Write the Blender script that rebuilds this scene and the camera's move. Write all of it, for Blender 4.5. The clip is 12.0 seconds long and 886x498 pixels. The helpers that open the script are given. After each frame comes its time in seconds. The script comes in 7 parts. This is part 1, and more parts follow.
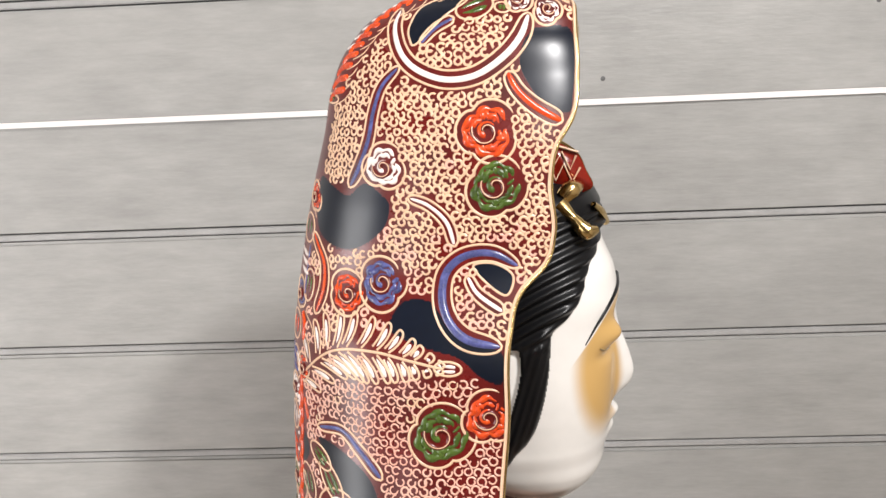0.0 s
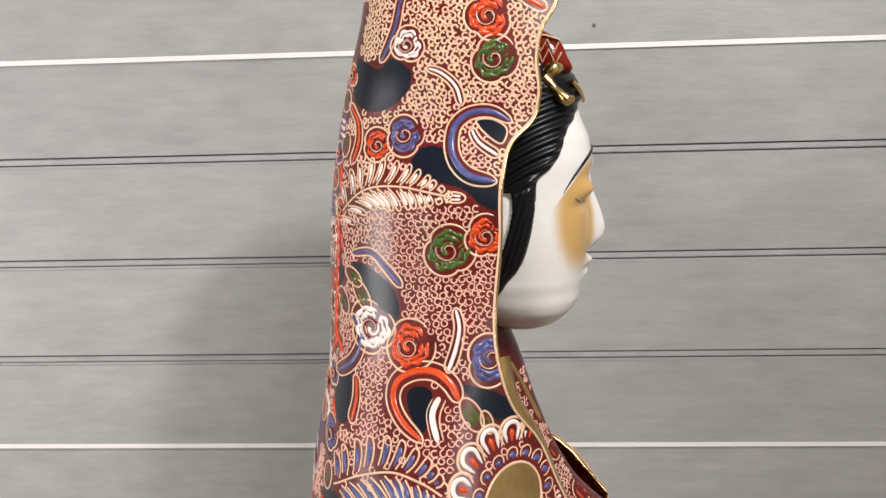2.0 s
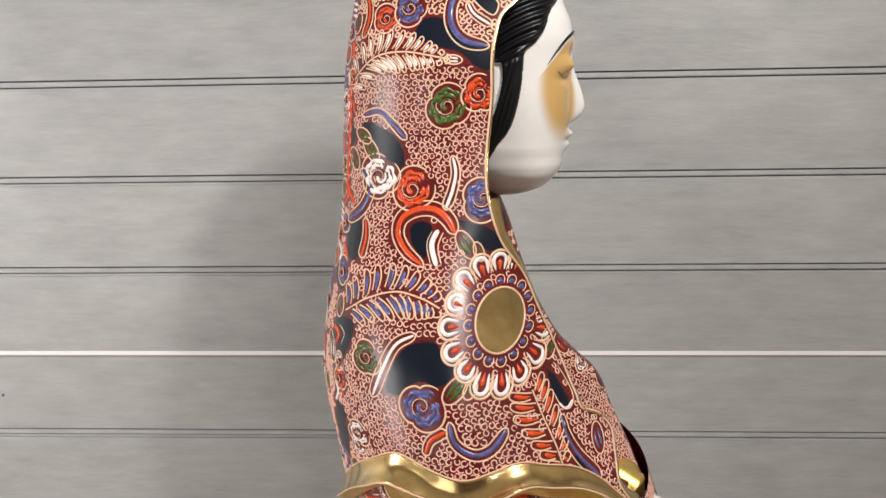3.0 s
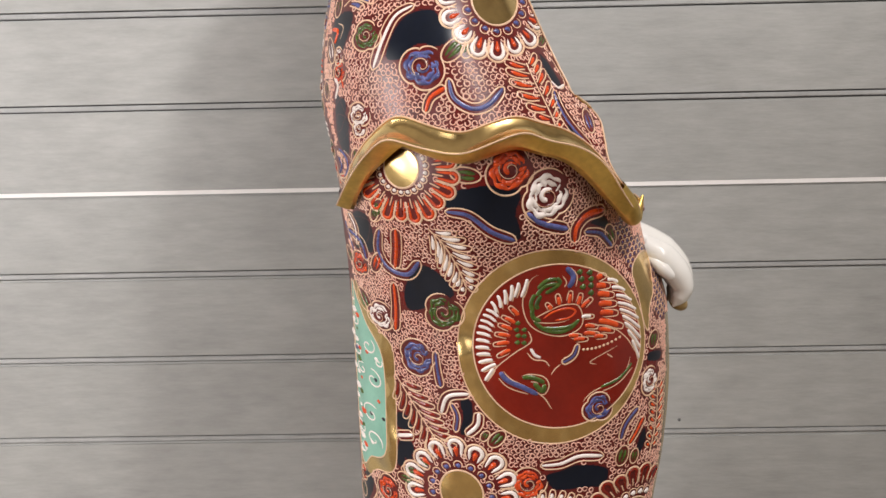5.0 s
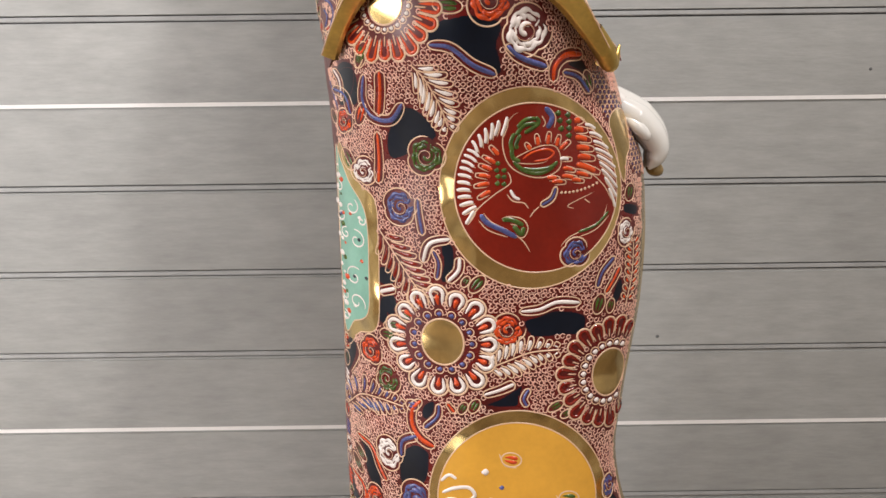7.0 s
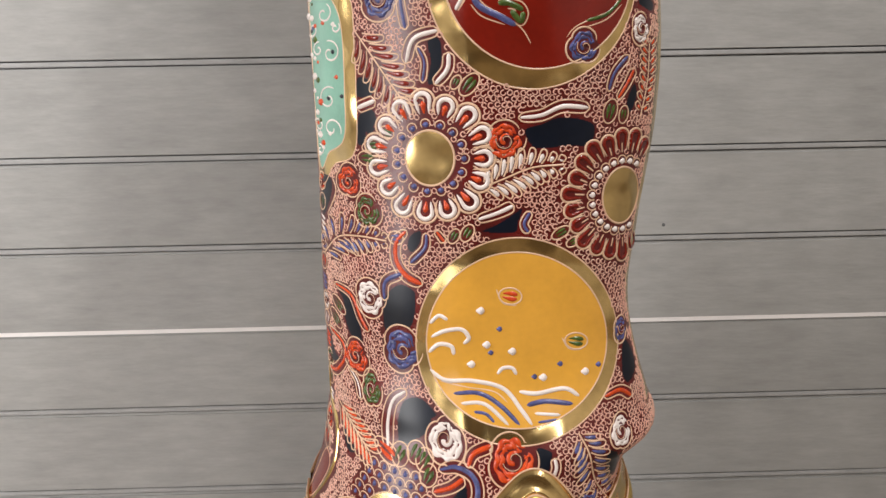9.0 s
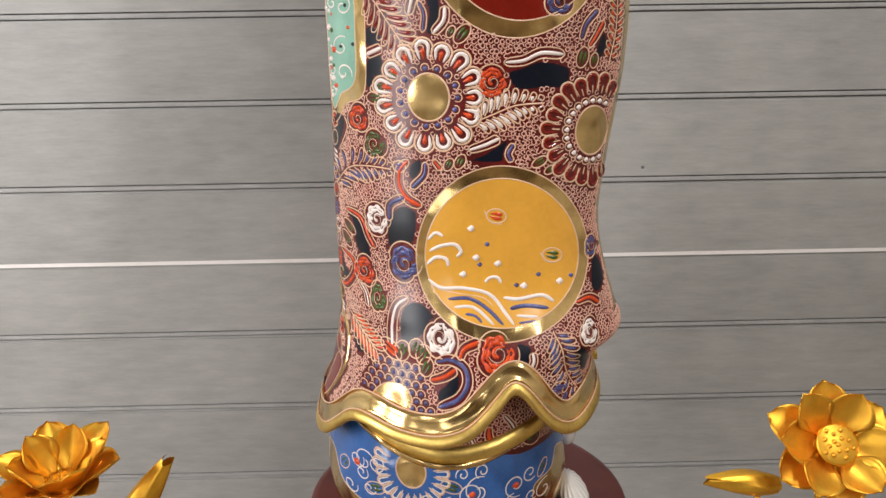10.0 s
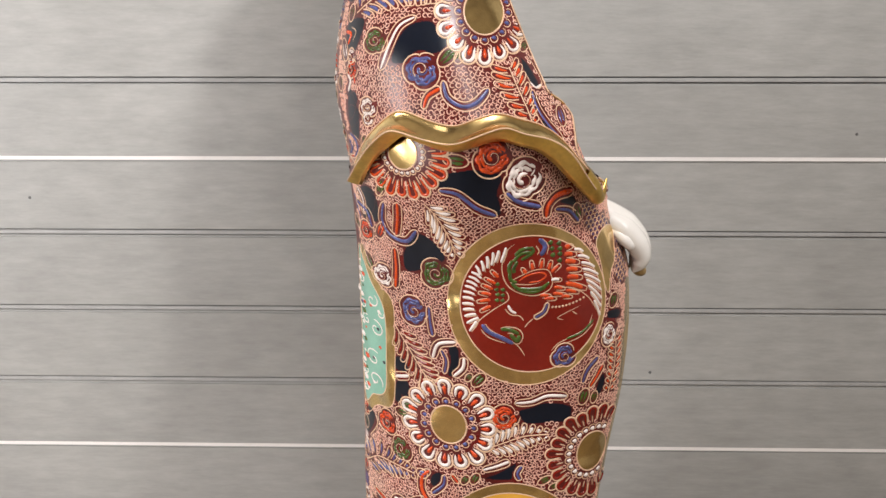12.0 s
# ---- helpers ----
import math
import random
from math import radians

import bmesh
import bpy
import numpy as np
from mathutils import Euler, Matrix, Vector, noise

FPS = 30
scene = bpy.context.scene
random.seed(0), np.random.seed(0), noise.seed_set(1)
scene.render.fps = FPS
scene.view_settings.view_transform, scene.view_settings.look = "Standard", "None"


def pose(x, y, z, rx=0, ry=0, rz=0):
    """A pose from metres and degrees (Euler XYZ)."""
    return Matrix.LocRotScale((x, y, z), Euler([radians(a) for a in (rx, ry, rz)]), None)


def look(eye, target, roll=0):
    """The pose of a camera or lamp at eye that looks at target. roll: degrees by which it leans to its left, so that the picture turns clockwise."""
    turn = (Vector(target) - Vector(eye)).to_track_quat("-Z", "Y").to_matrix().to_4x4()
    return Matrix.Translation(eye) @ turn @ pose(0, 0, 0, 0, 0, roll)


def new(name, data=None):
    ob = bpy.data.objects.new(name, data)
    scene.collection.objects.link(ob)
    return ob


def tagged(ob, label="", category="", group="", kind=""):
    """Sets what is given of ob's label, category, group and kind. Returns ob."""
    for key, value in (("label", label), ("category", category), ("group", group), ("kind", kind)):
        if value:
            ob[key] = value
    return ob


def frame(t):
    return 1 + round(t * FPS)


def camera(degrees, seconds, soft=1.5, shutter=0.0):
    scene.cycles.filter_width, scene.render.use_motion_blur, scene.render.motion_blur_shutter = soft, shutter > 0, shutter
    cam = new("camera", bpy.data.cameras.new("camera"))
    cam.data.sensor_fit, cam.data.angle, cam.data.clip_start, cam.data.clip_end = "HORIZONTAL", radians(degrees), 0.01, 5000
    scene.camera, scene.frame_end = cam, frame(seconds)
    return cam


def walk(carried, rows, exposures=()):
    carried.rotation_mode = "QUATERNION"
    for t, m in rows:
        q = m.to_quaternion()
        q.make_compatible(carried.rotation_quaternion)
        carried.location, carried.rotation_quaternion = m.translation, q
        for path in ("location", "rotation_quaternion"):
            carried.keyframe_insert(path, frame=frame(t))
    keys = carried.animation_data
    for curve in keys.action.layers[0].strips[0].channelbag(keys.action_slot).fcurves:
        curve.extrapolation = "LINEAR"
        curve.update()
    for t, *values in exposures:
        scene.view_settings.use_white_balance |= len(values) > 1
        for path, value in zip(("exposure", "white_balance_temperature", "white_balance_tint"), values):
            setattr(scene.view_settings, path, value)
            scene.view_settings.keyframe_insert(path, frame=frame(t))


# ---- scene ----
Z0 = 1.40  # height of the wall's upper white joint above the floor
cam = camera(57.59, 12.0, soft=1.5)
# seconds, place, yaw, pitch, roll
ROWS = [
    (0.0, 0.0001, -0.7687, 0.0234, 2.27, -11.66, 2.39),
    (0.5, 0.0018, -0.7996, 0.0406, 2.44, -11.01, 2.44),
    (1.0, -0.0002, -0.8240, 0.0232, 2.84, -10.92, 2.26),
    (1.5, -0.0002, -0.8552, -0.0093, 3.00, -11.01, 1.95),
    (2.0, 0.0022, -0.8910, -0.0405, 2.96, -11.24, 1.55),
    (2.5, -0.0004, -0.9385, -0.0710, 2.95, -11.42, 1.17),
    (3.0, 0.0037, -0.9842, -0.1208, 2.81, -11.38, 0.94),
    (3.2, 0.0029, -0.9966, -0.1429, 2.52, -11.23, 0.85),
    (4.8, -0.0127, -1.0483, -0.3122, 0.89, -10.79, 1.23),
    (5.0, -0.0158, -1.0490, -0.3355, 0.71, -10.86, 1.19),
    (5.5, -0.0158, -1.0365, -0.3881, 0.39, -10.86, 1.18),
    (6.0, -0.0104, -1.0268, -0.4083, 0.12, -10.80, 1.05),
    (6.5, -0.0122, -1.0411, -0.4256, -0.10, -10.73, 0.83),
    (7.0, -0.0159, -1.0863, -0.4523, -0.35, -10.50, 0.68),
    (7.2, -0.0184, -1.0961, -0.4610, -0.32, -10.47, 0.64),
    (8.8, -0.0157, -1.0167, -0.5810, -0.93, -11.71, 1.01),
    (9.0, -0.0155, -1.0235, -0.5892, -1.12, -12.04, 1.09),
    (9.5, -0.0171, -1.0740, -0.5980, -1.23, -13.65, 1.03),
    (10.0, -0.0143, -1.1294, -0.5933, -1.05, -15.03, 0.86),
    (10.5, -0.0175, -1.1966, -0.5576, -0.53, -15.63, 0.73),
    (11.0, -0.0125, -1.2472, -0.4614, 0.12, -15.50, 0.55),
    (11.5, -0.0090, -1.2262, -0.3476, 1.02, -14.88, 0.48),
    (12.0, -0.0053, -1.1569, -0.3008, 1.19, -13.99, 0.03),
]
# seconds, stops
EXPOSURES = [(0.0, 0.08), (0.5, 0.02), (1.0, -0.10), (2.0, -0.12), (3.0, -0.12), (5.0, 0.0), (6.0, -0.02), (7.0, 0.04), (9.0, 0.0), (10.0, 0.05), (10.5, 0.10), (11.0, 0.20), (11.5, 0.15), (12.0, 0.10)]
walk(cam, [(t, pose(x, y, z + Z0, 90 + pitch, roll, yaw)) for t, x, y, z, yaw, pitch, roll in ROWS], EXPOSURES)

# ---- light ----
world = bpy.data.worlds.new("world")
world.use_nodes = True
scene.world = world
world.node_tree.nodes["Background"].inputs[0].default_value = (0.9, 0.95, 1.0, 1)
world.node_tree.nodes["Background"].inputs[1].default_value = 0.05


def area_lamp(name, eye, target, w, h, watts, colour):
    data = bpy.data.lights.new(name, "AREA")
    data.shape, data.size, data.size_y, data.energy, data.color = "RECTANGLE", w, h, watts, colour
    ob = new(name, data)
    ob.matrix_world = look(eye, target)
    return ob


area_lamp("window_light", (-2.06, -0.95, 1.00), (-0.4, -0.25, 0.70), 1.2, 1.4, 60, (1.0, 0.985, 0.985))
area_lamp("window_light", (-2.06, -3.30, 1.35), (-0.3, -0.55, 0.85), 1.5, 1.8, 25, (1.0, 0.985, 0.985))
area_lamp("spot_lamp", (0.38, -0.90, 1.95), (-0.1, -0.3, 1.1), 0.07, 0.07, 9, (1.0, 0.975, 0.965))
# unseen overhead lamps, added to lift the figure's right half and the rear floor
area_lamp("ceiling_fill", (1.10, -2.30, 2.66), (1.10, -2.30, 0.0), 0.16, 1.2, 20, (1.0, 0.98, 0.97))
area_lamp("ceiling_fill", (1.10, -3.80, 2.66), (1.10, -3.80, 0.0), 0.16, 1.2, 30, (1.0, 0.98, 0.97))


# ---- materials ----
def material(name, colour, rough=0.5, metal=0.0, coat=0.0, vary=0.1, scale=60.0, bump=0.0, bump_scale=200.0, tint=None, piece=0.0, stretch=(1, 1, 1), spec=0.5, deep=0.001, ripple=4):
    m = bpy.data.materials.new(name)
    m.use_nodes = True
    nodes, links = m.node_tree.nodes, m.node_tree.links
    b = nodes["Principled BSDF"]
    b.inputs["Roughness"].default_value, b.inputs["Metallic"].default_value = rough, metal
    b.inputs["Coat Weight"].default_value, b.inputs["Coat Roughness"].default_value = coat, 0.06
    b.inputs["Specular IOR Level"].default_value = spec
    co = nodes.new("ShaderNodeTexCoord")
    mp = nodes.new("ShaderNodeMapping")
    mp.inputs["Scale"].default_value = stretch
    links.new(co.outputs["Object"], mp.inputs[0])
    big, fine = nodes.new("ShaderNodeTexNoise"), nodes.new("ShaderNodeTexNoise")
    big.inputs["Scale"].default_value, fine.inputs["Scale"].default_value = scale, scale * 9
    big.inputs["Detail"].default_value = 5
    for n in (big, fine):
        links.new(mp.outputs[0], n.inputs["Vector"])
    mean = nodes.new("ShaderNodeMath")
    mean.operation = "MULTIPLY_ADD"
    mean.inputs[1].default_value = 0.35
    links.new(fine.outputs[0], mean.inputs[0])
    links.new(big.outputs[0], mean.inputs[2])
    ramp = nodes.new("ShaderNodeMapRange")
    ramp.inputs["From Min"].default_value, ramp.inputs["From Max"].default_value = 0.4, 0.95
    links.new(mean.outputs[0], ramp.inputs["Value"])
    mix = nodes.new("ShaderNodeMix")
    mix.data_type = "RGBA"
    second = tint or [c * (1 - 2.2 * vary) for c in colour]
    mix.inputs["A"].default_value = (*[min(1, c * (1 + vary)) for c in colour], 1)
    mix.inputs["B"].default_value = (*second, 1)
    links.new(ramp.outputs[0], mix.inputs["Factor"])
    last = mix.outputs["Result"]
    if piece:
        info, hsv, ml = nodes.new("ShaderNodeObjectInfo"), nodes.new("ShaderNodeHueSaturation"), nodes.new("ShaderNodeMapRange")
        ml.inputs["To Min"].default_value, ml.inputs["To Max"].default_value = 1 - piece, 1 + piece
        links.new(info.outputs["Random"], ml.inputs["Value"])
        links.new(ml.outputs[0], hsv.inputs["Value"])
        links.new(last, hsv.inputs["Color"])
        last = hsv.outputs[0]
    links.new(last, b.inputs["Base Color"])
    rr = nodes.new("ShaderNodeMapRange")
    rr.inputs["To Min"].default_value, rr.inputs["To Max"].default_value = rough * 0.8, min(1, rough * 1.25)
    links.new(big.outputs[0], rr.inputs["Value"])
    links.new(rr.outputs[0], b.inputs["Roughness"])
    if bump:
        bn, nn = nodes.new("ShaderNodeBump"), nodes.new("ShaderNodeTexNoise")
        nn.inputs["Scale"].default_value = bump_scale
        nn.inputs["Detail"].default_value = ripple
        links.new(mp.outputs[0], nn.inputs["Vector"])
        links.new(nn.outputs[0], bn.inputs["Height"])
        bn.inputs["Strength"].default_value, bn.inputs["Distance"].default_value = bump, deep
        links.new(bn.outputs[0], b.inputs["Normal"])
    return m


MAT = {
    "maroon": material("maroon_glaze", (0.130, 0.0095, 0.008), 0.28, vary=0.25, scale=40, bump=0.2, bump_scale=70),
    "cream": material("cream_enamel", (0.80, 0.53, 0.35), 0.28, vary=0.08, scale=90),
    "pink": material("pink_cream_enamel", (0.72, 0.36, 0.28), 0.28, vary=0.12, scale=30, tint=(0.76, 0.50, 0.38)),
    "white": material("white_enamel", (0.88, 0.78, 0.73), 0.28, vary=0.05),
    "orange": material("orange_enamel", (0.70, 0.085, 0.014), 0.26, vary=0.15, scale=200, tint=(0.50, 0.040, 0.010)),
    "green": material("green_enamel", (0.075, 0.125, 0.022), 0.26, vary=0.3, scale=200),
    "blue": material("blue_enamel", (0.10, 0.11, 0.29), 0.26, vary=0.3, scale=200),
    "navy": material("black_navy_glaze", (0.004, 0.007, 0.016), 0.30, vary=0.2, scale=30, bump=0.10, bump_scale=60, spec=0.35),
    "gold": material("bright_gold", (0.90, 0.63, 0.27), 0.20, metal=1.0, vary=0.14, scale=25, bump=1.0, bump_scale=22, deep=0.012, ripple=1),
    "satin": material("satin_gold", (0.93, 0.62, 0.18), 0.40, metal=1.0, vary=0.16, scale=30, bump=0.25, bump_scale=40, deep=0.004, ripple=2),
    "yellow": material("yellow_glaze", (0.80, 0.40, 0.055), 0.18, vary=0.06, scale=25),
    "red": material("red_glaze", (0.215, 0.013, 0.006), 0.14, vary=0.12, scale=30),
    "mint": material("mint_glaze", (0.25, 0.49, 0.38), 0.18, vary=0.10, scale=40),
    "cobalt": material("cobalt_glaze", (0.045, 0.14, 0.42), 0.16, vary=0.15, scale=40),
    "hair": material("black_hair_glaze", (0.006, 0.006, 0.007), 0.34, vary=0.2, scale=60, spec=0.3),
    "porcelain": material("white_porcelain", (0.80, 0.77, 0.73), 0.2, vary=0.03, scale=15),
    "ochre": material("ochre_glaze", (0.30, 0.20, 0.08), 0.3, vary=0.06, scale=30),
}


def siding():
    """Grey printed woodgrain: long streaks, fine pores and broad faded patches."""
    m = material("grey_woodgrain_siding", (0.405, 0.400, 0.386), 0.34, vary=0.055, scale=70, bump=0.25, bump_scale=240, piece=0.04, stretch=(0.22, 1, 1.2), spec=0.5)
    nodes, links = m.node_tree.nodes, m.node_tree.links
    b = nodes["Principled BSDF"]
    old = b.inputs["Base Color"].links[0].from_socket
    co = nodes.new("ShaderNodeTexCoord")
    for scale, low, high, squeeze in ((4.0, 0.93, 1.07, (0.8, 1, 1)), (17.0, 0.94, 1.06, (0.6, 1, 1)), (70.0, 0.95, 1.05, (0.3, 1, 1)), (300.0, 0.96, 1.04, (0.16, 1, 1))):
        mp, n, r, h = nodes.new("ShaderNodeMapping"), nodes.new("ShaderNodeTexNoise"), nodes.new("ShaderNodeMapRange"), nodes.new("ShaderNodeHueSaturation")
        mp.inputs["Scale"].default_value = squeeze
        links.new(nodes.new("ShaderNodeNewGeometry").outputs["Position"], mp.inputs[0])
        links.new(mp.outputs[0], n.inputs["Vector"])
        n.inputs["Scale"].default_value, n.inputs["Detail"].default_value = scale, 3
        r.inputs["From Min"].default_value, r.inputs["From Max"].default_value = 0.3, 0.7
        r.inputs["To Min"].default_value, r.inputs["To Max"].default_value = low, high
        links.new(n.outputs[0], r.inputs["Value"])
        links.new(r.outputs[0], h.inputs["Value"])
        links.new(old, h.inputs["Color"])
        old = h.outputs[0]
    links.new(old, b.inputs["Base Color"])
    return m


WALL = siding()


def face_glaze():
    """White porcelain with an ochre wash under the brow that fades over the cheek."""
    m = material("face_glaze", (0.82, 0.79, 0.75), 0.18, vary=0.03, scale=15)
    nodes, links = m.node_tree.nodes, m.node_tree.links
    b = nodes["Principled BSDF"]
    old = b.inputs["Base Color"].links[0].from_socket
    xyz = nodes.new("ShaderNodeSeparateXYZ")
    links.new(nodes.new("ShaderNodeTexCoord").outputs["Object"], xyz.inputs[0])

    def calc(op, a, c=None, d=None):
        n = nodes.new("ShaderNodeMath")
        n.operation = op
        for k, v in enumerate((a, c, d)):
            if isinstance(v, (int, float)):
                n.inputs[k].default_value = v
            elif v is not None:
                links.new(v, n.inputs[k])
        return n.outputs[0]

    def fade(v, a, c):
        n = nodes.new("ShaderNodeMapRange")
        n.interpolation_type = "SMOOTHSTEP"
        n.inputs["From Min"].default_value, n.inputs["From Max"].default_value = a, c
        links.new(v, n.inputs["Value"])
        return n.outputs[0]

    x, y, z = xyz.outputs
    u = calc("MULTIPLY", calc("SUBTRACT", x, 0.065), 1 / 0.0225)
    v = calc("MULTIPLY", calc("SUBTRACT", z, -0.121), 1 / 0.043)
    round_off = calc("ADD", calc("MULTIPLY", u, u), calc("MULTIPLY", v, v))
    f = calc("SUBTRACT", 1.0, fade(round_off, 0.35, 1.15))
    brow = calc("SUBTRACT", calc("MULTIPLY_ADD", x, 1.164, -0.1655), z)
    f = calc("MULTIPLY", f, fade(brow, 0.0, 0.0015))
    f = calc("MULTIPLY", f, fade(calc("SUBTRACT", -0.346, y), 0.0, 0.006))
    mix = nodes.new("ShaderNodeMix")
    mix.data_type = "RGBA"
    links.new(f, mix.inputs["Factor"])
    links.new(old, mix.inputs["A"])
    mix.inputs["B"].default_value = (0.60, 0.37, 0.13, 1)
    links.new(mix.outputs["Result"], b.inputs["Base Color"])
    return m


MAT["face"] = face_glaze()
BEAD = material("grey_siding_bead", (0.43, 0.425, 0.42), 0.40, vary=0.1, scale=20)
SEAL = material("white_joint_seal", (0.94, 0.90, 0.88), 0.45, vary=0.02)
DARK = material("dark_wall_backing", (0.15, 0.15, 0.15), 0.8)
PLASTER = material("off_white_plaster", (0.55, 0.51, 0.46), 0.8, vary=0.05, scale=6, bump=0.2)
DARK_WOOD = material("dark_brown_panelling", (0.13, 0.085, 0.05), 0.5, vary=0.2, scale=9, stretch=(1, 1, 0.2))
FLOOR = material("brown_floor_boards", (0.26, 0.20, 0.14), 0.4, vary=0.2, scale=8, stretch=(0.2, 1, 1))
LACQUER = material("red_brown_lacquer", (0.12, 0.015, 0.011), 0.36, coat=0.1, vary=0.15, scale=20)
LEAF_GOLD = material("orange_gold_foil", (1.0, 0.50, 0.05), 0.38, metal=0.85, vary=0.12, scale=35, bump=0.15, bump_scale=90)


# ---- mesh helpers ----
def part(name, bm, mat, parent, label=""):
    me = bpy.data.meshes.new(name)
    bm.to_mesh(me)
    bm.free()
    for p in me.polygons:
        p.use_smooth = True
    me.materials.append(mat)
    ob = new(name, me)
    ob.parent = parent
    return tagged(ob, label)


def box(bm, x0, x1, y0, y1, z0, z1, bevel=0.0):
    made = bmesh.ops.create_cube(bm, size=1, matrix=Matrix.LocRotScale(((x0 + x1) / 2, (y0 + y1) / 2, (z0 + z1) / 2), None, (x1 - x0, y1 - y0, z1 - z0)))
    if bevel:
        edges = list({e for v in made["verts"] for e in v.link_edges})
        bmesh.ops.bevel(bm, geom=edges, offset=bevel, segments=2, affect="EDGES")


def lathe(bm, profile, n=64, x=0.0, y=0.0):
    rings = [[bm.verts.new((x + r * math.cos(k * math.tau / n), y + r * math.sin(k * math.tau / n), z)) for k in range(n)] for r, z in profile]
    for a, b in zip(rings, rings[1:]):
        for k in range(n):
            bm.faces.new((a[k], a[(k + 1) % n], b[(k + 1) % n], b[k]))
    bm.faces.new(rings[0][::-1])
    bm.faces.new(rings[-1])
    bmesh.ops.recalc_face_normals(bm, faces=bm.faces)


def structure(name, x0, x1, y0, y1, z0, z1, mat, label):
    bm = bmesh.new()
    box(bm, x0, x1, y0, y1, z0, z1)
    ob = part(name, bm, mat, None, label)
    for p in ob.data.polygons:
        p.use_smooth = False
    return tagged(ob, kind="structure")


# ---- the room ----
structure("floor", -2.2, 2.2, -5.2, 0.15, -0.1, 0.0, FLOOR, "brown boarded floor below the statue")
structure("ceiling", -2.2, 2.2, -5.2, 0.15, 2.7, 2.8, PLASTER, "plain off-white plaster ceiling")
structure("wall_west", -2.2, -2.1, -5.1, 0.02, 0.0, 2.7, PLASTER, "plain off-white side wall")
structure("wall_east", 2.1, 2.2, -5.1, 0.02, 0.0, 2.7, PLASTER, "plain off-white side wall")
structure("wall_south", -2.2, 2.2, -5.2, -5.1, 0.0, 2.7, DARK_WOOD, "plain dark brown wall behind the camera")
wall = structure("wall_north", -2.2, 2.2, 0.008, 0.15, 0.0, 2.7, DARK, "wall of grey woodgrain siding with white joints")

# red lacquered round stand
stand = tagged(new("round_stand"), "dark red lacquered round wooden stand under the statue", "stand")
stand.location = (0.019, -0.36, 0.0)
bm = bmesh.new()
lathe(bm, [(0.156, 0.286), (0.164, 0.296), (0.170, 0.310), (0.170, 0.320), (0.167, 0.328), (0.160, 0.330)])
part("top", bm, LACQUER, stand)
bm = bmesh.new()
lathe(bm, [(0.150, 0.0), (0.155, 0.02), (0.120, 0.06), (0.105, 0.15), (0.120, 0.24), (0.150, 0.2855)])
part("foot", bm, LACQUER, stand)

# ---- statue: surfaces ----
YC = -0.34  # plane through the middle of the figure


def glide(table, col, z):
    """Smooth curve through one column of a table that runs down in z."""
    t = np.array(table)[::-1]
    zs, v = t[:, 0], t[:, col]
    z = np.clip(np.asarray(z, float), zs[0], zs[-1])
    m = np.gradient(v, zs)
    i = np.clip(np.searchsorted(zs, z) - 1, 0, len(zs) - 2)
    h = zs[i + 1] - zs[i]
    s = (z - zs[i]) / h
    return (2 * s**3 - 3 * s**2 + 1) * v[i] + (s**3 - 2 * s**2 + s) * h * m[i] + (3 * s**2 - 2 * s**3) * v[i + 1] + (s**3 - s**2) * h * m[i + 1]


# z, back, front, near side, squareness at the back and at the front
CAPE = [
    (0.0705, -0.010, 0.012, -0.346, 2.0, 2.0), (0.068, -0.024, 0.026, -0.358, 2.0, 2.0), (0.060, -0.045, 0.047, -0.373, 2.0, 4.0),
    (0.044, -0.064, 0.058, -0.386, 2.0, 4.0), (0.025, -0.074, 0.064, -0.393, 2.0, 4.0), (0.0, -0.080, 0.066, -0.400, 2.0, 4.0),
    (-0.03, -0.0885, 0.066, -0.404, 2.0, 4.0), (-0.065, -0.0965, 0.066, -0.408, 2.0, 4.0), (-0.10, -0.1025, 0.066, -0.424, 2.0, 4.0),
    (-0.15, -0.1065, 0.066, -0.429, 2.0, 3.0), (-0.20, -0.1085, 0.066, -0.446, 2.0, 2.2), (-0.24, -0.1125, 0.064, -0.467, 2.2, 1.8),
    (-0.27, -0.119, 0.070, -0.488, 2.1, 1.8), (-0.30, -0.124, 0.080, -0.506, 2.0, 1.8), (-0.34, -0.126, 0.106, -0.519, 2.0, 1.9),
    (-0.38, -0.119, 0.130, -0.527, 2.0, 2.0), (-0.44, -0.111, 0.155, -0.530, 2.0, 2.0),
]
ROBE = [
    (-0.30, -0.100, 0.100, -0.470, 2.0, 2.0), (-0.38, -0.118, 0.125, -0.513, 1.9, 2.0), (-0.42, -0.1165, 0.135, -0.509, 1.85, 2.0),
    (-0.46, -0.1135, 0.148, -0.494, 1.8, 2.1), (-0.50, -0.1115, 0.163, -0.485, 1.75, 2.3), (-0.55, -0.110, 0.168, -0.479, 1.75, 2.5),
    (-0.62, -0.109, 0.163, -0.472, 1.75, 3.1), (-0.70, -0.1085, 0.148, -0.469, 1.75, 3.8), (-0.75, -0.1095, 0.1395, -0.470, 1.75, 4.6),
    (-0.81, -0.1085, 0.150, -0.476, 1.75, 4.5), (-0.835, -0.108, 0.159, -0.487, 1.8, 3.6), (-0.856, -0.108, 0.163, -0.496, 1.8, 3.4), (-0.869, -0.110, 0.147, -0.501, 1.9, 3.2), (-0.885, -0.112, 0.138, -0.507, 1.95, 3.1),
    (-0.92, -0.120, 0.146, -0.515, 2.0, 2.9), (-0.95, -0.130, 0.152, -0.520, 2.1, 2.8), (-1.00, -0.126, 0.140, -0.515, 2.1, 2.6),
]
UNDER = [(-0.84, -0.100, 0.125, -0.460, 2, 2.4), (-0.90, -0.107, 0.125, -0.480, 2, 2.4), (-0.975, -0.113, 0.118, -0.488, 2, 2.2)]
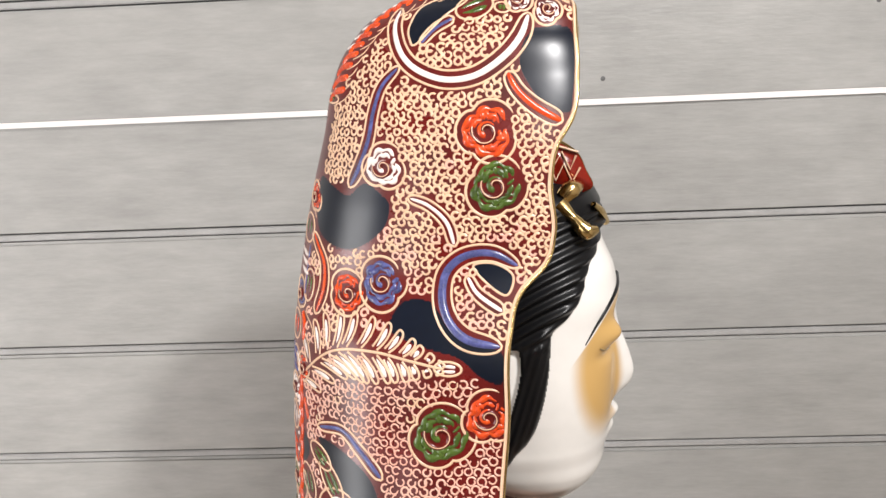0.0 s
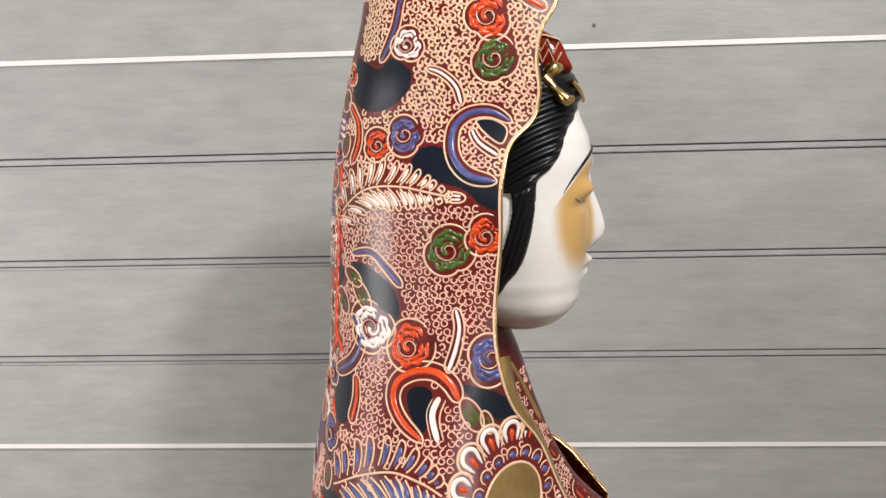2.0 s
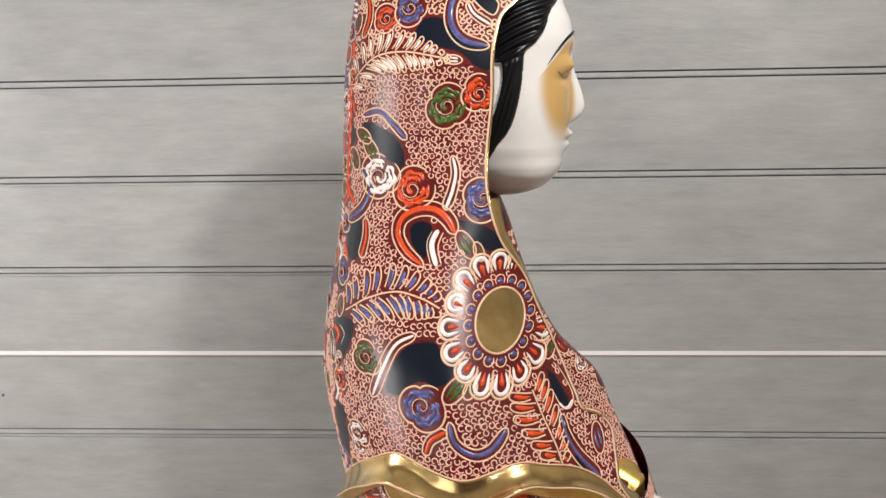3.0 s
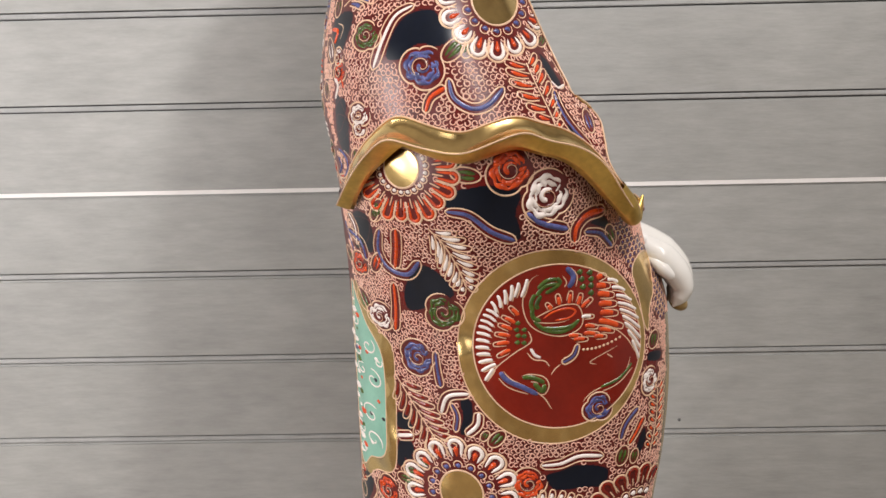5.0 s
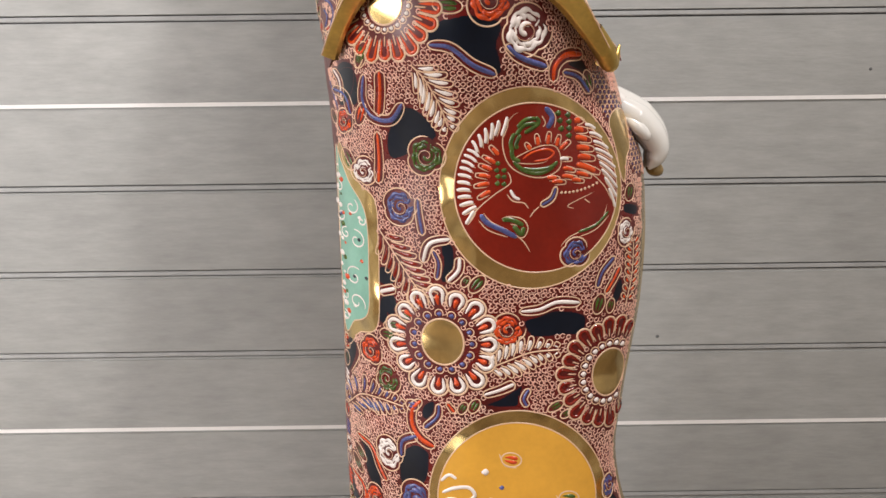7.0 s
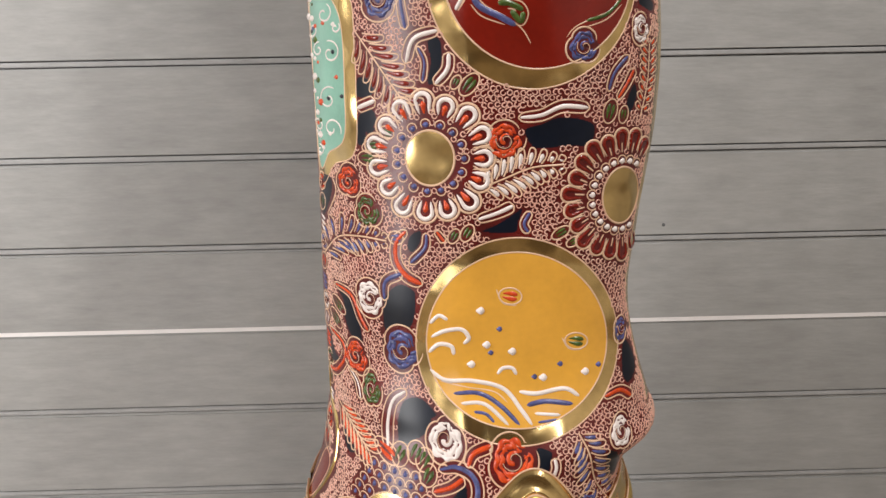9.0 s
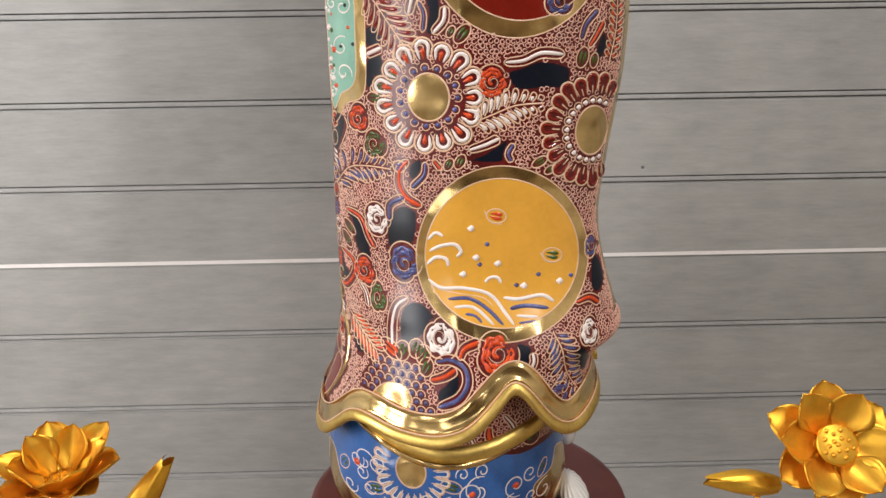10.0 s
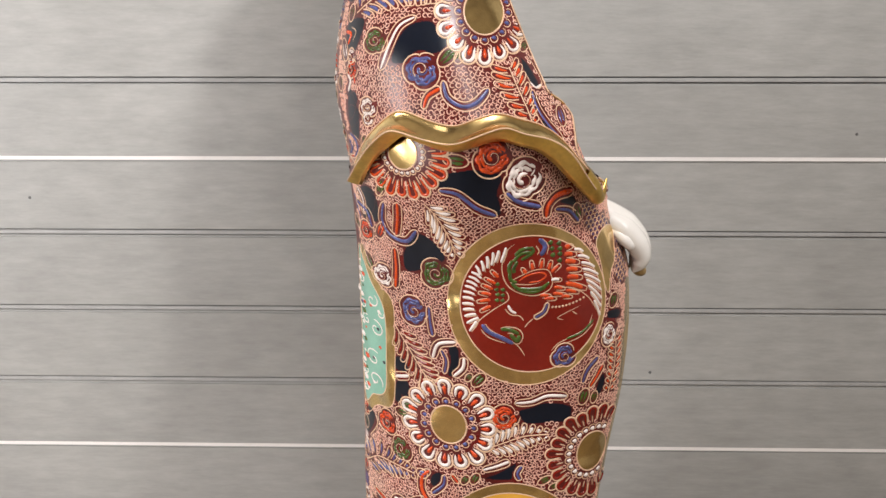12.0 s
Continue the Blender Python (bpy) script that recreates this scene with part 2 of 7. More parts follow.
POT = [(-0.940, -0.112, 0.108, -0.480, 2, 2.2), (-0.965, -0.120, 0.115, -0.492, 2, 2.2), (-1.0, -0.126, 0.120, -0.497, 2, 2.2), (-1.03, -0.127, 0.122, -0.492, 2, 2.2), (-1.06, -0.118, 0.114, -0.478, 2, 2.2), (-1.072, -0.108, 0.106, -0.465, 2, 2.2)]
TORSO = [(-0.195, -0.03, 0.012, -0.368, 2, 2), (-0.22, -0.05, 0.022, -0.370, 2, 2), (-0.2635, -0.08, 0.036, -0.376, 2, 2), (-0.305, -0.10, 0.054, -0.380, 2, 2), (-0.3238, -0.10, 0.066, -0.383, 2, 2), (-0.340, -0.10, 0.082, -0.385, 2, 2), (-0.350, -0.10, 0.093, -0.386, 2, 2), (-0.362, -0.10, 0.101, -0.388, 2, 2), (-0.376, -0.10, 0.106, -0.390, 2, 2), (-0.39, -0.10, 0.112, -0.392, 2, 2), (-0.43, -0.10, 0.130, -0.400, 2, 2), (-0.46, -0.10, 0.140, -0.405, 2, 2)]
LAYERS = {"cape": CAPE, "robe": ROBE, "under": UNDER, "pot": POT, "torso": TORSO}
# front opening of the hood and mantle
EDGE = [(0.072, 0.050), (0.05, 0.0475), (0.025, 0.047), (0.006, 0.044), (-0.007, 0.036), (-0.023, 0.033), (-0.047, 0.034), (-0.06, 0.030), (-0.072, 0.018), (-0.09, 0.012), (-0.126, 0.010), (-0.20, 0.008), (-0.225, 0.016), (-0.2475, 0.0305), (-0.272, 0.041), (-0.305, 0.0555), (-0.328, 0.0655), (-0.338, 0.0705), (-0.345, 0.0810), (-0.355, 0.0905), (-0.370, 0.0925), (-0.384, 0.0935), (-0.397, 0.101), (-0.405, 0.108), (-0.42, 0.127)]


def smooth_line(xs, vs, x):
    t = np.column_stack((xs, vs))[::-1]
    return glide(t, 1, x)


def cape_hem(x):
    """Height of the mantle's lower edge, in soft waves."""
    return sum(cape_line(x + d) for d in (-0.005, -0.0025, 0.0, 0.0025, 0.005)) / 5


def cape_line(x):
    return smooth_line((-0.13, -0.100, -0.0932, -0.0817, -0.0657, -0.0524, -0.0388, -0.0245, -0.0086, 0.0074, 0.0257, 0.0406, 0.0604, 0.0767, 0.0900, 0.104, 0.116, 0.14), (-0.428, -0.415, -0.400, -0.3825, -0.3666, -0.3573, -0.3618, -0.3665, -0.3687, -0.3638, -0.3596, -0.3639, -0.3703, -0.3821, -0.3965, -0.411, -0.424, -0.430), x)


def robe_hem(x):
    """Height of the robe's lower edge, in soft waves."""
    return sum(robe_line(x + d) for d in (-0.006, -0.003, 0.0, 0.003, 0.006)) / 5


def robe_line(x):
    return smooth_line((-0.134, -0.1134, -0.0981, -0.0819, -0.0668, -0.048, -0.0257, -0.0039, 0.0157, 0.0336, 0.0515, 0.0667, 0.0774, 0.0889, 0.101, 0.114, 0.1286, 0.156), (-0.962, -0.947, -0.931, -0.9165, -0.9145, -0.918, -0.9195, -0.917, -0.908, -0.890, -0.875, -0.883, -0.899, -0.912, -0.9167, -0.912, -0.907, -0.905), x)


def near(layer, x, z):
    """y of the near side of a layer at x and z."""
    t = LAYERS[layer]
    x0, x1, yn, nb, nf = (glide(t, k, z) for k in range(1, 6))
    xm, a = (x0 + x1) / 2, (x1 - x0) / 2
    u = np.clip((x - xm) / a, -0.9995, 0.9995)
    n = np.where(u > 0, nf, nb)
    return YC - (YC - yn) * (1 - np.abs(u) ** n) ** (1 / n)


# ---- statue: relief on the surfaces ----
PILES = {k: {"v": [], "f": [], "m": [], "n": 0} for k in ("statue", "base", "wave", "knob")}
SLOTS = list(MAT)
GX0, GZ0, CELL = -0.20, -1.09, 0.0005
GNX, GNZ = 820, 2360
FILL = {k: np.full((GNZ, GNX), -1, np.int16) for k in LAYERS}
BUSY = {k: np.zeros((GNZ, GNX), bool) for k in LAYERS}


def pile_of(layer):
    return "base" if layer == "pot" else "statue"


def add(pile, verts, faces, mats):
    p = PILES[pile]
    p["v"].append(np.asarray(verts, float).reshape(-1, 3))
    faces = np.asarray(faces, int).reshape(-1, 4)
    p["f"].append(faces + p["n"])
    p["m"].append(np.full(len(faces), SLOTS.index(mats)) if isinstance(mats, str) else np.asarray(mats))
    p["n"] += len(p["v"][-1])


def spline(pts, closed=False, n=8):
    p = np.asarray(pts, float)
    if len(p) == 2 and not closed:
        return p[0] + (p[1] - p[0]) * np.linspace(0, 1, n + 1)[:, None]
    if closed:
        p = np.vstack((p[-1], p, p[0], p[1]))
    else:
        p = np.vstack((2 * p[0] - p[1], p, 2 * p[-1] - p[-2]))
    s = np.linspace(0, 1, n, endpoint=False)[:, None]
    out = [0.5 * (2 * b + (c - a) * s + (2 * a - 5 * b + 4 * c - d) * s**2 + (3 * b - a - 3 * c + d) * s**3) for a, b, c, d in zip(p, p[1:], p[2:], p[3:])]
    out = np.vstack(out)
    return out if closed else np.vstack((out, p[-2]))


def lay(layer, q):
    """Points and normals of a layer's near side at the flat places q (x, z)."""
    x, z = q[:, 0], q[:, 1]
    y, e = near(layer, x, z), 0.0006
    fx = (near(layer, x + e, z) - near(layer, x - e, z)) / (2 * e)
    fz = (near(layer, x, z + e) - near(layer, x, z - e)) / (2 * e)
    n = np.column_stack((fx, -np.ones_like(x), fz))
    return np.column_stack((x, y, z)), n / np.linalg.norm(n, axis=1)[:, None]


def occupy(layer, q, r):
    k = int(np.ceil(np.max(r) / CELL)) + 1
    off = np.array([(i, j) for i in range(-k, k + 1) for j in range(-k, k + 1)])
    for (x, z), rr in zip(q, np.broadcast_to(r, len(q))):
        o = off[np.hypot(off[:, 0], off[:, 1]) * CELL <= rr]
        i, j = int((x - GX0) / CELL) + o[:, 0], int((z - GZ0) / CELL) + o[:, 1]
        ok = (i >= 0) & (i < GNX) & (j >= 0) & (j < GNZ)
        BUSY[layer][j[ok], i[ok]] = True


def within(layer, q):
    """Which flat places lie on the cut-out layer."""
    x, z = q[:, 0], q[:, 1]
    t = LAYERS[layer]
    if layer in ("under", "pot", "torso"):
        return (x > glide(t, 1, z) + 0.0008) & (x < glide(t, 2, z) - 0.0008)
    if layer == "cape":
        return (x > glide(t, 1, z) + 0.0008) & (x < glide(EDGE, 1, z) - 0.0008) & (z > cape_hem(x) - 0.003)
    if layer == "robe":
        return (x > glide(t, 1, z) + 0.0008) & (x < glide(t, 2, z) - 0.0008) & (z > robe_hem(x)) & (z < cape_hem(x) + 0.003)


ROUND = [(math.cos(a), math.sin(a)) for a in np.linspace(0, math.pi, 5)]


def tube(layer, q, r, mat, h=0.85, clear=0.0006, sink=0.0003):
    """A half-round raised line of enamel along the flat places q."""
    q = np.asarray(q, float)
    p, n = lay(layer, q)
    r = np.broadcast_to(np.asarray(r, float), len(q)).copy()
    t = np.gradient(p, axis=0)
    b = np.cross(n, t)
    b /= np.linalg.norm(b, axis=1)[:, None] + 1e-12
    rings = np.stack([p + b * (r * c)[:, None] + n * (r * h * s - sink)[:, None] for c, s in ROUND], 1)
    k = len(ROUND)
    i, j = np.meshgrid(np.arange(len(q) - 1), np.arange(k - 1), indexing="ij")
    a = (i * k + j).ravel()
    ok = within(layer, q)
    seg = (ok[:-1] & ok[1:])[i.ravel()]
    add(pile_of(layer), rings, np.column_stack((a, a + 1, a + k + 1, a + k))[seg], mat)
    if clear is not None:
        occupy(layer, q, r + clear)


def round_ends(n, r):
    s = np.linspace(-1, 1, n)
    return r * np.maximum(1 - np.abs(s) ** 8, 0.02) ** 0.5


def in_medallion(x, z):
    return math.hypot((x - 0.0565) / 0.073, (z + 0.5215) / 0.078) < 1 or math.hypot((x - 0.0467) / 0.076, (z + 0.774) / 0.075) < 1


def stroke(layer, pts, w, mat, n=8, lift=0.7):
    q = spline(pts, n=n)
    framed = w > 0.0029 and layer in ("robe", "under") and mat in ("white", "orange", "blue") and not in_medallion(*q[0])
    if framed:
        t = np.gradient(q, axis=0)
        t /= np.linalg.norm(t, axis=1)[:, None] + 1e-12
        side = np.column_stack((-t[:, 1], t[:, 0])) * round_ends(len(q), w * 0.95)[:, None]
        rim = np.vstack((q + side, (q - side)[::-1]))
        patch(layer, rim, "maroon", None, smooth=False)
        tube(layer, np.vstack((rim, rim[:1])), 0.0007, "cream")
        w = w * 0.82
    tube(layer, q, round_ends(len(q), w / 2), mat, min(lift, 0.0026 / w))


def tear(layer, a, b, w, mat, bend=0.0, n=9, lift=0.62, fat=0.62):
    """A drop of enamel from the point a to its round end near b."""
    a, b = np.asarray(a, float), np.asarray(b, float)
    s = np.linspace(0, 1, n)
    d = b - a
    q = a + d * s[:, None] + np.array([-d[1], d[0]]) * (bend * 4 * s * (1 - s))[:, None]
    prof = np.where(s < fat, 0.25 + 0.75 * (s / fat) ** 0.9, np.sqrt(np.maximum(1 - ((s - fat) / (1 - fat)) ** 2, 0.01)))
    tube(layer, q, w / 2 * prof, mat, lift)


def loop_line(layer, a, b, w, mat="cream", bend=0.0, r=0.0007, n=14):
    """A thin U-shaped line round the drop that runs from a to b."""
    a, b = np.asarray(a, float), np.asarray(b, float)
    d = b - a
    side = np.array([-d[1], d[0]]) / (np.linalg.norm(d) + 1e-9)
    s = np.linspace(0, math.pi, n)
    along = np.sin(s) ** 0.88
    q = a + d * along[:, None] + side * (np.sign(np.cos(s)) * np.abs(np.cos(s)) ** 0.68 * w / 2 * (0.5 + 0.5 * along))[:, None]
    q += np.array([-d[1], d[0]]) * (bend * 4 * along * (1 - along))[:, None]
    tube(layer, q, r, mat)


def inside(pts, x, z):
    c = np.zeros(x.shape, bool)
    for (x0, z0), (x1, z1) in zip(pts, np.roll(pts, -1, axis=0)):
        if z0 != z1:
            c ^= ((z0 > z) != (z1 > z)) & (x < (x1 - x0) * (z - z0) / (z1 - z0) + x0)
    return c


def patch(layer, pts, mat, line="cream", smooth=True, r=0.0007):
    """A glazed field of another colour with a thin raised outline."""
    q = spline(pts, True, 6) if smooth else np.asarray(pts, float)
    lo, hi = q.min(0), q.max(0)
    i0, i1 = max(0, int((lo[0] - GX0) / CELL)), min(GNX, int((hi[0] - GX0) / CELL) + 2)
    j0, j1 = max(0, int((lo[1] - GZ0) / CELL)), min(GNZ, int((hi[1] - GZ0) / CELL) + 2)
    x, z = np.meshgrid(GX0 + (np.arange(i0, i1) + 0.5) * CELL, GZ0 + (np.arange(j0, j1) + 0.5) * CELL)
    m = inside(q, x, z)
    FILL[layer][j0:j1, i0:i1][m] = SLOTS.index(mat)
    BUSY[layer][j0:j1, i0:i1] |= m
    if line:
        tube(layer, np.vstack((q, q[:2])), r, line)
    elif mat not in ("maroon", "cobalt"):
        tube(layer, np.vstack((q, q[:2])), 0.0013, "maroon", 0.25)


def oval(x, z, rx, rz, n=48, turn=0.0, lobes=0, deep=0.0):
    s = np.linspace(0, math.tau, n, endpoint=False)
    k = 1 + deep * np.cos(lobes * s)
    c, d = math.cos(turn), math.sin(turn)
    u, v = rx * k * np.cos(s), rz * k * np.sin(s)
    return np.column_stack((x + c * u - d * v, z + d * u + c * v))


def cloud(layer, x, z, r, mat, spin=1, turn=0.0, sx=1.0):
    """A curled cloud: lobed cream outline, dark margin, pitted enamel body and a fine spiral line."""
    key = x * 371 + z * 533
    lobes = 3.0 if math.sin(key * 7) > 0 else 2.5

    def place(ang, rad):
        return np.column_stack((x + sx * rad * np.cos(ang), z + rad * np.sin(ang)))

    def lobe(ang):
        s = spin * (ang - turn)
        return 0.78 + 0.24 * np.abs(np.sin(lobes * 0.5 * s + 0.5 * math.sin(key))) ** 0.6 + 0.06 * np.sin(s + key)

    s = np.linspace(0, math.tau, 72)
    patch(layer, place(s[:-1], r * 1.10 * lobe(s[:-1])), "maroon", None, smooth=False)
    # outline, open at one place
    ang = turn + spin * np.linspace(0.15, 6.1, 72)
    tube(layer, place(ang, r * 1.12 * lobe(ang)), round_ends(72, 0.0008), "cream")
    # crumbly raised body: scalloped strands and knobs, with dark pits left between
    s = np.linspace(0, 1, 60)
    for at, wide, beat in ((0.79, 0.115, 7), (0.56, 0.105, 5)):
        ang = turn + spin * (0.1 + 6.0 * s)
        rad = r * at * lobe(ang) * (1 + 0.05 * np.sin(ang * 9 + key * 3))
        tube(layer, place(ang, rad), round_ends(60, r * wide) * (1 + 0.34 * np.sin(ang * beat + key)), mat, 0.7)
    for k in range(11):
        a = turn + spin * (0.3 + 0.56 * k + 0.2 * math.sin(key + k * 5))
        if math.sin(key * 5 + k * 2.7) > -0.55:
            tube(layer, place(np.full(5, a) + np.linspace(0, 0.3, 5), r * np.linspace(0.40, 0.78, 5)), round_ends(5, r * (0.085 + 0.03 * math.sin(key * 3 + k))), mat, 0.8)
    ang = turn + spin * np.linspace(0, 4.5, 14)
    tube(layer, place(ang, r * np.linspace(0.30, 0.12, 14)), round_ends(14, r * 0.13), mat, 0.6)
    # spiral of cream round the eye of the curl, on a dark groove
    s = np.linspace(0, 1, 34)
    ang = turn + spin * (2.2 + 7.0 * s)
    rad = r * (0.46 * (1 - s) ** 0.8 + 0.06)
    tube(layer, place(ang, rad), round_ends(34, 0.0013), "maroon", 1.1)
    tube(layer, place(ang, rad), round_ends(34, 0.0007), "cream", 2.2)


def leaf(layer, x, z, length, width, ang, mat):
    a = math.radians(ang)
    d = np.array([math.cos(a), math.sin(a)]) * length / 2
    c = np.array([x, z])
    q = oval(x, z, length * 0.56, width * 0.62, 26, a)
    on_yellow = layer == "robe" and math.hypot((x - 0.0467) / 0.066, (z + 0.774) / 0.063) < 1
    patch(layer, q, "cobalt" if layer == "pot" else "yellow" if on_yellow else "maroon", None, smooth=False)
    tube(layer, np.vstack((q, q[:1])), 0.0007, "cream")
    side = np.array([-d[1], d[0]]) / length * width * 0.36
    for k in (-1, 1):
        tear(layer, c - d * 0.8 + side * k * 0.6, c + d * 0.75 + side * k * 0.8, width * 0.40, mat, 0.06 * k, lift=0.6)


def ribbon(layer, pts, w, mat, n=8):
    """A tapering curved band of enamel on a dark field inside one fine closed line."""
    q = spline(pts, n=n)
    m = len(q)
    t = np.gradient(q, axis=0)
    t /= np.linalg.norm(t, axis=1)[:, None] + 1e-12
    taper = np.linspace(0.82, 1.1, m)
    side = np.column_stack((-t[:, 1], t[:, 0])) * (round_ends(m, w * 0.60) * taper)[:, None]
    rim = np.vstack((q + side, (q - side)[::-1]))
    patch(layer, rim, "cobalt" if layer == "pot" else "maroon", None, smooth=False)
    tube(layer, q, round_ends(m, w * (0.24 if mat == "white" else 0.29)) * taper, mat, 0.55)
    tube(layer, np.vstack((rim, rim[:1])), 0.0007, "cream")


def spray(layer, pts, n, length, width, mat, sides=(1, -1), angle=50, shrink=0.6, outline=True, line=True):
    """A feather or fern: a fine stem with drops of enamel on its sides."""
    q = spline(pts, n=12)
    if line:
        tube(layer, q, 0.0008, "cream")
    for k in range(n):
        f = (k + 0.6) / n
        i = min(int(f * (len(q) - 1)), len(q) - 2)
        t = q[i + 1] - q[i]
        base = math.atan2(t[1], t[0])
        ln = length * (1 - (1 - shrink) * abs(2 * f - 0.7) ** 1.5)
        for sd in sides:
            a = base + sd * math.radians(angle)
            d = np.array([math.cos(a), math.sin(a)])
            p0, p1 = q[i] + d * width * 0.5, q[i] + d * ln
            tear(layer, p0, p1 - d * width * 0.25, width * 0.62, mat, -0.06 * sd)
            if outline:
                loop_line(layer, p0, p1 + d * width * 0.3, width * 1.25, bend=-0.06 * sd)


def petal_line(layer, a, b, w0, w1, mat="cream", r=0.0008, n=17):
    """The outline of a petal: narrow at its foot a, round at its tip b."""
    a, b = np.asarray(a, float), np.asarray(b, float)
    d = (b - a) / (np.linalg.norm(b - a) + 1e-9)
    side = np.array([-d[1], d[0]])
    c = b - d * w1 / 2
    s = np.linspace(-1.75, 1.75, n)
    q = c + side * (np.sin(s) * w1 / 2)[:, None] + d * (np.cos(s) * w1 / 2)[:, None]
    q = np.vstack((a - side * w0 / 2, (a - side * w0 / 2) * 0.5 + q[0] * 0.5, q, (a + side * w0 / 2) * 0.5 + q[-1] * 0.5, a + side * w0 / 2))
    tube(layer, q, round_ends(len(q), r), mat)


def rosette(layer, x, z, rx, rz, reach, n, outer, inner, dots, a0=0.0, a1=360.0, sx=1.0, disc="gold"):
    """A round flower: gold disc, ring of dots and wide rounded petals."""
    if disc:
        patch(layer, oval(x, z, rx, rz, 40), disc, "cream", smooth=False, r=0.0009)
    whole = abs(a1 - a0) > 359
    turns = np.radians(np.linspace(a0, a1, n, endpoint=not whole))
    step = math.radians(abs(a1 - a0) / (n if whole else max(n - 1, 1)))
    r0 = rz * (1.46 if dots else 1.14)
    w = step * reach * 0.86
    for k, a in enumerate(turns):
        d, c = np.array([sx * math.cos(a), math.sin(a)]), np.array([x, z])
        r1 = reach * (1 + 0.035 * math.sin(k * 4.1 + x * 90))
        patch(layer, [c + d * r0 * 0.95 + np.array([-d[1], d[0]]) * w * e for e in (-0.2, 0.2)] + [c + d * r1 + np.array([-d[1], d[0]]) * w * e for e in (0.42, -0.42)], "cobalt" if layer == "pot" else "maroon", None, smooth=False)
        petal_line(layer, c + d * r0, c + d * r1, w * 0.50, w * 1.0, r=0.0010)
        thick = w * (0.105 if outer == "white" else 0.14)
        petal_line(layer, c + d * (r0 + 0.10 * (r1 - r0)), c + d * (r1 - w * 0.17), w * 0.36, w * 0.58, outer, thick)
        if inner:
            tear(layer, c + d * (r0 + 0.14 * (r1 - r0)), c + d * (r0 + 0.60 * (r1 - r0)), w * 0.26, inner, lift=0.9)
        elif outer != "white":
            tube(layer, np.array([c + d * (r0 + f * (r1 - r0)) for f in np.linspace(0.02, 0.48, 7)]), round_ends(7, 0.0007), "cream")
        if dots:
            e = c + d * rz * 1.21
            m = min(rz * 0.115, 0.42 * step * rz)
            dot(layer, e[0], e[1], m, dots)
            petal_line(layer, c + d * rz * 1.07, e + d * m * 1.75, m * 2.0, m * 3.0, r=0.0006, n=11)


def dot(layer, x, z, r, mat):
    tear(layer, (x - r, z), (x + r, z), 2 * r, mat, n=7, fat=0.5)


def curl(layer, x, z, r, mat, turns=1.5, spin=1, turn=0.0, w=0.0015):
    s = np.linspace(0, 1, 26)
    a = math.radians(turn) + spin * s * math.tau * turns
    q = np.column_stack((x + r * (0.15 + 0.85 * s) * np.cos(a), z + r * (0.15 + 0.85 * s) * np.sin(a)))
    tube(layer, q, round_ends(26, w / 2), mat)


def scales(layer, pts, size, mat):
    """A bunch of small round scales with fine rims that fills an outline."""
    q = spline(pts, True, 6)
    patch(layer, q, "maroon", None, smooth=False)
    lo, hi = q.min(0), q.max(0)
    z, row = hi[1], 0
    while z > lo[1]:
        x = lo[0] + (row % 2) * size / 2
        while x < hi[0]:
            if inside(q, np.array([x]), np.array([z]))[0]:
                tear(layer, (x, z + size * 0.25), (x, z - size * 0.25), size * 0.55, mat, n=6, fat=0.5)
                a = np.linspace(-0.5, math.pi + 0.5, 11)
                tube(layer, np.column_stack((x + size * 0.46 * np.cos(a), z + size * (0.02 + 0.42 * np.sin(a)))), 0.0006, "cream")
            x += size
        z -= size * 0.8
        row += 1


# ---- statue: painted and raised ornament ----
# hood
patch("cape", [(-0.0301, 0.0502), (-0.0228, 0.0602), (-0.0044, 0.0643), (-0.0033, 0.0606), (-0.0132, 0.054), (-0.0268, 0.0415), (-0.03, 0.0437)], "navy", "cream")
ribbon("cape", [(-0.025, 0.0412), (-0.0183, 0.0479), (-0.0092, 0.0529)], 0.0037, "blue")
leaf("cape", 0.0007, 0.0577, 0.0162, 0.0092, 18, "green")
leaf("cape", 0.0045, 0.0657, 0.0100, 0.0041, 5, "green")
leaf("cape", 0.0136, 0.0568, 0.0046, 0.0058, 80, "green")
ribbon("cape", [(-0.0346, 0.0595), (-0.0374, 0.0498), (-0.0345, 0.0382), (-0.0273, 0.0301), (-0.0145, 0.0249), (-0.0003, 0.026), (0.0126, 0.0335), (0.0212, 0.0428), (0.0257, 0.0534)], 0.0071, "white")
stroke("cape", [(-0.074, 0.0166), (-0.0695, 0.0211), (-0.0633, 0.0222)], 0.0040, "orange")
stroke("cape", [(-0.0719, 0.0139), (-0.0643, 0.0172), (-0.0601, 0.0213)], 0.0012, "cream")
stroke("cape", [(-0.0704, 0.0209), (-0.0694, 0.0232)], 0.0023, "white")
stroke("cape", [(-0.072, 0.0227), (-0.0678, 0.027), (-0.0616, 0.028)], 0.0040, "orange")
stroke("cape", [(-0.0699, 0.0199), (-0.0626, 0.023), (-0.0584, 0.0271)], 0.0012, "cream")
stroke("cape", [(-0.0685, 0.0266), (-0.0675, 0.0289)], 0.0023, "white")
stroke("cape", [(-0.0693, 0.0288), (-0.0653, 0.033), (-0.0592, 0.0338)], 0.0040, "orange")
stroke("cape", [(-0.0673, 0.0259), (-0.0602, 0.0288), (-0.056, 0.0329)], 0.0012, "cream")
stroke("cape", [(-0.0661, 0.0323), (-0.0651, 0.0346)], 0.0023, "white")
stroke("cape", [(-0.0658, 0.0342), (-0.0621, 0.0382), (-0.0562, 0.039)], 0.0040, "orange")
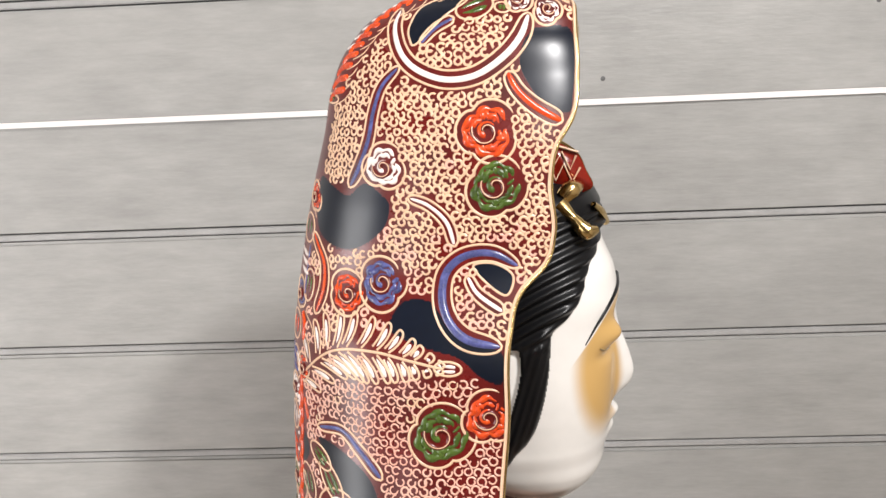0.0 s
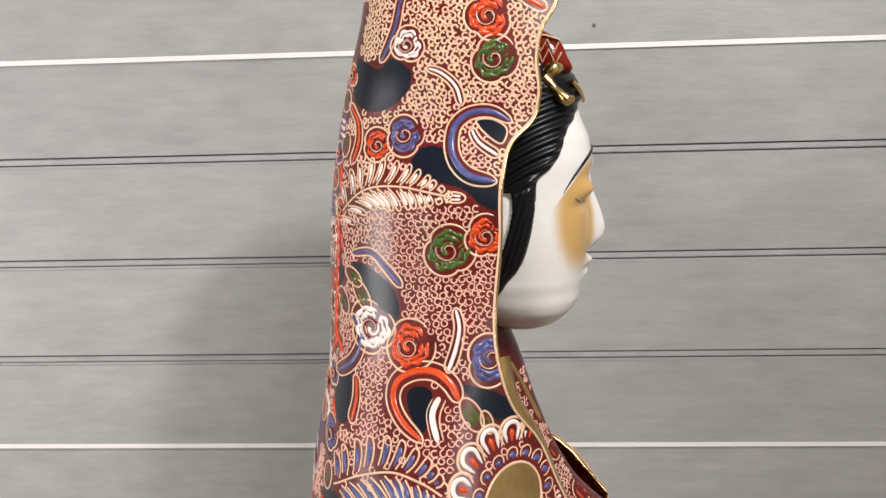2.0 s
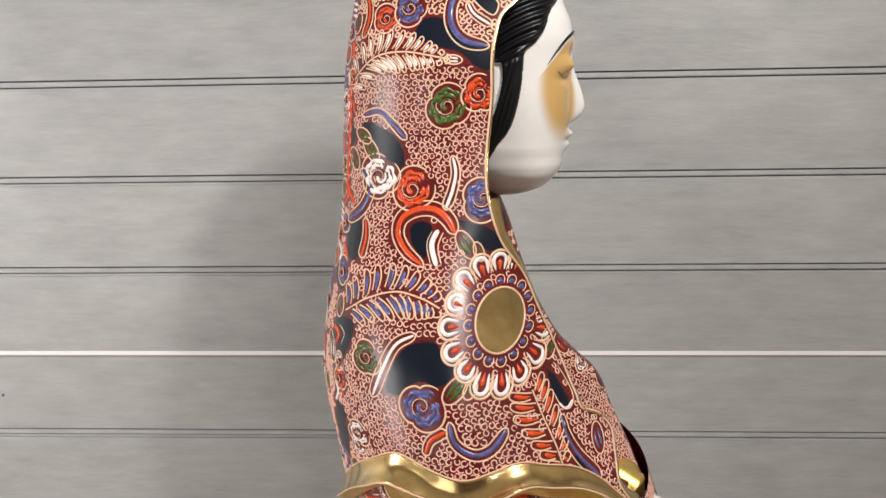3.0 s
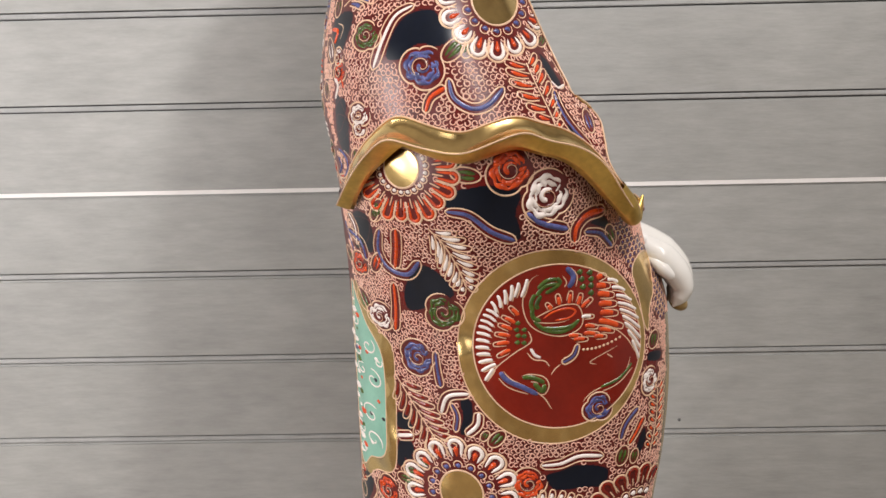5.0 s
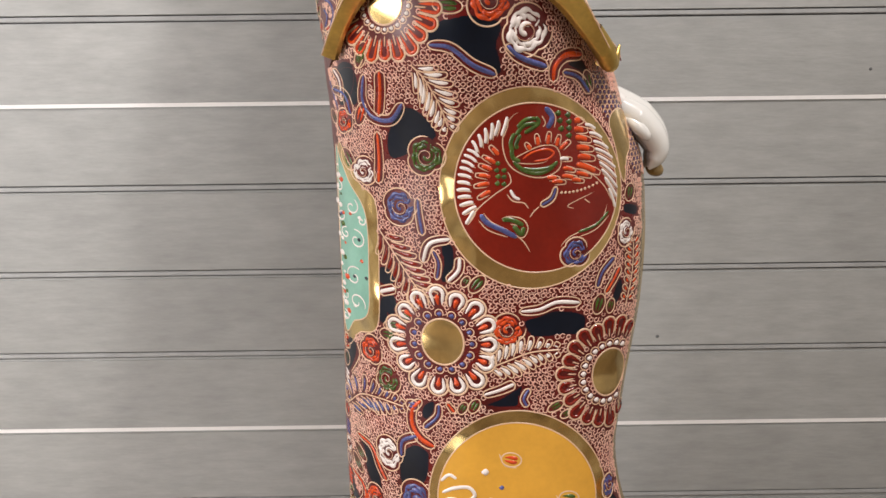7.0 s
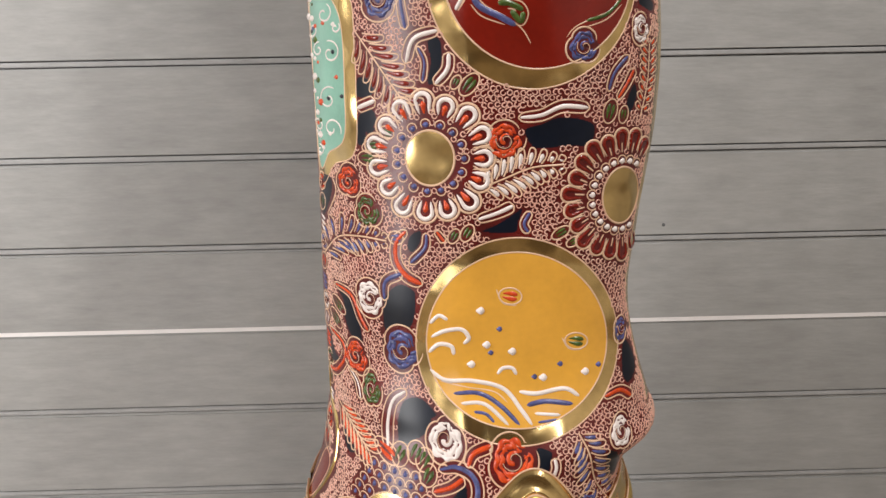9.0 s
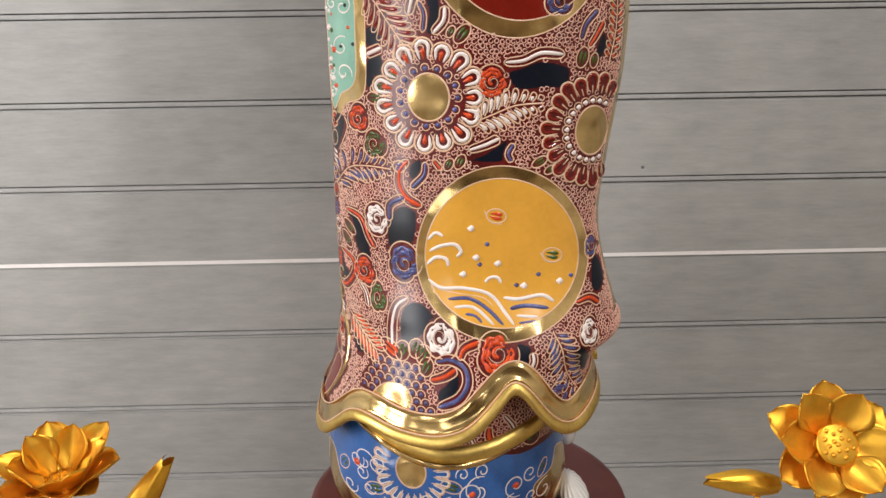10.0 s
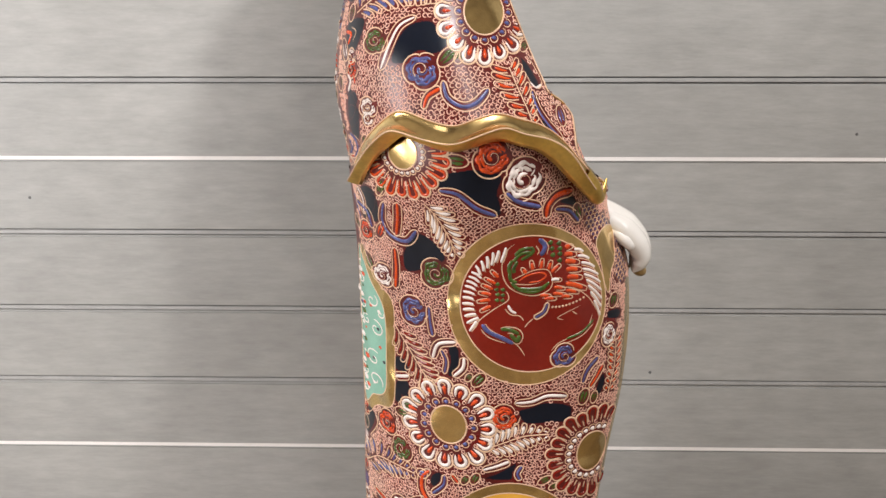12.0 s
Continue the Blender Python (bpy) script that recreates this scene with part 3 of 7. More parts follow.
stroke("cape", [(-0.064, 0.0312), (-0.0571, 0.034), (-0.0531, 0.038)], 0.0012, "cream")
stroke("cape", [(-0.0631, 0.0374), (-0.0621, 0.0396)], 0.0023, "white")
stroke("cape", [(-0.0622, 0.0388), (-0.0588, 0.0429), (-0.0531, 0.0435)], 0.0040, "orange")
stroke("cape", [(-0.0603, 0.0359), (-0.0538, 0.0386), (-0.0499, 0.0425)], 0.0012, "cream")
stroke("cape", [(-0.0644, 0.0419), (-0.0589, 0.044)], 0.0023, "white")
stroke("cape", [(-0.0582, 0.0435), (-0.055, 0.0475), (-0.0493, 0.0481)], 0.0039, "orange")
stroke("cape", [(-0.0563, 0.0404), (-0.05, 0.0431), (-0.0462, 0.047)], 0.0012, "cream")
stroke("cape", [(-0.0603, 0.0466), (-0.0551, 0.0484)], 0.0023, "white")
stroke("cape", [(-0.0539, 0.0477), (-0.0508, 0.0518), (-0.0453, 0.0523)], 0.0039, "orange")
stroke("cape", [(-0.0521, 0.0447), (-0.0459, 0.0473), (-0.0422, 0.0512)], 0.0012, "cream")
stroke("cape", [(-0.0558, 0.0509), (-0.0511, 0.0525)], 0.0023, "white")
stroke("cape", [(-0.049, 0.0516), (-0.0461, 0.0557), (-0.0407, 0.0562)], 0.0039, "orange")
stroke("cape", [(-0.0473, 0.0486), (-0.0413, 0.0512), (-0.0377, 0.0551)], 0.0012, "cream")
stroke("cape", [(-0.0508, 0.0549), (-0.0465, 0.0562)], 0.0023, "white")
stroke("cape", [(-0.0436, 0.0552), (-0.041, 0.0595), (-0.0357, 0.0599)], 0.0040, "orange")
stroke("cape", [(-0.042, 0.0521), (-0.0361, 0.0547), (-0.0326, 0.0587)], 0.0012, "cream")
stroke("cape", [(-0.0456, 0.0587), (-0.0414, 0.0597)], 0.0023, "white")
stroke("cape", [(-0.038, 0.0582), (-0.0355, 0.0626), (-0.0302, 0.063)], 0.0040, "orange")
stroke("cape", [(-0.0364, 0.055), (-0.0306, 0.0577), (-0.0272, 0.0618)], 0.0012, "cream")
stroke("cape", [(-0.0401, 0.0618), (-0.0361, 0.0625)], 0.0023, "white")
stroke("cape", [(-0.0319, 0.0606), (-0.0292, 0.0649), (-0.0241, 0.0654)], 0.0039, "orange")
stroke("cape", [(-0.0303, 0.0573), (-0.0246, 0.06), (-0.0212, 0.0641)], 0.0012, "cream")
stroke("cape", [(-0.0334, 0.064), (-0.0302, 0.0647)], 0.0023, "white")
stroke("cape", [(-0.0254, 0.0626), (-0.0229, 0.0671), (-0.0179, 0.0677)], 0.0040, "orange")
stroke("cape", [(-0.024, 0.0594), (-0.0184, 0.0621), (-0.0149, 0.0663)], 0.0012, "cream")
stroke("cape", [(-0.0268, 0.0661), (-0.0241, 0.0667)], 0.0023, "white")
stroke("cape", [(-0.0187, 0.0639), (-0.0162, 0.0689), (-0.0113, 0.0696)], 0.0040, "orange")
stroke("cape", [(-0.0174, 0.0608), (-0.0118, 0.0635), (-0.0083, 0.0679)], 0.0012, "cream")
stroke("cape", [(-0.0201, 0.0676), (-0.0177, 0.0681)], 0.0023, "white")
stroke("cape", [(-0.0121, 0.0648), (-0.0094, 0.0698), (-0.0045, 0.0706)], 0.0040, "orange")
stroke("cape", [(-0.0109, 0.0616), (-0.0053, 0.0643), (-0.0017, 0.0691)], 0.0012, "cream")
stroke("cape", [(-0.0133, 0.0684), (-0.0114, 0.0689)], 0.0023, "white")
cloud("cape", 0.0211, 0.06, 0.0058, "white", 1, 1, 1)
cloud("cape", 0.0345, 0.0547, 0.0063, "white", -1, 2, 1)
patch("cape", [(0.0253, 0.0449), (0.0346, 0.0473), (0.045, 0.0452), (0.046, 0.0306), (0.0444, 0.0155), (0.0421, 0.0077), (0.0314, 0.0115), (0.0234, 0.022), (0.0202, 0.0324)], "navy", None)
ribbon("cape", [(0.0146, 0.0271), (0.0191, 0.0186), (0.0272, 0.0109), (0.0388, 0.004)], 0.0062, "orange")
cloud("cape", 0.0039, 0.0009, 0.0129, "orange", 1, 0.3, 1)
cloud("cape", 0.0072, -0.0237, 0.0127, "green", 1, 0.3, 1)
ribbon("cape", [(-0.0352, 0.0317), (-0.0439, 0.023), (-0.0484, 0.0117), (-0.0513, -0.0011), (-0.0558, -0.0126), (-0.0618, -0.0237)], 0.0049, "blue")
cloud("cape", -0.0443, -0.0142, 0.0098, "white", 1, 0.6, 1)
patch("cape", [(-0.0793, -0.0205), (-0.071, -0.0236), (-0.0629, -0.0273), (-0.0539, -0.0214), (-0.0453, -0.0264), (-0.0416, -0.0319), (-0.0455, -0.0428), (-0.0592, -0.0522), (-0.073, -0.052), (-0.0814, -0.0432)], "navy", None)
stroke("cape", [(-0.0804, -0.0202), (-0.0836, -0.0332), (-0.0822, -0.0416)], 0.0013, "cream")
ribbon("cape", [(-0.0329, -0.0278), (-0.0235, -0.0315), (-0.0153, -0.0395), (-0.012, -0.0505)], 0.0045, "white")
ribbon("cape", [(-0.0842, -0.0477), (-0.0812, -0.0536), (-0.0777, -0.0616), (-0.0781, -0.0732), (-0.0828, -0.0855)], 0.0043, "orange")
stroke("cape", [(-0.0865, -0.0539), (-0.0889, -0.0664), (-0.091, -0.0822)], 0.0018, "blue")
cloud("cape", -0.064, -0.0734, 0.0092, "orange", 1, 0.5, 1)
cloud("cape", -0.0467, -0.0669, 0.0110, "blue", 1, 0.4, 1)
ribbon("cape", [(0.0174, -0.0608), (0.0054, -0.0544), (-0.0074, -0.0552), (-0.0162, -0.0622), (-0.0185, -0.0737), (-0.0153, -0.0838), (-0.0071, -0.091), (0.0078, -0.0944)], 0.0074, "blue")
patch("cape", [(-0.0038, -0.0598), (0.0058, -0.0589), (0.0144, -0.0647), (0.0112, -0.0731), (0.0027, -0.0681)], "navy", "cream")
ribbon("cape", [(-0.0068, -0.0641), (-0.002, -0.0722), (0.0095, -0.0802)], 0.0048, "white")
patch("cape", [(-0.0366, -0.0747), (-0.025, -0.0742), (-0.0195, -0.08), (-0.0154, -0.0863), (-0.0044, -0.0928), (0.008, -0.0967), (0.0075, -0.1105), (-0.0021, -0.1072), (-0.0115, -0.0989), (-0.024, -0.0951), (-0.0376, -0.0905), (-0.0441, -0.0854)], "navy", None)
spray("cape", [(-0.0959, -0.122), (-0.0808, -0.1053), (-0.0678, -0.0981), (-0.0501, -0.0968), (-0.034, -0.0995), (-0.0186, -0.1029)], 13, 0.0177, 0.0040, "white", (1, -1), 58, 0.35)
leaf("cape", -0.0167, -0.1029, 0.0111, 0.0050, -5, "white")
cloud("cape", -0.0215, -0.1338, 0.0140, "green", 1, 0.4, 1)
cloud("cape", 0.0006, -0.126, 0.0117, "orange", 1, 0.9, 1)
ribbon("cape", [(-0.0835, -0.14), (-0.0696, -0.1372), (-0.06, -0.1451), (-0.0496, -0.1562)], 0.0047, "blue")
stroke("cape", [(-0.093, -0.1179), (-0.0933, -0.1246), (-0.0961, -0.1313)], 0.0042, "orange")
stroke("cape", [(-0.0954, -0.1165), (-0.0953, -0.1185)], 0.0022, "white")
stroke("cape", [(-0.0936, -0.1265), (-0.0938, -0.1331), (-0.0965, -0.1398)], 0.0042, "orange")
stroke("cape", [(-0.0961, -0.1251), (-0.0959, -0.1271)], 0.0022, "white")
stroke("cape", [(-0.0943, -0.1352), (-0.0942, -0.1416), (-0.0968, -0.1481)], 0.0042, "orange")
stroke("cape", [(-0.0967, -0.1338), (-0.0965, -0.1358)], 0.0022, "white")
stroke("cape", [(-0.0949, -0.1439), (-0.0946, -0.15), (-0.0972, -0.1567)], 0.0042, "orange")
stroke("cape", [(-0.0974, -0.1425), (-0.0972, -0.1445)], 0.0022, "white")
stroke("cape", [(-0.0956, -0.1527), (-0.0951, -0.1586), (-0.0978, -0.1658)], 0.0042, "orange")
stroke("cape", [(-0.098, -0.1513), (-0.0978, -0.1533)], 0.0022, "white")
stroke("cape", [(-0.0962, -0.1616), (-0.0956, -0.1674), (-0.0989, -0.1757)], 0.0042, "orange")
stroke("cape", [(-0.0987, -0.1601), (-0.0985, -0.1622)], 0.0022, "white")
stroke("cape", [(-0.0969, -0.1705), (-0.0962, -0.1762), (-0.0995, -0.185)], 0.0042, "orange")
stroke("cape", [(-0.0993, -0.1691), (-0.0992, -0.1711)], 0.0022, "white")
stroke("cape", [(-0.0975, -0.1795), (-0.0966, -0.1847), (-0.0994, -0.1924)], 0.0042, "orange")
stroke("cape", [(-0.1, -0.178), (-0.0998, -0.1801)], 0.0022, "white")
stroke("cape", [(-0.0982, -0.1886), (-0.0967, -0.1925), (-0.0988, -0.1988)], 0.0042, "orange")
stroke("cape", [(-0.1007, -0.1871), (-0.1005, -0.1892)], 0.0023, "white")
leaf("cape", -0.0724, 0.0181, 0.0041, 0.0076, 80, "green")
# veil below the hood
patch("cape", [(-0.0836, -0.1463), (-0.0728, -0.1459), (-0.0575, -0.1545), (-0.0514, -0.1653), (-0.0522, -0.1751), (-0.0614, -0.1787), (-0.0711, -0.1701), (-0.0738, -0.1588)], "navy", None)
leaf("cape", -0.0824, -0.1543, 0.0129, 0.0072, -40, "green")
leaf("cape", -0.0764, -0.1639, 0.0176, 0.0078, -58, "green")
leaf("cape", -0.0906, -0.1711, 0.0147, 0.0066, -75, "green")
cloud("cape", -0.0692, -0.1823, 0.0139, "white", -1, 1, 1)
cloud("cape", -0.0455, -0.1892, 0.0134, "orange", 1, 0.5, 1)
ribbon("cape", [(-0.0176, -0.167), (-0.0154, -0.178), (-0.0178, -0.1902), (-0.0225, -0.2022)], 0.0056, "white")
cloud("cape", 0.0025, -0.1955, 0.0132, "blue", 1, 0.6, 1)
ribbon("cape", [(-0.0856, -0.1785), (-0.0774, -0.1835), (-0.0773, -0.1933), (-0.0836, -0.2051), (-0.096, -0.2157)], 0.0063, "blue")
stroke("cape", [(-0.0979, -0.1864), (-0.0948, -0.1963), (-0.0902, -0.2035)], 0.0033, "orange")
patch("cape", [(-0.0955, -0.219), (-0.0835, -0.2127), (-0.0825, -0.2239), (-0.0841, -0.2358), (-0.0935, -0.2393)], "navy", None)
ribbon("cape", [(-0.08, -0.2107), (-0.0791, -0.2226), (-0.0823, -0.2364)], 0.0048, "orange")
cloud("cape", -0.0976, -0.2493, 0.0085, "blue", 1, 0.6, 0.6)
ribbon("cape", [(-0.0368, -0.2371), (-0.049, -0.2281), (-0.0549, -0.2179), (-0.052, -0.208), (-0.0416, -0.2021), (-0.0298, -0.2019), (-0.0206, -0.2081), (-0.0157, -0.2174)], 0.0080, "orange")
patch("cape", [(-0.0459, -0.213), (-0.0382, -0.2094), (-0.0311, -0.2127), (-0.0324, -0.2227), (-0.0356, -0.2325), (-0.0412, -0.2292), (-0.0457, -0.2222)], "navy", None)
stroke("cape", [(-0.0271, -0.2145), (-0.0314, -0.2241), (-0.028, -0.2376)], 0.0039, "white")
stroke("cape", [(-0.0232, -0.2153), (-0.0271, -0.2253), (-0.0245, -0.2376)], 0.0013, "cream")
stroke("cape", [(-0.0305, -0.2141), (-0.0347, -0.2241), (-0.0312, -0.2389)], 0.0011, "cream")
leaf("cape", -0.0087, -0.2245, 0.0182, 0.0084, -58, "green")
leaf("cape", -0, -0.2294, 0.0117, 0.0052, -70, "green")
patch("cape", [(-0.0147, -0.2088), (-0.0036, -0.2106), (0.0094, -0.2164), (0.022, -0.2311), (0.0141, -0.2338), (0.002, -0.2268), (-0.0077, -0.2179)], "navy", None)
# shoulder
rosette("cape", 0.0142, -0.2718, 0.0167, 0.0186, 0.0432, 16, "white", 'orange', 'blue', 0, 360, 0.92, 'gold')
spray("cape", [(-0.0928, -0.2717), (-0.0754, -0.2596), (-0.0551, -0.253), (-0.0377, -0.2558), (-0.0254, -0.2612)], 11, 0.0172, 0.0056, "blue", (1, -1), 62, 0.45)
patch("cape", [(-0.0603, -0.311), (-0.0554, -0.2947), (-0.0455, -0.2829), (-0.0287, -0.2801), (-0.0224, -0.2881), (-0.0142, -0.2947), (-0.0205, -0.3031), (-0.0384, -0.308), (-0.0488, -0.3121)], "navy", None)
ribbon("cape", [(-0.0408, -0.2762), (-0.0538, -0.2832), (-0.0621, -0.2978), (-0.0702, -0.3182)], 0.0062, "white")
cloud("cape", -0.0746, -0.2947, 0.0097, "green", 1, 0.5, 1)
cloud("cape", -0.0359, -0.3172, 0.0135, "blue", -1, 0.5, 1)
leaf("cape", -0.0152, -0.3071, 0.0176, 0.0092, 45, "green")
leaf("cape", -0.0057, -0.3073, 0.0106, 0.0064, 60, "green")
cloud("cape", -0.0818, -0.3482, 0.0080, "white", 1, 0.5, 1)
cloud("cape", -0.0976, -0.3181, 0.0075, "orange", 1, 0.4, 0.7)
leaf("cape", -0.1058, -0.3018, 0.0179, 0.0057, -80, "white")
leaf("cape", -0.1116, -0.3308, 0.0125, 0.0050, 90, "green")
patch("cape", [(-0.1015, -0.2798), (-0.0873, -0.276), (-0.0859, -0.2846), (-0.0958, -0.3048), (-0.1032, -0.2956)], "navy", None)
patch("cape", [(-0.1011, -0.3342), (-0.0958, -0.3421), (-0.0905, -0.3579), (-0.1024, -0.3671)], "navy", None)
ribbon("cape", [(-0.0188, -0.3254), (-0.0153, -0.3379), (-0.0038, -0.3449), (0.0074, -0.3424), (0.0175, -0.3318)], 0.0060, "blue")
ribbon("cape", [(-0.0343, -0.3471), (-0.0306, -0.3374), (-0.0205, -0.3309)], 0.0053, "orange")
spray("cape", [(0.0344, -0.3156), (0.0407, -0.3305), (0.0494, -0.3492), (0.0545, -0.3639)], 7, 0.0189, 0.0055, "orange", (-1,), 128, 0.6)
spray("cape", [(0.0344, -0.3156), (0.0407, -0.3305), (0.0494, -0.3492), (0.0545, -0.3639)], 7, 0.0124, 0.0051, "orange", (1,), -232, 0.6, True, False)
# back of the mantle
patch("cape", [(-0.101, -0.3489), (-0.0926, -0.3513), (-0.0917, -0.3623), (-0.0934, -0.3775), (-0.0998, -0.3745), (-0.1031, -0.3641)], "navy", None)
cloud("cape", -0.0818, -0.3572, 0.0074, "white", 1, 0.4, 0.7)
stroke("cape", [(-0.1047, -0.3738), (-0.0969, -0.3794), (-0.0952, -0.3879), (-0.0993, -0.3953)], 0.0028, "blue")
stroke("cape", [(-0.0996, -0.3737), (-0.0921, -0.3806), (-0.0913, -0.3912)], 0.0012, "cream")
stroke("cape", [(-0.1055, -0.381), (-0.1018, -0.3873), (-0.1062, -0.3948)], 0.0028, "blue")
leaf("cape", -0.0873, -0.3774, 0.0099, 0.0053, 70, "green")
spray("cape", [(-0.1101, -0.3953), (-0.0992, -0.4024), (-0.0909, -0.4097), (-0.0845, -0.4174)], 6, 0.0095, 0.0036, "orange", (1, -1), 50, 0.7)
stroke("cape", [(-0.0894, -0.3883), (-0.0872, -0.396), (-0.084, -0.4036)], 0.0027, "orange")
stroke("cape", [(-0.0934, -0.3911), (-0.0907, -0.3996)], 0.0012, "cream")
# front edge of the mantle
stroke("cape", [(0.0174, -0.2377), (0.0222, -0.2334), (0.0275, -0.2315)], 0.0016, "cream")
stroke("cape", [(0.0198, -0.2377), (0.0238, -0.2352), (0.0287, -0.2355)], 0.0016, "cream")
stroke("cape", [(0.0222, -0.2379), (0.0254, -0.2371), (0.0299, -0.2396)], 0.0016, "cream")
stroke("cape", [(0.0246, -0.238), (0.027, -0.2389), (0.0311, -0.2436)], 0.0016, "cream")
stroke("cape", [(0.027, -0.2381), (0.0287, -0.2408), (0.0323, -0.2475)], 0.0016, "cream")
leaf("cape", 0.0458, -0.2907, 0.0070, 0.0047, 60, "green")
leaf("cape", 0.0488, -0.2989, 0.0094, 0.0062, 60, "green")
patch("cape", [(0.045, -0.3089), (0.0521, -0.3153), (0.0605, -0.3308), (0.0569, -0.3311), (0.05, -0.3236)], "navy", None)
stroke("cape", [(0.0517, -0.3071), (0.0585, -0.3178), (0.0635, -0.3286), (0.0601, -0.3333), (0.0537, -0.3293), (0.0486, -0.3202)], 0.0015, "cream")
stroke("cape", [(0.0522, -0.3277), (0.0577, -0.3325), (0.0633, -0.3302)], 0.0023, "white")
ribbon("cape", [(0.0537, -0.3341), (0.0569, -0.3457), (0.0649, -0.3589), (0.0801, -0.3756)], 0.0052, "blue")
leaf("cape", 0.08, -0.3561, 0.0154, 0.0069, -75, "blue")
patch("cape", [(0.0618, -0.3569), (0.0724, -0.3702), (0.0864, -0.3859), (0.0835, -0.3882), (0.0716, -0.3803), (0.0646, -0.3686)], "navy", None)
leaf("cape", -0.0875, -0.0739, 0.0140, 0.0053, 80, "green")
stroke("cape", [(-0.0917, -0.0874), (-0.0901, -0.0933), (-0.091, -0.1011)], 0.0038, "orange")
stroke("cape", [(-0.0911, -0.0855), (-0.0844, -0.094), (-0.0882, -0.1027)], 0.0012, "cream")
cloud("cape", -0.0911, -0.1141, 0.0063, "orange", 1, 0.4, 0.6)
stroke("cape", [(-0.0952, -0.1272), (-0.0953, -0.1349), (-0.0954, -0.1421)], 0.0034, "white")
stroke("cape", [(-0.0916, -0.1289), (-0.0893, -0.1404)], 0.0029, "orange")
patch("cape", [(-0.0972, -0.147), (-0.093, -0.1464), (-0.0893, -0.1551), (-0.0944, -0.1649), (-0.0973, -0.1613)], "navy", None)
leaf("cape", -0.0958, -0.1769, 0.0146, 0.0056, 80, "green")
stroke("cape", [(-0.1005, -0.191), (-0.0967, -0.1978), (-0.1013, -0.2069)], 0.0039, "orange")
stroke("cape", [(-0.0971, -0.1905), (-0.0907, -0.1961), (-0.0944, -0.2058)], 0.0013, "cream")
cloud("cape", -0.0982, -0.2179, 0.0064, "blue", 1, 0.4, 0.6)
stroke("cape", [(-0.1065, -0.2337), (-0.101, -0.2376), (-0.1025, -0.2447)], 0.0034, "white")
stroke("cape", [(-0.0983, -0.2312), (-0.0942, -0.2397)], 0.0029, "orange")
patch("cape", [(-0.1064, -0.2511), (-0.0985, -0.2463), (-0.0937, -0.2521), (-0.0971, -0.2609), (-0.1025, -0.2605)], "navy", None)
leaf("cape", -0.0985, -0.2712, 0.0136, 0.0052, 80, "green")
stroke("cape", [(-0.1045, -0.2866), (-0.0986, -0.2892), (-0.1019, -0.2977)], 0.0036, "orange")
stroke("cape", [(-0.0989, -0.2829), (-0.0936, -0.2869), (-0.0971, -0.2965)], 0.0012, "cream")
cloud("cape", -0.0979, -0.3075, 0.0059, "white", 1, 0.4, 0.6)
stroke("cape", [(-0.1019, -0.3225), (-0.099, -0.3278), (-0.102, -0.3374)], 0.0032, "white")
stroke("cape", [(-0.0959, -0.3202), (-0.094, -0.3301)], 0.0027, "orange")
patch("cape", [(-0.102, -0.3427), (-0.0951, -0.3366), (-0.0922, -0.3439), (-0.0981, -0.3584), (-0.1035, -0.3603)], "navy", None)
# small clouds, leaves and drops that turn round the back edge
for layer, z0, z1 in (("cape", -0.03, -0.40), ("robe", -0.67, -0.90)):
    for k, z in enumerate(np.arange(z0, z1, -0.0165)):
        x = float(glide(LAYERS[layer], 1, z)) + 0.0050
        if k % 3 == 0:
            cloud(layer, x + 0.001, z, 0.0068, ("orange", "blue", "white", "green")[k // 3 % 4], 1, 0.4, 0.5)
        elif k % 3 == 1:
            leaf(layer, x, z, 0.0130, 0.0060, 82, ("green", "orange", "white")[k // 3 % 3])
        else:
            for d in (-0.0045, 0.0, 0.0045):
                tear(layer, (x - 0.0030, z + d + 0.001), (x + 0.0030, z + d - 0.002), 0.0030, ("white", "blue", "orange")[k // 3 % 3])
# collar
stroke("torso", [(0.0154, -0.2246), (0.0282, -0.2517), (0.0382, -0.2746)], 0.0043, "gold")
leaf("torso", 0.099, -0.3560, 0.0190, 0.0075, -72, "blue")
leaf("torso", 0.066, -0.3270, 0.0150, 0.0070, -50, "orange")
leaf("torso", 0.047, -0.2960, 0.0130, 0.0060, -60, "orange")
cloud("torso", 0.083, -0.3420, 0.0070, "white", 1, 0.4, 0.8)
# upper robe
rosette("robe", -0.053, -0.385, 0.0127, 0.0142, 0.0404, 15, "orange", None, 'white', -210, 25, 1, 'gold')
leaf("robe", -0.0086, -0.3887, 0.0187, 0.0086, -8, "green")
leaf("robe", -0.0157, -0.3808, 0.0086, 0.0058, 20, "green")
cloud("robe", 0.0209, -0.3856, 0.0151, "orange", 1, 0.2, 1)
cloud("robe", 0.0464, -0.4052, 0.0169, "white", 1, 0.6, 1)
patch("robe", [(-0.0228, -0.4079), (-0.016, -0.3996), (-0.0051, -0.3971), (0.0093, -0.3953), (0.0282, -0.401), (0.0254, -0.4151), (0.0288, -0.434), (0.0138, -0.4316), (-0.0053, -0.4168), (-0.0199, -0.4126)], "navy", None)
ribbon("robe", [(-0.0229, -0.4143), (-0.0071, -0.4168), (0.0086, -0.4286), (0.0258, -0.4358)], 0.0066, "blue")
spray("robe", [(-0.0348, -0.428), (-0.0251, -0.4383), (-0.0152, -0.4556), (-0.0088, -0.4721)], 8, 0.0200, 0.0058, "white", (1, -1), 42, 0.55)
ribbon("robe", [(0.0325, -0.4152), (0.0429, -0.4236), (0.0637, -0.4302)], 0.0074, "blue")
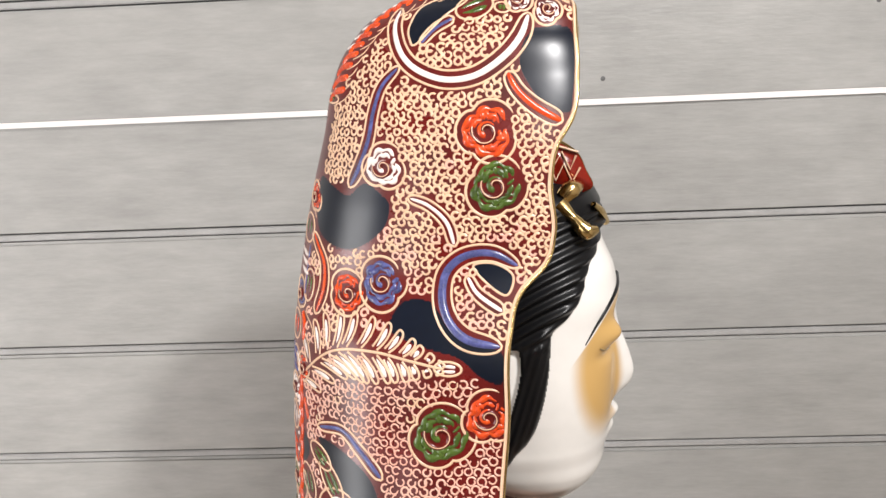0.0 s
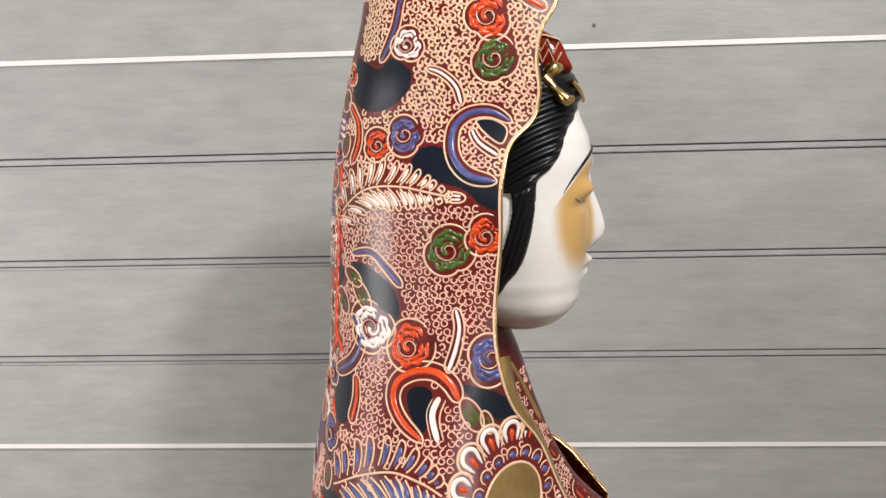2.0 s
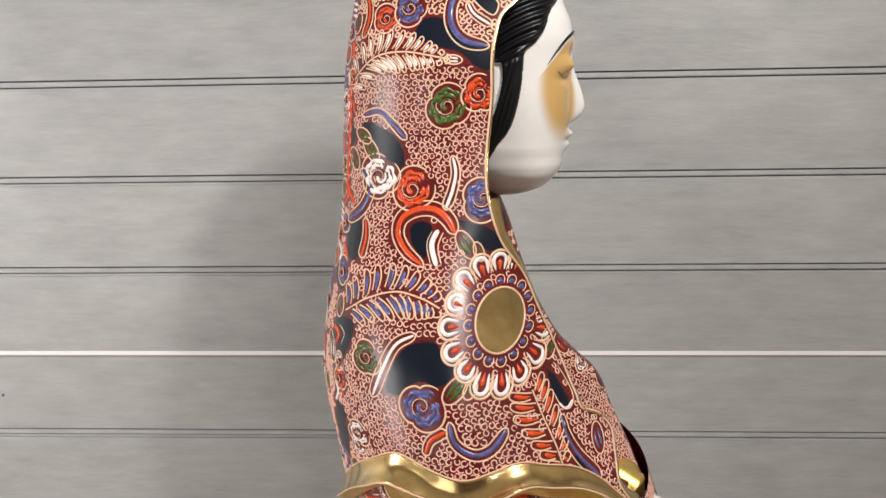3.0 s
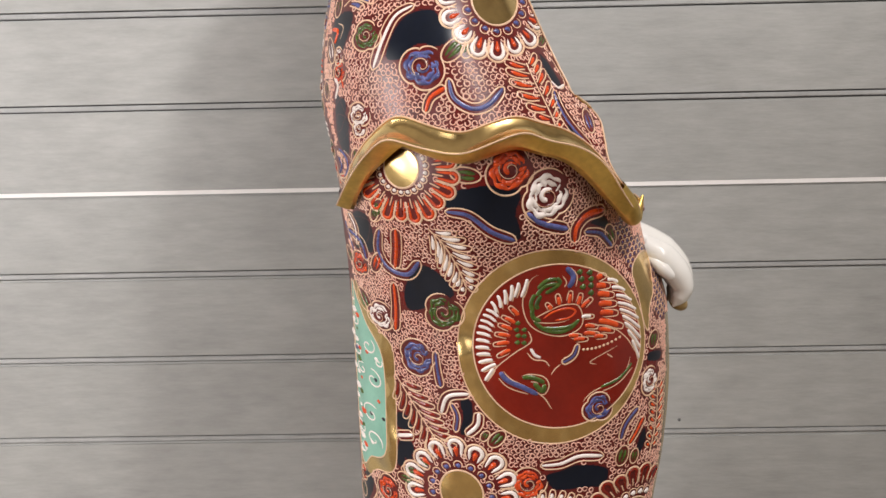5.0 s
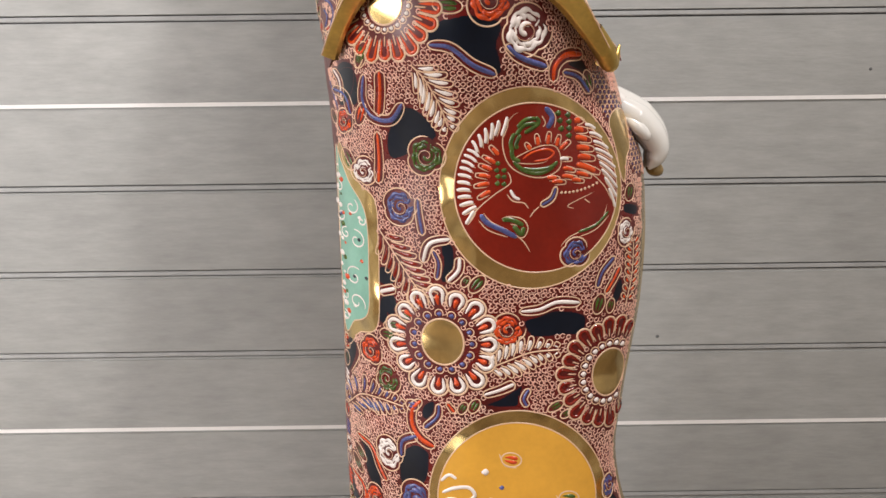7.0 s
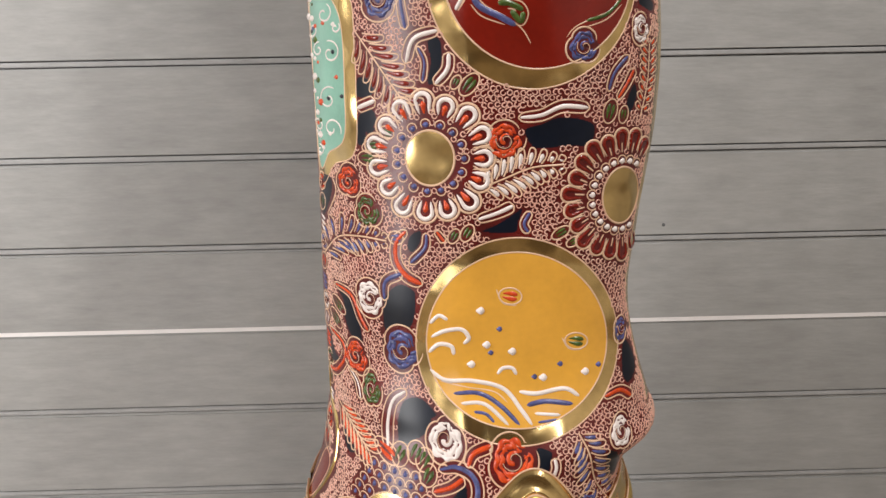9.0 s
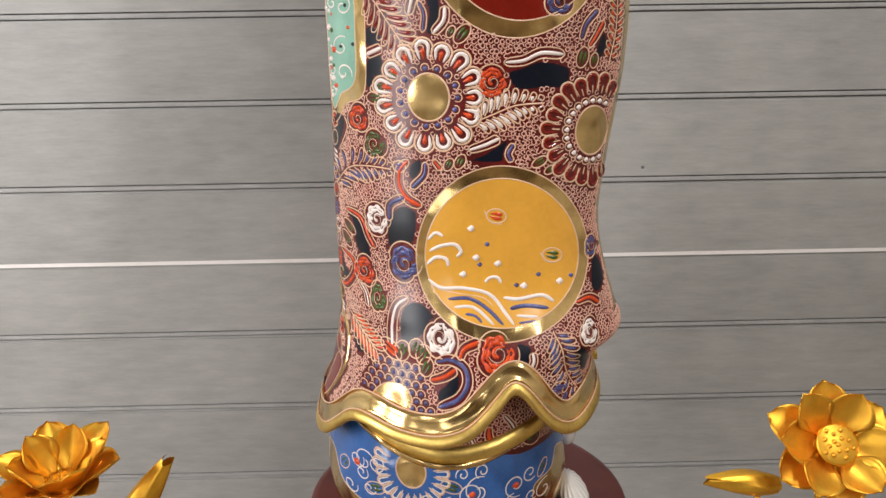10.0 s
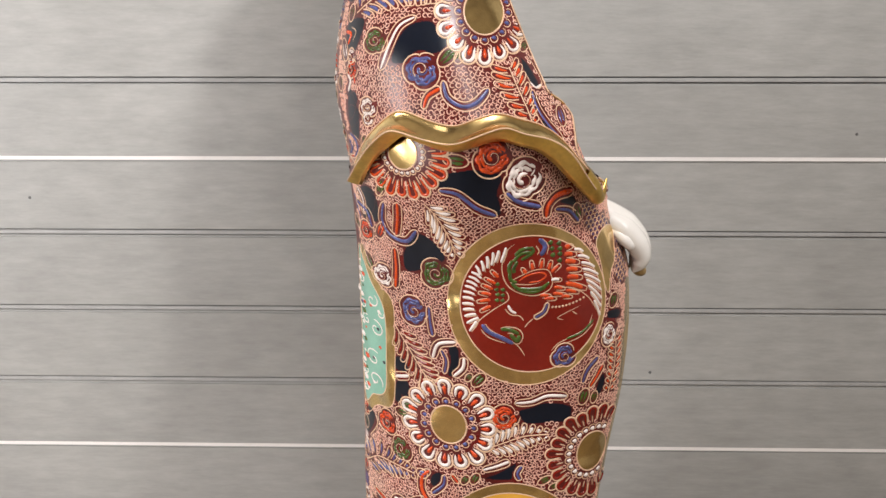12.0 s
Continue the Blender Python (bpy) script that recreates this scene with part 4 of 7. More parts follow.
ribbon("robe", [(0.0683, -0.4408), (0.0695, -0.4295), (0.078, -0.4214), (0.0932, -0.4199)], 0.0077, "orange")
patch("robe", [(0.0799, -0.4274), (0.0921, -0.4245), (0.0972, -0.434), (0.0902, -0.4322)], "navy", None)
ribbon("robe", [(0.0757, -0.4334), (0.0894, -0.4369), (0.1003, -0.4487)], 0.0055, "blue")
ribbon("robe", [(-0.0727, -0.4325), (-0.0751, -0.4511), (-0.0676, -0.4647), (-0.0521, -0.4671), (-0.0425, -0.4545)], 0.0071, "blue")
stroke("robe", [(-0.0595, -0.4305), (-0.0599, -0.4464), (-0.0621, -0.4643)], 0.0044, "orange")
leaf("robe", -0.0776, -0.4628, 0.0170, 0.0077, 70, "orange")
leaf("robe", -0.0737, -0.4185, 0.0176, 0.0080, 70, "green")
patch("robe", [(-0.0961, -0.4292), (-0.0824, -0.4276), (-0.0787, -0.4387), (-0.0815, -0.4558), (-0.0937, -0.4456)], "navy", None)
stroke("robe", [(-0.1045, -0.4419), (-0.0916, -0.4477), (-0.0866, -0.4636)], 0.0039, "blue")
patch("robe", [(-0.0427, -0.4585), (-0.0291, -0.4622), (-0.0175, -0.4788), (-0.0319, -0.4884), (-0.0469, -0.4966), (-0.0547, -0.4943), (-0.0548, -0.4773)], "navy", None)
ribbon("robe", [(-0.0642, -0.4763), (-0.0635, -0.4974), (-0.0649, -0.5182)], 0.0064, "orange")
cloud("robe", -0.0251, -0.4943, 0.0137, "green", -1, 1.2, 1)
cloud("robe", -0.0781, -0.5096, 0.0109, "white", 1, 0.5, 1)
leaf("robe", -0.0926, -0.5005, 0.0181, 0.0099, -65, "green")
cloud("robe", -0.0465, -0.5358, 0.0135, "blue", 1, 0.4, 1)
ribbon("robe", [(-0.0329, -0.5274), (-0.032, -0.5414), (-0.0294, -0.5572)], 0.0050, "blue")
spray("robe", [(-0.0655, -0.5567), (-0.054, -0.5735), (-0.0432, -0.5897), (-0.0318, -0.6059)], 8, 0.0189, 0.0060, "red", (1, -1), 48, 0.8)
stroke("robe", [(-0.0299, -0.5795), (-0.024, -0.5637), (-0.0074, -0.5586)], 0.0042, "white")
ribbon("robe", [(-0.0216, -0.5686), (-0.0172, -0.5791), (-0.0187, -0.5927)], 0.0038, "blue")
patch("robe", [(-0.0149, -0.5657), (-0.0066, -0.5641), (-0.0051, -0.5781), (-0.0111, -0.5932), (-0.0153, -0.5923), (-0.013, -0.5787)], "navy", None)
stroke("robe", [(-0.0006, -0.5733), (-0.0019, -0.5843), (-0.0103, -0.5939)], 0.0041, "white")
stroke("robe", [(-0.0671, -0.6101), (-0.0527, -0.6045)], 0.0044, "white")
patch("robe", [(-0.0658, -0.589), (-0.0582, -0.5891), (-0.0529, -0.5971), (-0.0559, -0.6015), (-0.0663, -0.6019)], "navy", None)
patch("robe", [(-0.0658, -0.6159), (-0.0552, -0.6107), (-0.0528, -0.6232), (-0.0667, -0.6378)], "navy", None)
leaf("robe", -0.057, -0.6371, 0.0134, 0.0071, 20, "green")
rosette("robe", -0.0148, -0.6443, 0.0171, 0.0193, 0.0467, 15, "white", 'orange', 'blue', 0, 360, 1, 'gold')
rosette("robe", 0.1225, -0.6745, 0.0158, 0.0205, 0.0475, 15, "red", None, 'white', 60, 290, 0.95, 'gold')
cloud("robe", 0.037, -0.6322, 0.0130, "orange", 1, 0.4, 1)
patch("robe", [(0.0504, -0.6258), (0.0616, -0.6216), (0.0763, -0.6173), (0.0982, -0.6226), (0.0959, -0.6367), (0.079, -0.6372), (0.0577, -0.6381)], "navy", None)
ribbon("robe", [(0.0461, -0.6171), (0.0615, -0.6158), (0.0762, -0.6102), (0.0952, -0.6116)], 0.0071, "white")
leaf("robe", 0.1106, -0.6144, 0.0152, 0.0085, 75, "green")
leaf("robe", 0.1211, -0.6171, 0.0111, 0.0060, 80, "green")
spray("robe", [(0.021, -0.6648), (0.0367, -0.6586), (0.0557, -0.6515), (0.0779, -0.6498)], 9, 0.0169, 0.0055, "white", (1, -1), 60, 0.5)
leaf("robe", 0.0128, -0.5945, 0.0157, 0.0083, 50, "green")
leaf("robe", 0.0038, -0.5928, 0.0091, 0.0050, 60, "green")
cloud("robe", 0.1343, -0.5584, 0.0103, "white", 1, 0.5, 0.8)
leaf("robe", 0.1379, -0.5275, 0.0128, 0.0086, 80, "green")
patch("robe", [(0.1334, -0.536), (0.1457, -0.5397), (0.1444, -0.5462), (0.1323, -0.5426)], "navy", None)
spray("robe", [(0.1427, -0.5684), (0.1416, -0.5946), (0.1356, -0.6198)], 8, 0.0096, 0.0044, "orange", (1, -1), 130, 0.8)
ribbon("robe", [(0.1088, -0.6009), (0.1131, -0.5883), (0.1238, -0.577)], 0.0050, "blue")
ribbon("robe", [(0.116, -0.6064), (0.1229, -0.5965), (0.1291, -0.5859)], 0.0051, "orange")
patch("robe", [(0.1233, -0.6077), (0.1294, -0.5957), (0.1318, -0.6052), (0.126, -0.6163)], "navy", None)
# back of the robe
patch("robe", [(-0.0958, -0.4247), (-0.0853, -0.4227), (-0.0811, -0.4295), (-0.0842, -0.4452), (-0.0947, -0.4562), (-0.0985, -0.4469)], "navy", None)
leaf("robe", -0.0762, -0.4213, 0.0119, 0.0056, 70, "green")
stroke("robe", [(-0.1016, -0.4264), (-0.0954, -0.4368), (-0.0954, -0.4523)], 0.0030, "white")
stroke("robe", [(-0.1075, -0.4336), (-0.1033, -0.4478), (-0.0991, -0.4597)], 0.0022, "blue")
cloud("robe", -0.0936, -0.4685, 0.0097, "orange", 1, 0.5, 0.8)
leaf("robe", -0.1053, -0.465, 0.0118, 0.0054, -70, "green")
# red medallion
patch("robe", [(0.1287, -0.5245), (0.1266, -0.5078), (0.121, -0.4919), (0.1124, -0.4773), (0.1008, -0.4647), (0.087, -0.4548), (0.0725, -0.4479), (0.0578, -0.4444), (0.0436, -0.444), (0.0302, -0.4468), (0.0179, -0.4527), (0.007, -0.4615), (-0.0023, -0.473), (-0.0094, -0.4869), (-0.014, -0.5024), (-0.0158, -0.5188), (-0.0145, -0.5352), (-0.0102, -0.5508), (-0.003, -0.5649), (0.0067, -0.577), (0.0186, -0.5867), (0.0321, -0.5938), (0.0467, -0.5976), (0.0616, -0.5981), (0.0763, -0.5951), (0.0902, -0.589), (0.1027, -0.5803), (0.1135, -0.5691), (0.1218, -0.5558), (0.1271, -0.5408)], "gold", "cream")
patch("robe", [(0.1245, -0.5238), (0.1225, -0.5098), (0.1175, -0.4964), (0.1097, -0.4841), (0.0997, -0.4735), (0.0877, -0.465), (0.0748, -0.4591), (0.0616, -0.4559), (0.0487, -0.4555), (0.0365, -0.4578), (0.0253, -0.4628), (0.0154, -0.4702), (0.0072, -0.48), (0.0009, -0.4916), (-0.0031, -0.5045), (-0.0045, -0.5182), (-0.0033, -0.5319), (0.0006, -0.5449), (0.007, -0.5568), (0.0157, -0.567), (0.0263, -0.5753), (0.0383, -0.5812), (0.0514, -0.5846), (0.0647, -0.585), (0.0779, -0.5827), (0.0903, -0.5778), (0.1015, -0.5705), (0.1111, -0.5611), (0.1185, -0.5501), (0.1231, -0.5375)], "red", "cream")
stroke("robe", [(0.0302, -0.4794), (0.0329, -0.4714), (0.0344, -0.4649)], 0.0027, "white")
stroke("robe", [(0.0318, -0.4806), (0.0345, -0.4729), (0.0357, -0.466)], 0.0012, "cream")
stroke("robe", [(0.0252, -0.4793), (0.0273, -0.4727), (0.0283, -0.4675)], 0.0027, "white")
stroke("robe", [(0.0268, -0.4805), (0.0289, -0.4742), (0.0295, -0.4686)], 0.0012, "cream")
stroke("robe", [(0.0224, -0.4821), (0.0234, -0.4749), (0.0233, -0.4692)], 0.0027, "white")
stroke("robe", [(0.024, -0.4832), (0.025, -0.4764), (0.0246, -0.4703)], 0.0012, "cream")
stroke("robe", [(0.0188, -0.4848), (0.019, -0.478), (0.0182, -0.4728)], 0.0027, "white")
stroke("robe", [(0.0204, -0.4859), (0.0207, -0.4795), (0.0195, -0.4739)], 0.0012, "cream")
stroke("robe", [(0.0156, -0.4876), (0.015, -0.4817), (0.0133, -0.4773)], 0.0027, "white")
stroke("robe", [(0.0172, -0.4888), (0.0166, -0.4832), (0.0145, -0.4785)], 0.0012, "cream")
stroke("robe", [(0.0128, -0.4914), (0.0112, -0.486), (0.0085, -0.4821)], 0.0027, "white")
stroke("robe", [(0.0144, -0.4925), (0.0128, -0.4875), (0.0098, -0.4832)], 0.0012, "cream")
stroke("robe", [(0.0142, -0.4946), (0.0101, -0.4909), (0.0049, -0.4887)], 0.0027, "white")
stroke("robe", [(0.0158, -0.4957), (0.0117, -0.4924), (0.0062, -0.4898)], 0.0012, "cream")
stroke("robe", [(0.0124, -0.4984), (0.008, -0.4948), (0.0026, -0.4929)], 0.0027, "white")
stroke("robe", [(0.014, -0.4995), (0.0096, -0.4963), (0.0038, -0.494)], 0.0012, "cream")
stroke("robe", [(0.0106, -0.5023), (0.0062, -0.499), (0.0007, -0.4974)], 0.0027, "white")
stroke("robe", [(0.0122, -0.5033), (0.0078, -0.5005), (0.002, -0.4984)], 0.0012, "cream")
stroke("robe", [(0.0091, -0.5061), (0.0048, -0.5035), (-0.0006, -0.5025)], 0.0027, "white")
stroke("robe", [(0.0108, -0.5072), (0.0064, -0.505), (0.0007, -0.5037)], 0.0012, "cream")
stroke("robe", [(0.0084, -0.5105), (0.0037, -0.5085), (-0.0021, -0.508)], 0.0027, "white")
stroke("robe", [(0.01, -0.5116), (0.0053, -0.5099), (-0.0009, -0.5091)], 0.0012, "cream")
stroke("robe", [(0.0077, -0.5154), (0.0031, -0.5137), (-0.0026, -0.5138)], 0.0028, "white")
stroke("robe", [(0.0093, -0.5164), (0.0047, -0.5152), (-0.0013, -0.5149)], 0.0012, "cream")
stroke("robe", [(0.0076, -0.5201), (0.0029, -0.5192), (-0.003, -0.52)], 0.0028, "white")
stroke("robe", [(0.0092, -0.5212), (0.0045, -0.5207), (-0.0017, -0.5211)], 0.0012, "cream")
stroke("robe", [(0.0083, -0.5249), (0.0036, -0.5245), (-0.0023, -0.5258)], 0.0028, "white")
stroke("robe", [(0.0099, -0.526), (0.0052, -0.526), (-0.0011, -0.5269)], 0.0012, "cream")
stroke("robe", [(0.0101, -0.5291), (0.0052, -0.5298), (-0.0009, -0.5322)], 0.0028, "white")
stroke("robe", [(0.0118, -0.5303), (0.0068, -0.5313), (0.0003, -0.5332)], 0.0012, "cream")
stroke("robe", [(0.0123, -0.5322), (0.0073, -0.5346), (0.0012, -0.5389)], 0.0028, "white")
stroke("robe", [(0.0139, -0.5332), (0.009, -0.5362), (0.0025, -0.54)], 0.0012, "cream")
stroke("robe", [(0.0104, -0.5355), (0.0077, -0.5402), (0.0039, -0.5466)], 0.0028, "white")
stroke("robe", [(0.0121, -0.5366), (0.0094, -0.5417), (0.0052, -0.5477)], 0.0012, "cream")
stroke("robe", [(0.0286, -0.4934), (0.026, -0.4901), (0.0235, -0.488)], 0.0031, "orange")
stroke("robe", [(0.0301, -0.4918), (0.0239, -0.4862), (0.0219, -0.4863), (0.0217, -0.4884), (0.027, -0.4949)], 0.0012, "cream")
stroke("robe", [(0.0264, -0.4995), (0.0224, -0.4967), (0.0185, -0.4952)], 0.0031, "orange")
stroke("robe", [(0.0274, -0.4975), (0.0184, -0.4933), (0.0165, -0.494), (0.017, -0.4961), (0.0254, -0.5015)], 0.0012, "cream")
stroke("robe", [(0.0241, -0.5046), (0.0201, -0.5024), (0.016, -0.5014)], 0.0031, "orange")
stroke("robe", [(0.0249, -0.5025), (0.0157, -0.4995), (0.0139, -0.5006), (0.0146, -0.5026), (0.0234, -0.5068)], 0.0012, "cream")
stroke("robe", [(0.0229, -0.5097), (0.0184, -0.5085), (0.0138, -0.5085)], 0.0031, "orange")
stroke("robe", [(0.0232, -0.5074), (0.0131, -0.5067), (0.0116, -0.5082), (0.0127, -0.51), (0.0226, -0.5121)], 0.0012, "cream")
stroke("robe", [(0.0224, -0.5147), (0.0175, -0.515), (0.0127, -0.5165)], 0.0031, "orange")
stroke("robe", [(0.022, -0.5124), (0.0116, -0.5151), (0.0104, -0.517), (0.0121, -0.5183), (0.0227, -0.517)], 0.0012, "cream")
stroke("robe", [(0.0229, -0.5205), (0.0191, -0.5222), (0.0153, -0.5252)], 0.0031, "orange")
stroke("robe", [(0.0218, -0.5184), (0.0137, -0.5242), (0.0132, -0.5264), (0.0152, -0.527), (0.024, -0.5225)], 0.0012, "cream")
dot("robe", 0.0279, -0.4995, 0.0021, "green")
dot("robe", 0.0272, -0.5047, 0.0021, "green")
dot("robe", 0.0283, -0.5094, 0.0021, "green")
dot("robe", 0.0278, -0.5147, 0.0021, "green")
dot("robe", 0.0327, -0.5048, 0.0021, "green")
dot("robe", 0.0327, -0.5099, 0.0021, "green")
dot("robe", 0.0327, -0.5152, 0.0021, "green")
stroke("robe", [(0.0048, -0.5495), (0.0123, -0.5355), (0.0251, -0.5237), (0.037, -0.5153), (0.0374, -0.5096), (0.0345, -0.5048)], 0.0012, "cream")
stroke("robe", [(0.0561, -0.4666), (0.048, -0.4676), (0.0417, -0.4733)], 0.0035, "green")
stroke("robe", [(0.0571, -0.4703), (0.0471, -0.4717), (0.0409, -0.4788)], 0.0036, "green")
stroke("robe", [(0.04, -0.4769), (0.0374, -0.4842), (0.039, -0.4918)], 0.0036, "green")
stroke("robe", [(0.0445, -0.478), (0.0414, -0.4853), (0.0426, -0.489)], 0.0036, "green")
stroke("robe", [(0.0555, -0.4653), (0.0581, -0.4695), (0.0535, -0.4738), (0.0473, -0.4772)], 0.0036, "green")
stroke("robe", [(0.0379, -0.4889), (0.0394, -0.4955), (0.0449, -0.4985)], 0.0036, "green")
stroke("robe", [(0.0395, -0.4983), (0.0478, -0.5052), (0.0598, -0.5075), (0.071, -0.5031)], 0.0036, "green")
stroke("robe", [(0.045, -0.5038), (0.0561, -0.5049), (0.0672, -0.5036), (0.0737, -0.4989)], 0.0036, "green")
stroke("robe", [(0.0514, -0.4598), (0.0389, -0.4641), (0.0323, -0.4758), (0.0318, -0.4888), (0.0368, -0.501), (0.0478, -0.5084), (0.0618, -0.5109), (0.073, -0.5064), (0.0762, -0.4991), (0.0725, -0.4886), (0.064, -0.4866), (0.0539, -0.4891), (0.0394, -0.4974), (0.0505, -0.5002), (0.0633, -0.4992), (0.0707, -0.494)], 0.0012, "cream")
stroke("robe", [(0.0458, -0.497), (0.0539, -0.4917), (0.065, -0.4897), (0.0703, -0.4926), (0.0652, -0.4971), (0.0541, -0.4984)], 0.0020, "orange")
stroke("robe", [(0.0524, -0.4897), (0.0511, -0.4875), (0.0498, -0.4863)], 0.0031, "orange")
stroke("robe", [(0.0542, -0.4885), (0.0504, -0.4846), (0.0483, -0.4844), (0.048, -0.4865), (0.0507, -0.4911)], 0.0012, "cream")
stroke("robe", [(0.0584, -0.4869), (0.0577, -0.4831), (0.057, -0.4804)], 0.0031, "orange")
stroke("robe", [(0.0606, -0.4865), (0.0583, -0.4792), (0.0565, -0.478), (0.0552, -0.4797), (0.0562, -0.4872)], 0.0012, "cream")
stroke("robe", [(0.0653, -0.4863), (0.0658, -0.4821), (0.0663, -0.479)], 0.0031, "orange")
stroke("robe", [(0.0676, -0.4868), (0.068, -0.4784), (0.0666, -0.4767), (0.0648, -0.4778), (0.063, -0.4858)], 0.0012, "cream")
stroke("robe", [(0.0721, -0.4876), (0.073, -0.484), (0.0739, -0.4813)], 0.0031, "orange")
stroke("robe", [(0.0744, -0.4884), (0.0758, -0.481), (0.0745, -0.4791), (0.0726, -0.4799), (0.0699, -0.4869)], 0.0012, "cream")
stroke("robe", [(0.0749, -0.4902), (0.0779, -0.4871), (0.0811, -0.4851)], 0.0031, "orange")
stroke("robe", [(0.0764, -0.492), (0.0831, -0.4859), (0.083, -0.4838), (0.0807, -0.4833), (0.0732, -0.4884)], 0.0012, "cream")
stroke("robe", [(0.075, -0.4971), (0.0787, -0.4968), (0.0823, -0.4976)], 0.0029, "white")
stroke("robe", [(0.075, -0.4993), (0.0833, -0.4992), (0.0847, -0.4979), (0.0833, -0.4962), (0.075, -0.495)], 0.0012, "cream")
stroke("robe", [(0.0624, -0.4585), (0.0679, -0.4646), (0.0674, -0.47), (0.0643, -0.4738)], 0.0047, "blue")
stroke("robe", [(0.0598, -0.4641), (0.0631, -0.4698), (0.0613, -0.4736)], 0.0012, "cream")
stroke("robe", [(0.0652, -0.4581), (0.0711, -0.4657), (0.07, -0.4747)], 0.0012, "cream")
dot("robe", 0.073, -0.4631, 0.0025, "green")
dot("robe", 0.0809, -0.4646, 0.0025, "green")
dot("robe", 0.0745, -0.4686, 0.0025, "green")
dot("robe", 0.0757, -0.4745, 0.0025, "green")
dot("robe", 0.0819, -0.4695, 0.0025, "green")
dot("robe", 0.082, -0.4743, 0.0025, "green")
dot("robe", 0.0821, -0.4798, 0.0025, "green")
stroke("robe", [(0.0863, -0.4695), (0.0887, -0.4687), (0.0911, -0.469)], 0.0044, "orange")
stroke("robe", [(0.0871, -0.4726), (0.0931, -0.4711), (0.0948, -0.4687), (0.092, -0.4667), (0.0856, -0.4664)], 0.0012, "cream")
stroke("robe", [(0.086, -0.4753), (0.0901, -0.4753), (0.0942, -0.4764)], 0.0044, "orange")
stroke("robe", [(0.0858, -0.4784), (0.0956, -0.4788), (0.098, -0.4769), (0.0959, -0.4744), (0.0862, -0.4722)], 0.0012, "cream")
stroke("robe", [(0.0871, -0.4814), (0.0921, -0.4819), (0.0973, -0.4836)], 0.0044, "orange")
stroke("robe", [(0.0866, -0.4845), (0.0985, -0.4861), (0.1011, -0.4845), (0.0992, -0.4818), (0.0875, -0.4783)], 0.0012, "cream")
stroke("robe", [(0.0881, -0.4888), (0.0937, -0.4891), (0.0994, -0.4905)], 0.0044, "orange")
stroke("robe", [(0.088, -0.492), (0.1008, -0.4929), (0.1032, -0.4911), (0.101, -0.4885), (0.0883, -0.4857)], 0.0012, "cream")
stroke("robe", [(0.0892, -0.4958), (0.0948, -0.4961), (0.1004, -0.4976)], 0.0044, "orange")
stroke("robe", [(0.089, -0.499), (0.1018, -0.5001), (0.1043, -0.4983), (0.1021, -0.4957), (0.0895, -0.4926)], 0.0012, "cream")
stroke("robe", [(0.0884, -0.5014), (0.0965, -0.504), (0.1049, -0.5079)], 0.0045, "orange")
stroke("robe", [(0.0874, -0.5044), (0.1056, -0.5106), (0.1085, -0.5094), (0.107, -0.5064), (0.0893, -0.4983)], 0.0012, "cream")
stroke("robe", [(0.0776, -0.5042), (0.0816, -0.5046), (0.0855, -0.506)], 0.0031, "orange")
stroke("robe", [(0.0774, -0.5065), (0.0863, -0.5078), (0.088, -0.5066), (0.0867, -0.5046), (0.078, -0.502)], 0.0012, "cream")
stroke("robe", [(0.0885, -0.5081), (0.0935, -0.509), (0.0987, -0.511)], 0.0032, "orange")
stroke("robe", [(0.0881, -0.5104), (0.0994, -0.5129), (0.1013, -0.5118), (0.1, -0.5097), (0.0889, -0.5059)], 0.0012, "cream")
stroke("robe", [(0.0655, -0.511), (0.0692, -0.5109), (0.0731, -0.5119)], 0.0031, "orange")
stroke("robe", [(0.0654, -0.5134), (0.074, -0.5136), (0.0755, -0.5121), (0.0741, -0.5104), (0.0656, -0.5087)], 0.0012, "cream")
stroke("robe", [(0.0769, -0.5099), (0.0817, -0.5103), (0.0866, -0.5118)], 0.0031, "orange")
stroke("robe", [(0.0766, -0.5121), (0.0875, -0.5136), (0.0891, -0.5122), (0.0878, -0.5104), (0.0771, -0.5076)], 0.0012, "cream")
stroke("robe", [(0.0693, -0.5143), (0.0736, -0.514), (0.0779, -0.5148)], 0.0031, "orange")
stroke("robe", [(0.0694, -0.5167), (0.0789, -0.5165), (0.0804, -0.515), (0.0789, -0.5133), (0.0693, -0.512)], 0.0012, "cream")
stroke("robe", [(0.0847, -0.5135), (0.0886, -0.5134), (0.0926, -0.5146)], 0.0031, "orange")
stroke("robe", [(0.0847, -0.5158), (0.0936, -0.5163), (0.0952, -0.515), (0.0937, -0.5131), (0.0847, -0.5112)], 0.0012, "cream")
stroke("robe", [(0.0953, -0.4721), (0.1001, -0.4729), (0.105, -0.4758)], 0.0028, "white")
stroke("robe", [(0.0953, -0.4743), (0.1001, -0.4754), (0.1041, -0.4776)], 0.0012, "cream")
stroke("robe", [(0.0988, -0.4783), (0.1049, -0.4795), (0.1111, -0.483)], 0.0028, "white")
stroke("robe", [(0.0988, -0.4805), (0.1049, -0.4821), (0.1102, -0.4847)], 0.0012, "cream")
stroke("robe", [(0.1022, -0.4847), (0.1094, -0.4869), (0.1168, -0.4915)], 0.0028, "white")
stroke("robe", [(0.1022, -0.4869), (0.1094, -0.4895), (0.1159, -0.4932)], 0.0012, "cream")
stroke("robe", [(0.1035, -0.4904), (0.112, -0.4935), (0.1209, -0.4991)], 0.0028, "white")
stroke("robe", [(0.1034, -0.4926), (0.1119, -0.4961), (0.1199, -0.5008)], 0.0012, "cream")
